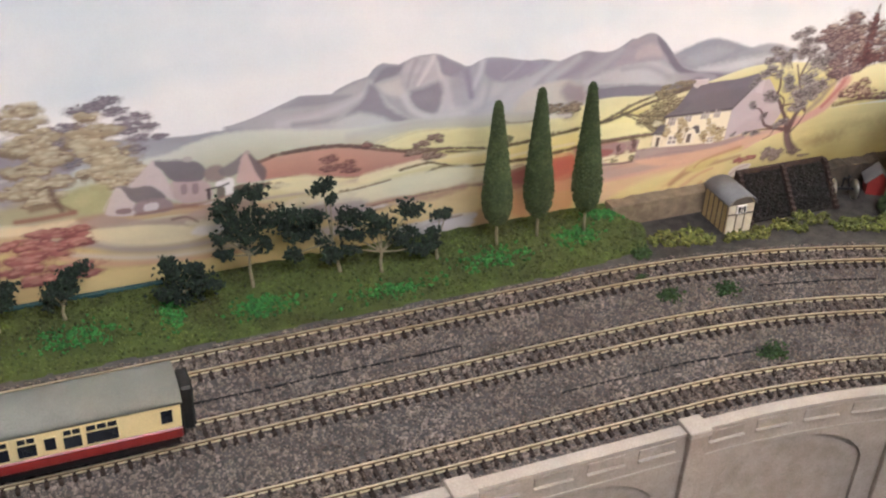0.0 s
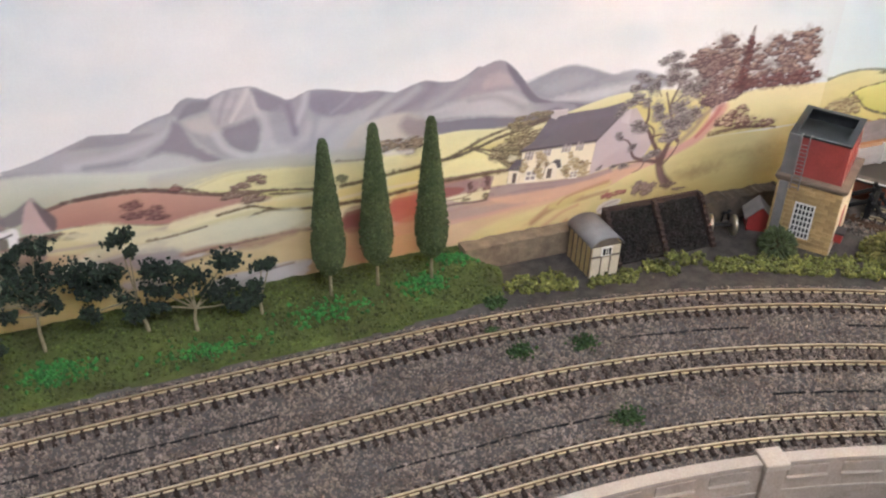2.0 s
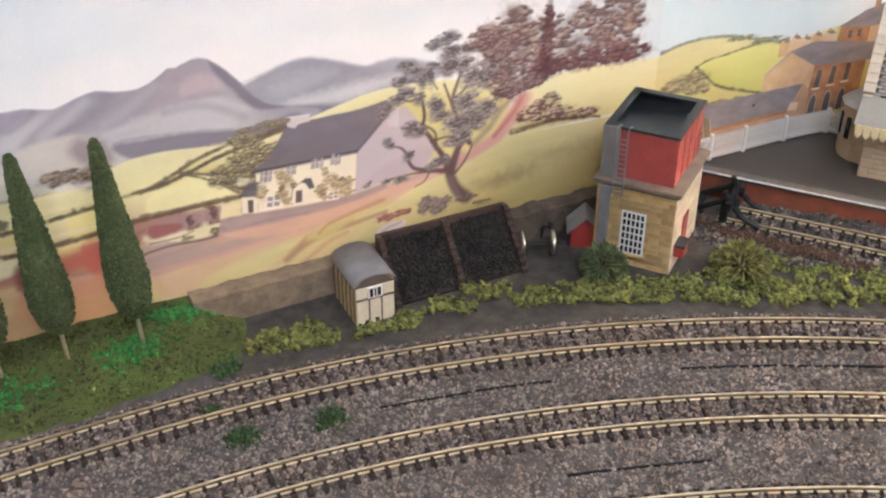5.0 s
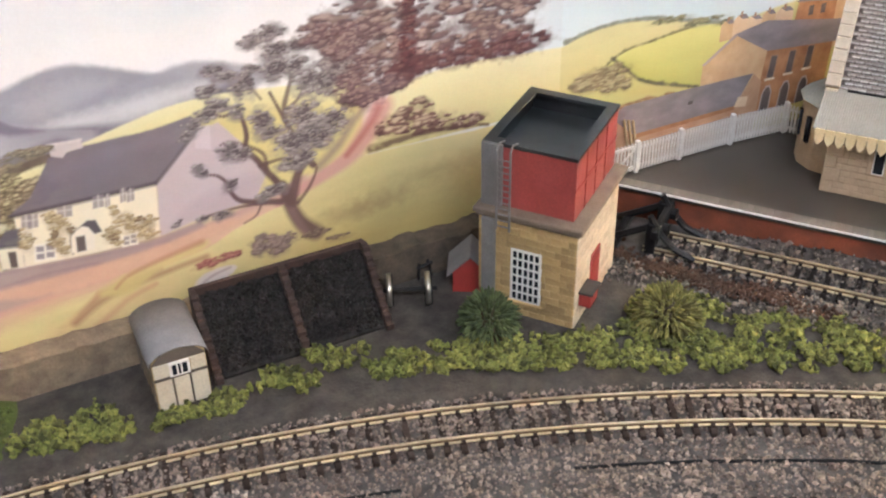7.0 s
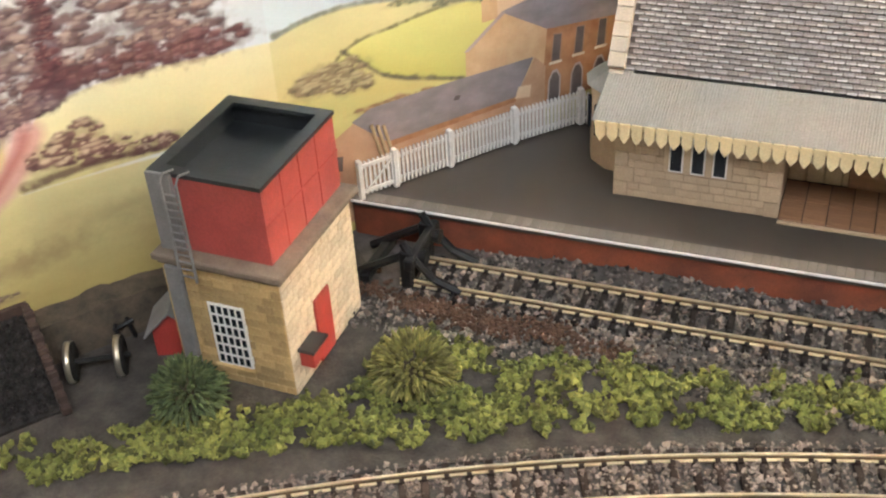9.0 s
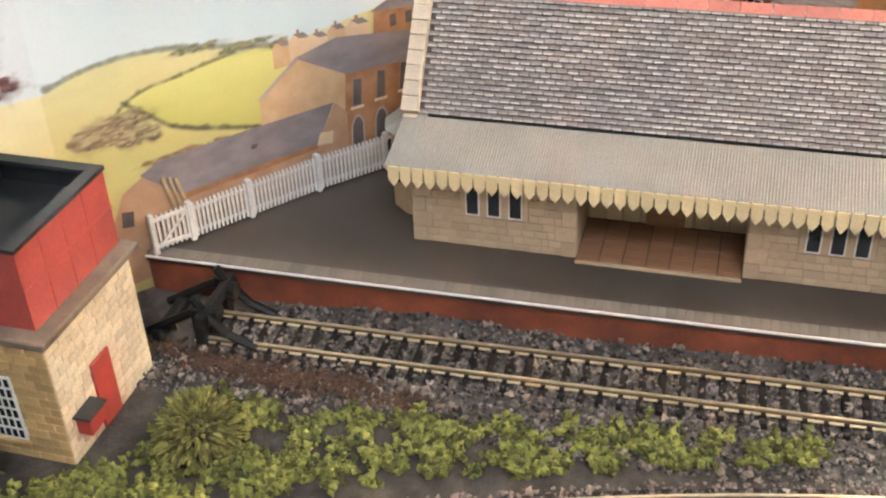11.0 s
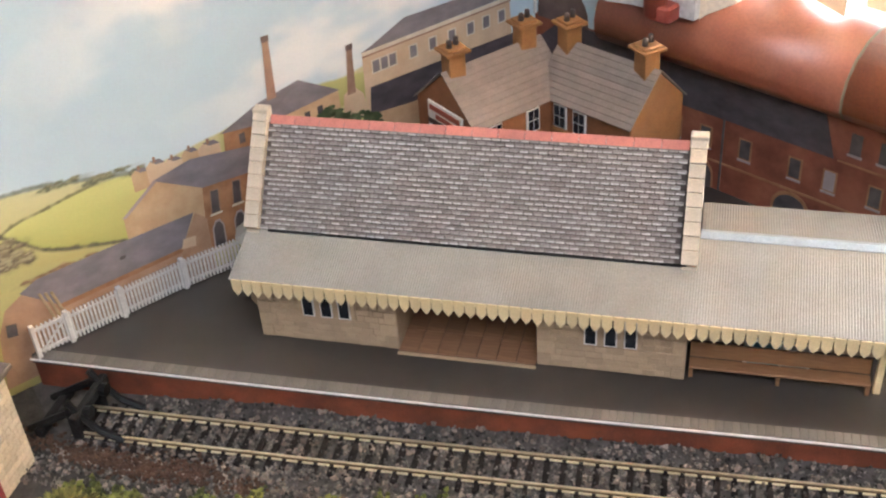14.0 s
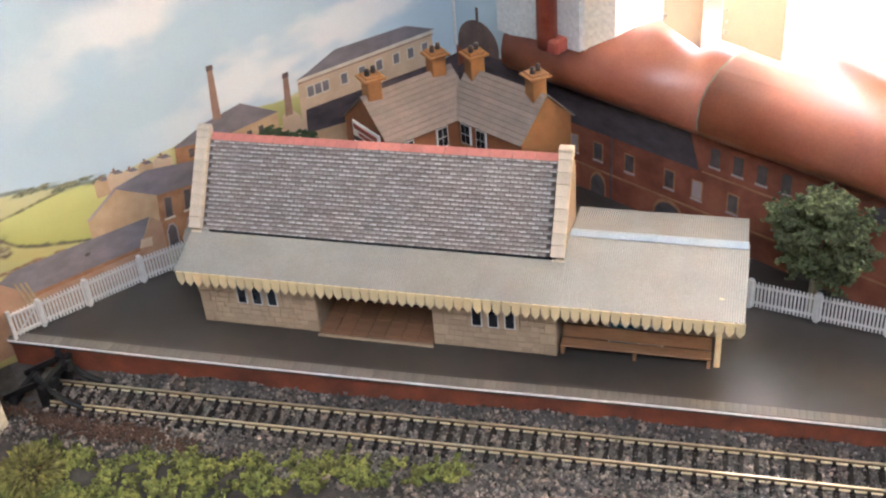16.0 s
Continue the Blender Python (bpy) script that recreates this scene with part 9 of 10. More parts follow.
rooted(-0.4821, -0.024, [(-0.0121, 0.0703, 0.0061, 0.0041), (-0.0078, 0.0617, 0.0028, 0.0035), (-0.0401, 0.0497, 0.0127, 0.0054), (-0.0211, 0.0499, 0.0075, 0.0062), (-0.0274, 0.0357, 0.0089, 0.0052), (-0.0357, 0.0405, 0.0047, 0.0047),
                         (-0.0344, 0.0227, 0.0055, 0.0034), (-0.0074, 0.0178, 0.0050, 0.0057), (-0.0114, 0.0274, 0.0035, 0.0035)], 83)
rooted(-0.4538, -0.030, [(-0.0175, 0.0469, 0.0092, 0.0057), (-0.0102, 0.0495, 0.0036, 0.0036), (-0.0022, 0.0402, 0.0080, 0.0058), (-0.0217, 0.0350, 0.0057, 0.0043), (-0.0248, 0.0236, 0.0050, 0.0029), (0.0190, 0.0469, 0.0081, 0.0052),
                         (0.0167, 0.0288, 0.0090, 0.0056), (0.0240, 0.0183, 0.0068, 0.0030)], 84)
rooted(-0.4115, -0.028, [(-0.0013, 0.0401, 0.0046, 0.0031), (0.0056, 0.0352, 0.0035, 0.0023), (-0.0099, 0.0177, 0.0069, 0.0046), (-0.0052, 0.0242, 0.0038, 0.0031)], 85)
for k, (x, h) in enumerate(((-0.665, 0.034), (-0.705, 0.036))):
    rs_ = random.Random(90 + k)
    rooted(x, -0.023, [(rs_.uniform(-0.012, 0.010), h * (0.45 + 0.09 * i), rs_.uniform(0.004, 0.008), rs_.uniform(0.003, 0.005)) for i in range(6)], 86 + k)

rt = thing("bushy_tree", pose(0.4125, -0.2850, PLAT_Z) @ Matrix.Diagonal((1.12, 1.12, 0.98, 1.0)), "loose bushy olive green model tree behind the platform fence", "tree")
part("trunk", Shape().rod((0, 0, 0), (0.0, 0, 0.045), 0.0028, 0.0016, 8), M_BARK, rt)
r_ = random.Random(5)
pts = []
for cx, cy, cz, rad in ((0, 0, 0.057, 0.017), (0.001, -0.014, 0.062, 0.013), (-0.004, 0.013, 0.058, 0.012), (-0.006, -0.004, 0.076, 0.009), (0.0, -0.017, 0.046, 0.011), (0.0, 0.014, 0.043, 0.010), (-0.008, -0.013, 0.079, 0.007), (0.0, 0.002, 0.038, 0.012), (-0.001, -0.009, 0.031, 0.010), (-0.001, 0.009, 0.031, 0.010)):
    for _ in range(34):                    # feathery sprays out of each clump
        d = Vector((r_.gauss(0, 1), r_.gauss(0, 1), r_.gauss(0.1, 0.8))).normalized() * rad * r_.uniform(0.75, 1.25)
        for j in range(24):
            u = r_.uniform(0.25, 1.0)
            pts.append((cx + d.x * u + r_.gauss(0, 0.0011), cy + d.y * u + r_.gauss(0, 0.0011), cz + 0.9 * d.z * u + r_.gauss(0, 0.0008)))
part("crown", Shape().flakes(pts, 0.00135, 6), M_FIRD, rt)


M_TWIG = surface("dark_twigs", (0.045, 0.036, 0.018), (0.08, 0.062, 0.03), 0.85, 300, 1800, 0.4)


def conifer_bush(x, y, h, rad, material, label, seed):
    b = thing("shrub", pose(x, y, 0.0006), label, "shrub")
    r = random.Random(seed)
    sh = Shape()
    for k in range(330):
        u = (k + r.random()) / 330
        a, e = 6.283 * 0.618 * k + r.uniform(-0.2, 0.2), math.asin(min(1.0, 1.02 * u)) - 0.12
        d = Vector((rad * math.cos(e) * math.cos(a), rad * math.cos(e) * math.sin(a), 0.72 * h * math.sin(e)))
        mid = Vector((0, 0, 0.26 * h))
        q = r.uniform(0.9, 1.08)
        p0, p1 = mid + 0.55 * d, mid + 0.86 * q * d
        p2 = mid + 1.06 * q * d - Vector((0, 0, 0.05 * h * math.cos(e)))
        p2.z = max(0.0006, p2.z)
        sh.rod(p0, p1, 0.0006, 0.0010, 5)
        sh.rod(p1, p2, 0.0010, 0.0002, 5)
    core = Shape()
    for k in range(5):
        z0, z1 = k / 5, (k + 1) / 5
        core.rod((0, 0, h * 0.82 * z0), (0, 0, h * 0.82 * z1), rad * 0.66 * math.sqrt(1 - z0 ** 2.4), rad * 0.66 * math.sqrt(max(0.02, 1 - z1 ** 2.4)), 10)
    part("twig_core", core, M_TWIG, b, "dark brown inner twigs")
    part("foliage", sh, material, b)
    part("stem", Shape().rod((0, 0, -0.001), (0, 0, 0.006), 0.0016, 0.0012, 8), M_BARK, b)
    return b


conifer_bush(-0.0325, -0.0660, 0.0225, 0.0142, M_FIR, "dark green conical model shrub beside the water tower", 3)
conifer_bush(0.0420, -0.1010, 0.0225, 0.0160, M_FIR2, "yellow-green spiky model shrub in the yard", 4)

TW = pose(0.0030, -0.0816, 0, 0, 0, 37.5)      # water tower's front corner: x along the door side, y along the window side
TW_INV = TW.inverted()
# olive clump scrub along the track's edge
pts = []
rs = random.Random(12)
front = [(-0.243, -0.0455), (-0.200, -0.0555), (-0.155, -0.0595), (-0.101, -0.0695), (-0.054, -0.0835), (-0.035, -0.0925), (-0.006, -0.1115), (0.019, -0.1215), (0.039, -0.1345), (0.059, -0.1445), (0.096, -0.1635), (0.124, -0.1830), (0.164, -0.2120), (0.204, -0.2420)]
back = [(-0.242, -0.032), (-0.199, -0.040), (-0.154, -0.047), (-0.100, -0.046), (-0.053, -0.066), (-0.034, -0.074), (0.004, -0.092), (0.026, -0.086), (0.048, -0.066), (0.072, -0.100), (0.110, -0.139), (0.134, -0.163), (0.171, -0.198), (0.208, -0.235)]
for k in range(740):
    u = rs.uniform(0, len(front) - 1.001) if k % 3 else rs.uniform(5.0, len(front) - 1.001)
    i = int(u)
    t, q = u - i, rs.random() ** (1.0 if u > 5.5 else 1.3)
    f = [front[i][c] * (1 - t) + front[i + 1][c] * t for c in (0, 1)]
    b = [back[i][c] * (1 - t) + back[i + 1][c] * t for c in (0, 1)]
    x, y = f[0] + (b[0] - f[0]) * q, f[1] + (b[1] - f[1]) * q
    inside = TW_INV @ Vector((x, y, 0))
    if -0.004 < inside.x < 0.062 and -0.004 < inside.y < 0.055 or noise.noise((x * 75, y * 75, 4)) < -0.16:
        continue
    if abs(x + 0.1705) < 0.015 and y > -0.053:
        continue
    rad = rs.choice((0.0022, 0.003, 0.004, 0.0055)) * rs.uniform(0.85, 1.15)
    for _ in range(6):                     # ragged strands of crumbs from the clump's middle
        a, up = rs.uniform(0, 6.283), rs.uniform(0.0, 1.0)
        d = Vector((1.25 * math.cos(a), 1.1 * math.sin(a), up)) * rad * rs.uniform(0.6, 1.35)
        for j in range(7):
            v = d * (j + 0.5) / 7
            pts.append((x + v.x + rs.gauss(0, 0.0005), y + v.y + rs.gauss(0, 0.0005), max(0.0006, 0.0012 + v.z + rs.gauss(0, 0.0004))))
sc = fixture("scrub", Shape().flakes(pts, 0.0015, 14, 0.7), M_LEAF, "olive green clump scrub along the yard's edge", "scrub")
sc["kind"] = "stuff"
for x, y, rad in ((-0.2680, -0.1080, 0.0055), (-0.2240, -0.1145, 0.0062), (-0.2370, -0.1880, 0.0058), (-0.2589, -0.0540, 0.0050), (-0.275, -0.083, 0.003)):
    w = thing("weed_tuft", pose(x, y, 0.0005) @ Matrix.Scale(1.5, 4), "small dark green weed tuft growing in the ballast", "weed", "weeds in the ballast")
    part("leaves", Shape().flakes([tuple(Vector((rs.gauss(0, 0.45), rs.gauss(0, 0.35), abs(rs.gauss(0, 0.35)))) * rad) for _ in range(170)], 0.0009, int(-1000 * x)), M_WEED, w)

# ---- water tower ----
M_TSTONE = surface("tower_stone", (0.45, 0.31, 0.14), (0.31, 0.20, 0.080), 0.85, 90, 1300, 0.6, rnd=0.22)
# the door side's paler stone has the window's daylight put into its colour
M_TSTONE_LIT = surface("daylit_tower_stone", (0.64, 0.55, 0.41), (0.46, 0.38, 0.27), 0.85, 90, 1300, 0.6, rnd=0.16)
M_TJOINT = surface("tower_joint", (0.30, 0.20, 0.09), (0.23, 0.15, 0.068), 0.9, 110, 1300, 0.4)
M_TANKRED = surface("tank_red", (0.315, 0.058, 0.050), (0.25, 0.045, 0.040), 0.36, 80, 1200, 0.15)
M_TANKBLK = surface("tank_black", (0.012, 0.0135, 0.0145), (0.026, 0.028, 0.030), 0.42, 60, 1200, 0.15)
M_PIPE = surface("grey_pipe", (0.14, 0.135, 0.13), (0.19, 0.18, 0.175), 0.5, 100, 1200, 0.15)
M_CORNICE = surface("cornice_brown", (0.13, 0.095, 0.068), (0.18, 0.135, 0.10), 0.7, 100, 1200, 0.3)
M_DOOR = surface("door_red", (0.30, 0.03, 0.025), (0.24, 0.028, 0.022), 0.55, 100, 1200, 0.15)
tower = thing("water_tower", TW, "stone railway water tower with a red tank and grey ladder", "water tower")
TX, TY, TH = 0.0560, 0.0476, 0.0515
core = part("stone_base", Shape().box(0.0006, TX - 0.0006, 0.0006, TY - 0.0006, 0, TH), M_TJOINT, tower)
tb = {}


def tower_blocks(side):
    span = TY if side == "y" else TX
    for row in range(14):
        z0 = 0.00368 * row
        holes = []
        if side == "y" and 0.0060 < z0 + 0.002 < 0.0380:
            holes = [(0.0165, 0.0315)]
        if side == "x" and z0 < 0.027:
            holes = [(0.0197, 0.0320)]
        for a, b in course(row, 0.0, span, holes, (0.0055, 0.0105), 0.0075):
            key = (side, round(b - a, 4))
            if key not in tb:
                sh = Shape()
                sh.box(0.0001, key[1] - 0.0001, -0.0004, 0.0006, 0.0001, 0.00358, 0.0002) if side == "x" else sh.box(-0.0004, 0.0006, 0.0001, key[1] - 0.0001, 0.0001, 0.00358, 0.0002)
                me = sh.mesh("stone_block")
                me.materials.append(M_TSTONE_LIT if side == "x" else M_TSTONE)
                tb[key] = me
            piece("stone_block", tb[key], pose(a, 0, z0) if side == "x" else pose(0, a, z0), core)


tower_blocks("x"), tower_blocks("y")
tw = part("window", Shape().box(-0.0006, 0.0008, 0.0165, 0.0315, 0.0085, 0.0375, 0.0003), M_WHITE, tower, "tall white glazed window")
for i in range(5):
    for j in range(6):
        part("pane", Shape().box(-0.0008, -0.0003, 0.0176 + 0.0027 * i, 0.0193 + 0.0027 * i, 0.0098 + 0.0046 * j, 0.0131 + 0.0046 * j), M_DARKGLASS, tw)
part("window_sill", Shape().box(-0.0018, 0.0006, 0.0155, 0.0325, 0.0068, 0.0086, 0.0003), M_TSTONE, tw)
part("door", Shape().box(0.0200, 0.0318, -0.0008, 0.0008, 0.0, 0.0290, 0.0003), M_DOOR, tower, "dark red door")
bx = part("lamp_box", Shape().box(0.0050, 0.0150, -0.0062, -0.0004, 0.0105, 0.0175, 0.0003), M_DOOR, tower, "small red wall box with black lid")
part("box_lid", Shape().box(0.0040, 0.0160, -0.0072, -0.0002, 0.0176, 0.0190, 0.0003), M_TANKBLK, bx)
part("downpipe", Shape().box(-0.0022, 0.0004, 0.0390, 0.0457, 0.0, TH, 0.0006), M_PIPE, tower, "wide grey pipe casing")
part("cornice", Shape().box(-0.0030, TX + 0.0042, -0.0030, TY + 0.0020, TH + 0.0020, TH + 0.0048, 0.0005).box(-0.0014, TX + 0.0022, -0.0014, TY + 0.0010, TH, TH + 0.0020, 0.0004), M_CORNICE, tower)
A0, A1, B0, B1, Z0, Z1 = 0.0036, 0.0580, 0.0036, 0.0466, TH + 0.0046, 0.0874
tk = part("tank", Shape().box(A0, A1, B0, B0 + 0.0010, Z0, Z1), M_TANKRED, tower, "red painted iron tank")
part("tank_side", Shape().box(A0, A1, B1 - 0.0010, B1, Z0, Z1), M_TANKRED, tk)
part("tank_end", Shape().box(A0, A0 + 0.0010, B0 + 0.0010, B1 - 0.0010, Z0, Z1), M_TANKRED, tk)
part("tank_end", Shape().box(A1 - 0.0010, A1, B0 + 0.0010, B1 - 0.0010, Z0, Z1), M_TANKRED, tk)
lip = Shape()
for a, b, c, d in ((A0 - 0.0006, A1 + 0.0006, B0 - 0.0006, B0 + 0.0042), (A0 - 0.0006, A1 + 0.0006, B1 - 0.0042, B1 + 0.0006), (A0 - 0.0006, A0 + 0.0042, B0 + 0.0042, B1 - 0.0042), (A1 - 0.0042, A1 + 0.0006, B0 + 0.0042, B1 - 0.0042)):
    lip.box(a, b, c, d, Z1 - 0.0008, Z1 + 0.0008)
part("tank_rim", lip, M_TANKBLK, tk, "black tank rim")
for a, b, c, d in ((A0 + 0.001, A1 - 0.001, B0 + 0.001, B0 + 0.0016), (A0 + 0.001, A1 - 0.001, B1 - 0.0016, B1 - 0.001), (A0 + 0.001, A0 + 0.0016, B0 + 0.0016, B1 - 0.0016), (A1 - 0.0016, A1 - 0.001, B0 + 0.0016, B1 - 0.0016)):
    part("tank_lining", Shape().box(a, b, c, d, Z1 - 0.012, Z1 - 0.0006), M_TANKBLK, tk, "black inner lining")
part("water", Shape().box(A0 + 0.0012, A1 - 0.0012, B0 + 0.0012, B1 - 0.0012, Z0, Z1 - 0.0085), M_TANKBLK, tk, "black painted tank floor")
for k in range(3):
    part("panel_joint", Shape().box(A0 + 0.013 + 0.0131 * k, A0 + 0.0136 + 0.0131 * k, B0 - 0.0003, B0, Z0, Z1 - 0.001), M_TANKRED, tk)
part("tank_flange", Shape().box(A0 - 0.0003, A1 + 0.0003, B0 - 0.0004, B0, (Z0 + Z1) / 2 - 0.0003, (Z0 + Z1) / 2 + 0.0003), M_TANKRED, tk)
part("tank_corner_casing", Shape().box(A0 - 0.0020, A0, 0.0375, B1 + 0.0008, Z0, Z1 + 0.0006, 0.0003), M_PIPE, tower, "grey casing up the tank's corner")
LX, LY0, LY1 = A0 - 0.0068, 0.0314, 0.0377
lad = part("ladder", Shape().box(LX - 0.0004, LX + 0.0004, LY0 - 0.0004, LY0 + 0.0004, TH - 0.004, Z1 + 0.0008).box(LX - 0.0004, LX + 0.0004, LY1 - 0.0004, LY1 + 0.0004, TH - 0.004, Z1 + 0.0008), M_PIPE, tower, "grey metal ladder")
for k in range(12):
    part("rung", Shape().rod((LX, LY0, TH - 0.002 + 0.0031 * k), (LX, LY1, TH - 0.002 + 0.0031 * k), 0.00035, seg=6), M_PIPE, lad)
for y in (LY0, LY1):
    part("hoop", Shape().rod((LX, y, Z1 + 0.0006), (LX + 0.0022, y, Z1 + 0.0030), 0.00045, seg=6).rod((LX + 0.0022, y, Z1 + 0.0030), (A0 + 0.0015, y, Z1 + 0.0010), 0.00045, seg=6), M_PIPE, lad)

# ---- yard things ----
M_HUTROOF = surface("hut_roof_grey", (0.15, 0.14, 0.145), (0.20, 0.19, 0.19), 0.65, 80, 1300, 0.2)
M_HUTWALL = surface("hut_cream", (0.60, 0.54, 0.42), (0.52, 0.46, 0.35), 0.7, 120, 1300, 0.2)
M_HUTSIDE = surface("hut_ochre", (0.38, 0.27, 0.12), (0.46, 0.34, 0.17), 0.75, 100, 1300, 0.4)
M_HUTTRIM = surface("hut_trim_brown", (0.09, 0.07, 0.055), (0.12, 0.095, 0.075), 0.7, 120, 1300, 0.2)
hut = thing("lamp_hut", pose(-0.1705, -0.0478, 0, 0, 0, -1), "cream and brown goods van body used as a hut", "hut")
HW, HD, HE, HA = 0.0115, 0.0330, 0.0266, 0.0322
part("body", Shape().prism([(-HW, 0), (HW, 0), (HW, HE), (HW * 0.5, HA - 0.001), (0, HA), (-HW * 0.5, HA - 0.001), (-HW, HE)], "y", 0, HD), M_HUTSIDE, hut, "ochre boarded sides")
part("front_panel", Shape().box(-HW + 0.0004, HW - 0.0004, -0.0006, 0.0, 0.0006, 0.0170, 0.0002), M_HUTWALL, hut)
for a, b in ((-HW + 0.0004, -0.0046), (0.0046, HW - 0.0004)):
    part("upper_panel", Shape().box(a, b, -0.0006, 0.0, 0.0180, 0.0250, 0.0002), M_HUTWALL, hut)
part("gable_board", Shape().prism([(-HW, 0.0256), (HW, 0.0256), (HW * 0.55, 0.0306), (0, 0.0322), (-HW * 0.55, 0.0306)], "y", -0.0008, 0.0), M_HUTTRIM, hut)
for x in (-0.0037, 0.0037):
    part("batten", Shape().box(x - 0.0004, x + 0.0004, -0.0010, -0.0004, 0.0, 0.0172), M_HUTTRIM, hut)
part("cross_rail", Shape().box(-HW, HW, -0.0010, -0.0004, 0.0168, 0.0180), M_HUTTRIM, hut)
hwn = part("window", Shape().box(-0.0046, 0.0042, -0.0014, -0.0003, 0.0178, 0.0252, 0.0002), M_WHITE, hut, "white framed barred window")
part("pane", Shape().box(-0.0034, 0.0030, -0.0018, -0.0010, 0.0190, 0.0240), M_DARKGLASS, hwn)
for x in (-0.0014, 0.0004):
    part("bar", Shape().box(x - 0.0002, x + 0.0004, -0.0022, -0.0014, 0.0188, 0.0242), M_WHITE, hwn)
arc = [(-(HW + 0.0012) * math.cos(math.pi * k / 10), HE - 0.0004 + (HA - HE + 0.0012) * math.sin(math.pi * k / 10)) for k in range(11)]
part("curved_roof", Shape().prism(arc + [(x, z - 0.0009) for x, z in arc[::-1]], "y", -0.0016, HD + 0.0012), M_HUTROOF, hut, "curved grey roof", True)
for k in range(6):
    part("side_batten", Shape().box(-HW - 0.0005, -HW, 0.0004 + 0.0062 * k, 0.0014 + 0.0062 * k, 0, HE), M_HUTTRIM, hut)

M_COAL = surface("coal", (0.013, 0.0110, 0.0100), (0.030, 0.025, 0.023), 0.75, 200, 900, 0.5, rnd=0.35, island=True, spec=0.15)
M_BINWALL = surface("bin_timber", (0.034, 0.018, 0.013), (0.056, 0.029, 0.02), 0.8, 150, 1300, 0.4)
bins = thing("coal_bins", pose(0, 0, 0), "two dark sleeper-built coal bins filled with coal", "coal bin")
BX = (-0.1540, -0.1128, -0.0722)
part("back_wall", Shape().box(BX[0] - 0.001, BX[2] + 0.001, -0.0150, -0.0128, 0, 0.0340, 0.0004), M_BINWALL, bins)
for x in BX:
    side = part("side_wall", Shape().prism([(-0.0150, 0.0), (-0.0150, 0.0338), (-0.0185, 0.0338), (-0.0425, 0.0042), (-0.0425, 0.0)], "x", x - 0.0014, x + 0.0014), M_BINWALL, bins)
    for k in range(9):
        t = k / 8.6
        part("sleeper_end", Shape().box(x - 0.0019, x + 0.0019, -0.0445 + 0.0255 * t, -0.0412 + 0.0255 * t, 0.0012 + 0.0305 * t, 0.0046 + 0.0305 * t, 0.0004), M_BINWALL, side)
for k in range(2):
    a, b = BX[k] + 0.0016, BX[k + 1] - 0.0016
    cp = []
    for _ in range(1500):
        x, t = rs.uniform(a, b), rs.random()
        cp.append((x, -0.0400 + 0.0240 * t, 0.0035 + 0.0265 * t + rs.uniform(-0.0007, 0.0007)))
    part("coal_slope", Shape().prism([(-0.041, 0.0), (-0.041, 0.002), (-0.0155, 0.0300), (-0.0150, 0.0)], "x", a, b).flakes(cp, 0.0012, 30 + k, 0.6), M_COAL, bins, "black loose coal")["kind"] = "stuff"

M_STEEL = surface("wheel_steel", (0.60, 0.56, 0.48), (0.48, 0.44, 0.37), 0.3, 120, 1300, 0.1, metal=0.9)
wh = thing("wheelset", pose(-0.0550, -0.0285, 0.0008, 0, 0, -22) @ Matrix.Scale(1.12, 4), "spare steel wheelset on its black axle", "wheelset")
part("axle", Shape().rod((-0.0115, 0, 0.0070), (0.0115, 0, 0.0070), 0.0010, seg=8), M_BLACK, wh)
for x in (-0.0082, 0.0082):
    w = part("wheel", Shape().rod((x - 0.0011, 0, 0.0070), (x + 0.0011, 0, 0.0070), 0.0068, seg=24), M_BLACK, wh, "", True)
    part("tyre", Shape().rod((x - 0.0014, 0, 0.0070), (x + 0.0006, 0, 0.0070), 0.0072, seg=24), M_STEEL, w, "bright steel tyre", True)
rh = thing("red_hut", pose(-0.0255, -0.0345, 0, 0, 0, -30), "small red shed with a grey pitched roof", "hut")
part("wall_shell", Shape().prism([(-0.0085, 0), (0.0085, 0), (0.0085, 0.0135), (0.0, 0.0222), (-0.0085, 0.0135)], "y", 0.0, 0.014), M_DOOR, rh)
for sgn in (-1, 1):
    part("roof_slope", Shape().prism([(0, 0.0234), (sgn * 0.0112, 0.0122), (sgn * 0.0112, 0.0112), (0, 0.0224)], "y", -0.0030, 0.0164), M_HUTROOF, rh)
jk = thing("scrap_frame", pose(-0.0400, -0.0140, 0.0006) @ Matrix.Scale(0.7, 4), "black scrap iron frame leaning by the yard wall", "scrap")
part("bar", Shape().rod((-0.005, 0, 0), (-0.004, 0, 0.013), 0.0012, seg=6).rod((0.005, 0, 0), (0.003, 0.001, 0.014), 0.0012, seg=6).rod((-0.006, 0, 0.010), (0.006, 0, 0.012), 0.0012, seg=6), M_BLACK, jk)

# buffer stop at the siding's end
buf = thing("buffer_stop", ST @ pose(0.0375, -0.0185, 0.002) @ Matrix.Scale(1.28, 4), "black bent-rail buffer stop at the end of the siding", "buffer stop")
for y in (-0.0084, 0.0084):
    part("bent_rail", Shape().rod((0.018, y, 0.0006), (0.009, y, 0.0040), 0.0014, seg=6).rod((0.009, y, 0.0040), (0.0015, y, 0.0120), 0.0014, seg=6).rod((0.0015, y, 0.0120), (-0.001, y, 0.0165), 0.0014, seg=6), M_BLACK, buf)
    part("upright", Shape().box(-0.002, 0.002, y - 0.0016, y + 0.0016, -0.002, 0.0135, 0.0004), M_BLACK, buf)
    part("back_stay", Shape().rod((-0.001, y, 0.0115), (-0.020, y, 0.0006), 0.0015, seg=6), M_BLACK, buf)
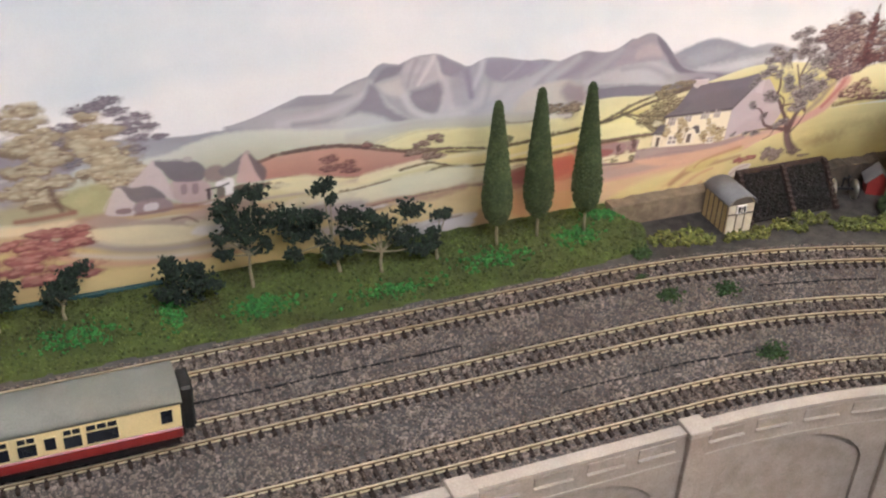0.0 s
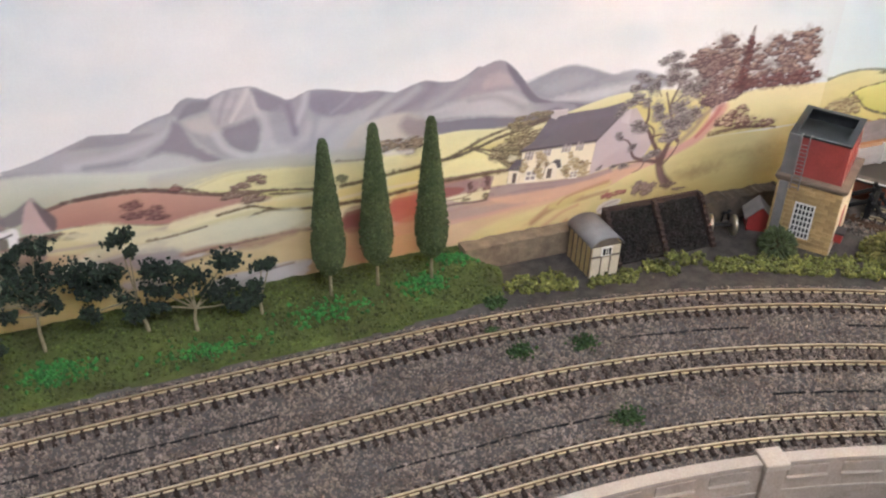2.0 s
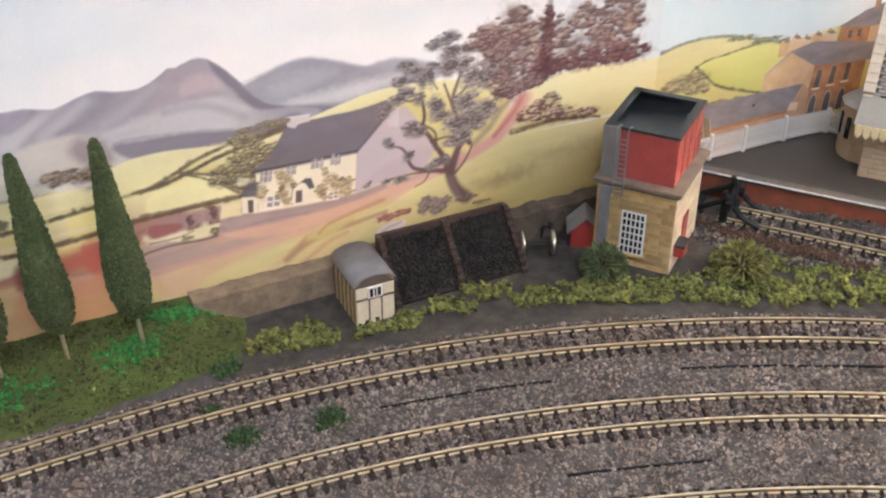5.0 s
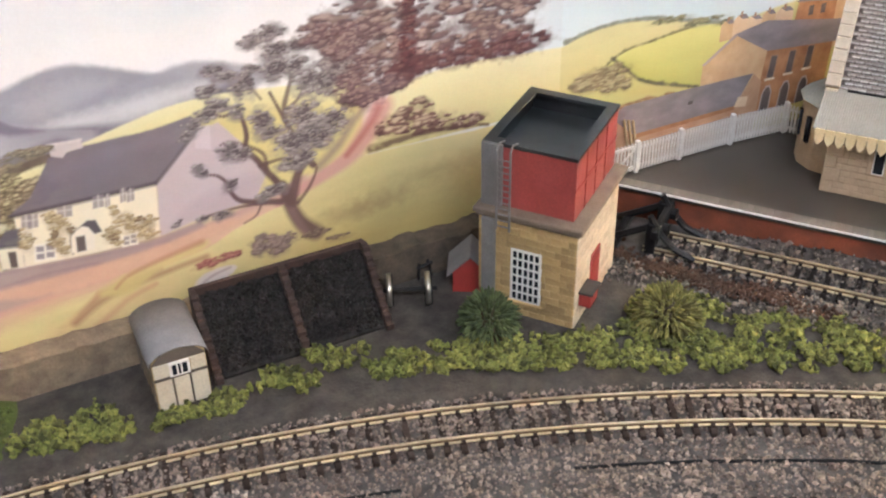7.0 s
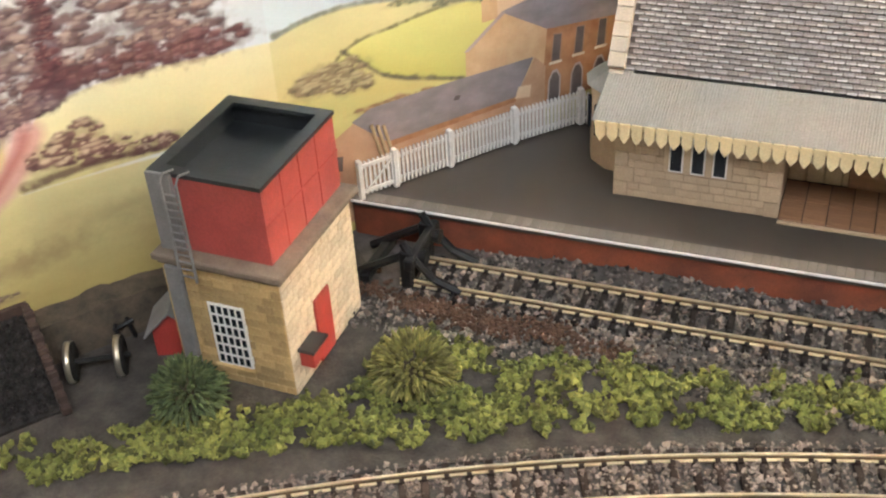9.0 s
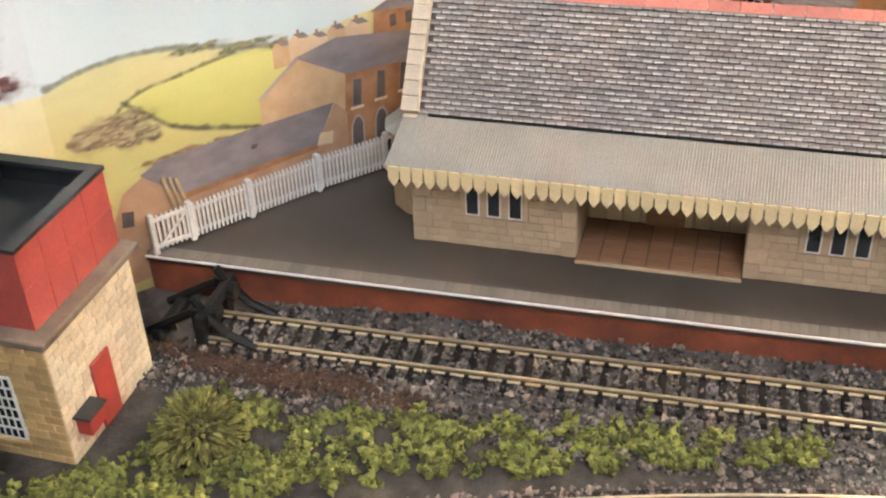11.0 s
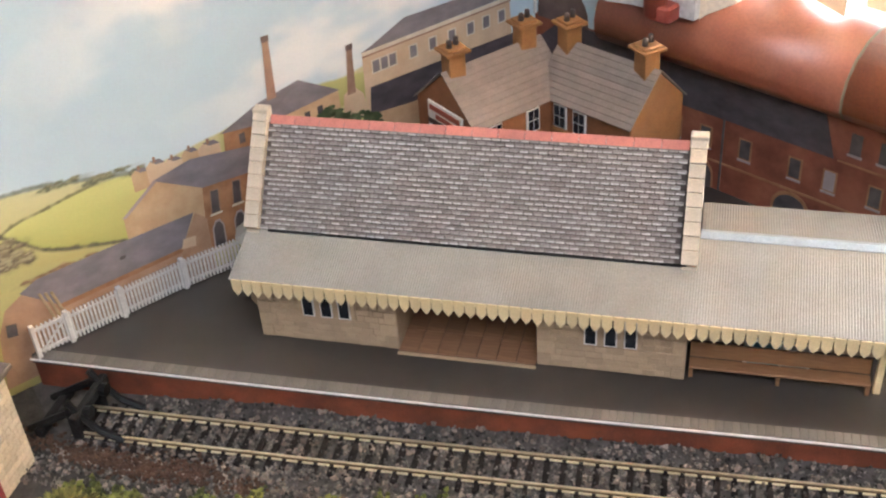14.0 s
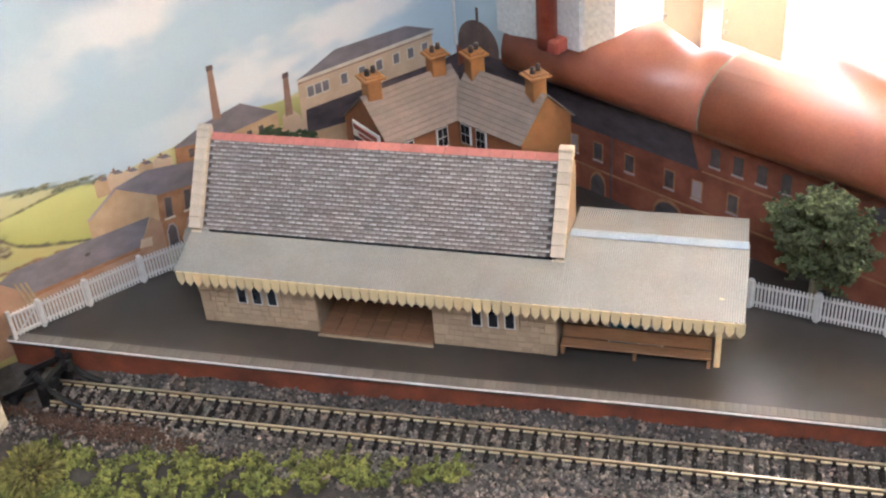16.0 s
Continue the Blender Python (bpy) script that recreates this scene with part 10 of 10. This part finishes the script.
part("buffer_beam", Shape().box(0.0006, 0.0036, -0.0125, 0.0125, 0.0082, 0.0125, 0.0005), M_BLACK, buf)
part("rear_beam", Shape().box(-0.016, -0.0125, -0.012, 0.012, 0.0, 0.0035, 0.0005), M_BLACK, buf)
for y in (-0.006, 0.006):
    part("buffer_pad", Shape().rod((0.0036, y, 0.0103), (0.0062, y, 0.0103), 0.0022, 0.0026, 10), M_BLACK, buf)

st_ = thing("timber_props", pose(0.0925, -0.0006, PLAT_Z), "short pale timber props leaning on the backdrop behind the gate", "timber")
for k in range(3):
    part("prop", Shape(pose(-0.0030 + 0.0026 * k, 0.0006, 0, 0, -12, 0)).box(-0.0007, 0.0007, -0.0005, 0.0005, 0, 0.0325 - 0.001 * k, 0.0002), M_PROP, st_)

# loose strips lying between the tracks
for r_off, s0, s1 in ((0.735, 0.12, 0.22), (0.736, 0.28, 0.46), (0.6655, -0.07, 0.09), (0.6665, 0.18, 0.25), (0.730, -0.30, -0.10)):
    sh = Shape()
    for k, q in enumerate(np.arange(s0, s1, 0.01)):
        x, y, a = along(r_off + 0.0008 * noise.noise((q * 30, 0, 0)), q)
        sh.m = pose(x, y, 0.0009, 0, 0, a)
        sh.add([(0, 0.0007 * math.cos(1.2566 * c), 0.0007 * math.sin(1.2566 * c)) for c in range(5)], [])
        if k:
            sh.f += [(5 * k - 5 + c, 5 * k - 5 + (c + 1) % 5, 5 * k + (c + 1) % 5, 5 * k + c) for c in range(5)]
    wr = thing("wire_run", Matrix(), "thin black wire lying on the ballast", "wire", "wires on the ballast")
    part("wire", sh, M_BLACK, wr)

# ---- carriage ----
M_CCREAM = surface("coach_cream", (0.72, 0.58, 0.30), (0.66, 0.52, 0.26), 0.35, 60, 1200, 0.05)
M_CRED = surface("coach_crimson", (0.19, 0.016, 0.014), (0.15, 0.013, 0.012), 0.3, 60, 1200, 0.05)
M_CROOF = surface("coach_roof_grey", (0.135, 0.135, 0.115), (0.17, 0.17, 0.145), 0.55, 40, 1200, 0.1)
CO = thing("railway_carriage", pose(-0.6160, -0.1415, 0.0048), "cream and crimson model railway carriage with a grey roof", "carriage")
L, W = 0.240, 0.0178
part("crimson_body", Shape().box(-L, 0, -W, W, 0.0117, 0.0192, 0.0008), M_CRED, CO, "crimson lower panels")
part("cream_body", Shape().box(-L, -0.0004, -W + 0.0003, W - 0.0003, 0.0193, 0.0364, 0.0006), M_CCREAM, CO, "cream upper panels")
arc = [(-(W + 0.0006) * math.cos(math.pi * k / 14), 0.0362 + 0.0080 * math.sin(math.pi * k / 14) ** 0.8) for k in range(15)]
part("roof", Shape().prism(arc, "x", -L - 0.0004, 0.0006), M_CROOF, CO, "smooth grey curved roof", True)
part("end_wall", Shape().box(-0.0002, 0.0012, -W + 0.001, W - 0.001, 0.0117, 0.0370, 0.0004), M_BLACK, CO, "black carriage end")
part("gangway", Shape().box(0.0008, 0.0085, -0.0095, 0.0095, 0.0085, 0.0395, 0.0015), M_BLACK, CO, "black corridor bellows")
part("underframe", Shape().box(-L + 0.002, -0.002, -W + 0.004, W - 0.004, 0.0040, 0.0117), M_BLACK, CO)
for a, b, lo, hi in ((-0.0115, -0.0052, 0.0245, 0.0332), (-0.0512, -0.0345, 0.0218, 0.0295), (-0.0630, -0.0537, 0.0218, 0.0295), (-0.0727, -0.0670, 0.0234, 0.0312), (-0.0865, -0.0770, 0.0218, 0.0295),
                     (-0.1035, -0.0910, 0.0218, 0.0295), (-0.1180, -0.1085, 0.0218, 0.0295), (-0.140, -0.123, 0.0218, 0.0295), (-0.165, -0.146, 0.0218, 0.0295), (-0.19, -0.172, 0.0218, 0.0295)):
    wd = part("window", Shape().box(a - 0.0005, b + 0.0005, -W - 0.0001, -W + 0.0006, lo - 0.0005, hi + (0.0052 if b - a > 0.007 else 0.0005), 0.0001), M_CCREAM, CO)
    part("pane", Shape().box(a, b, -W - 0.0004, -W + 0.0002, lo, hi), M_DARKGLASS, wd)
    if b - a > 0.007:
        n = 2 if b - a < 0.012 else 3
        for k in range(n):
            q = (b - a) / n
            part("vent_pane", Shape().box(a + q * k + 0.0004, a + q * (k + 1) - 0.0004, -W - 0.0004, -W + 0.0002, hi + 0.0014, hi + 0.0046), M_DARKGLASS, wd)
for x in (-0.035, -0.205):
    bg = part("bogie", Shape().box(x - 0.018, x + 0.018, -0.0115, 0.0115, 0.0010, 0.0045, 0.0006), M_BLACK, CO)
    for dx in (-0.012, 0.012):
        for y in (-0.0090, 0.0090):
            part("wheel", Shape().rod((x + dx, y - 0.0011, 0.0066 - 0.0006), (x + dx, y + 0.0011, 0.0060), 0.0060, seg=18), M_BLACK, bg)
part("coupling", Shape().rod((0.001, 0, 0.0055), (0.010, 0, 0.0055), 0.0010, seg=6), M_BLACK, CO)
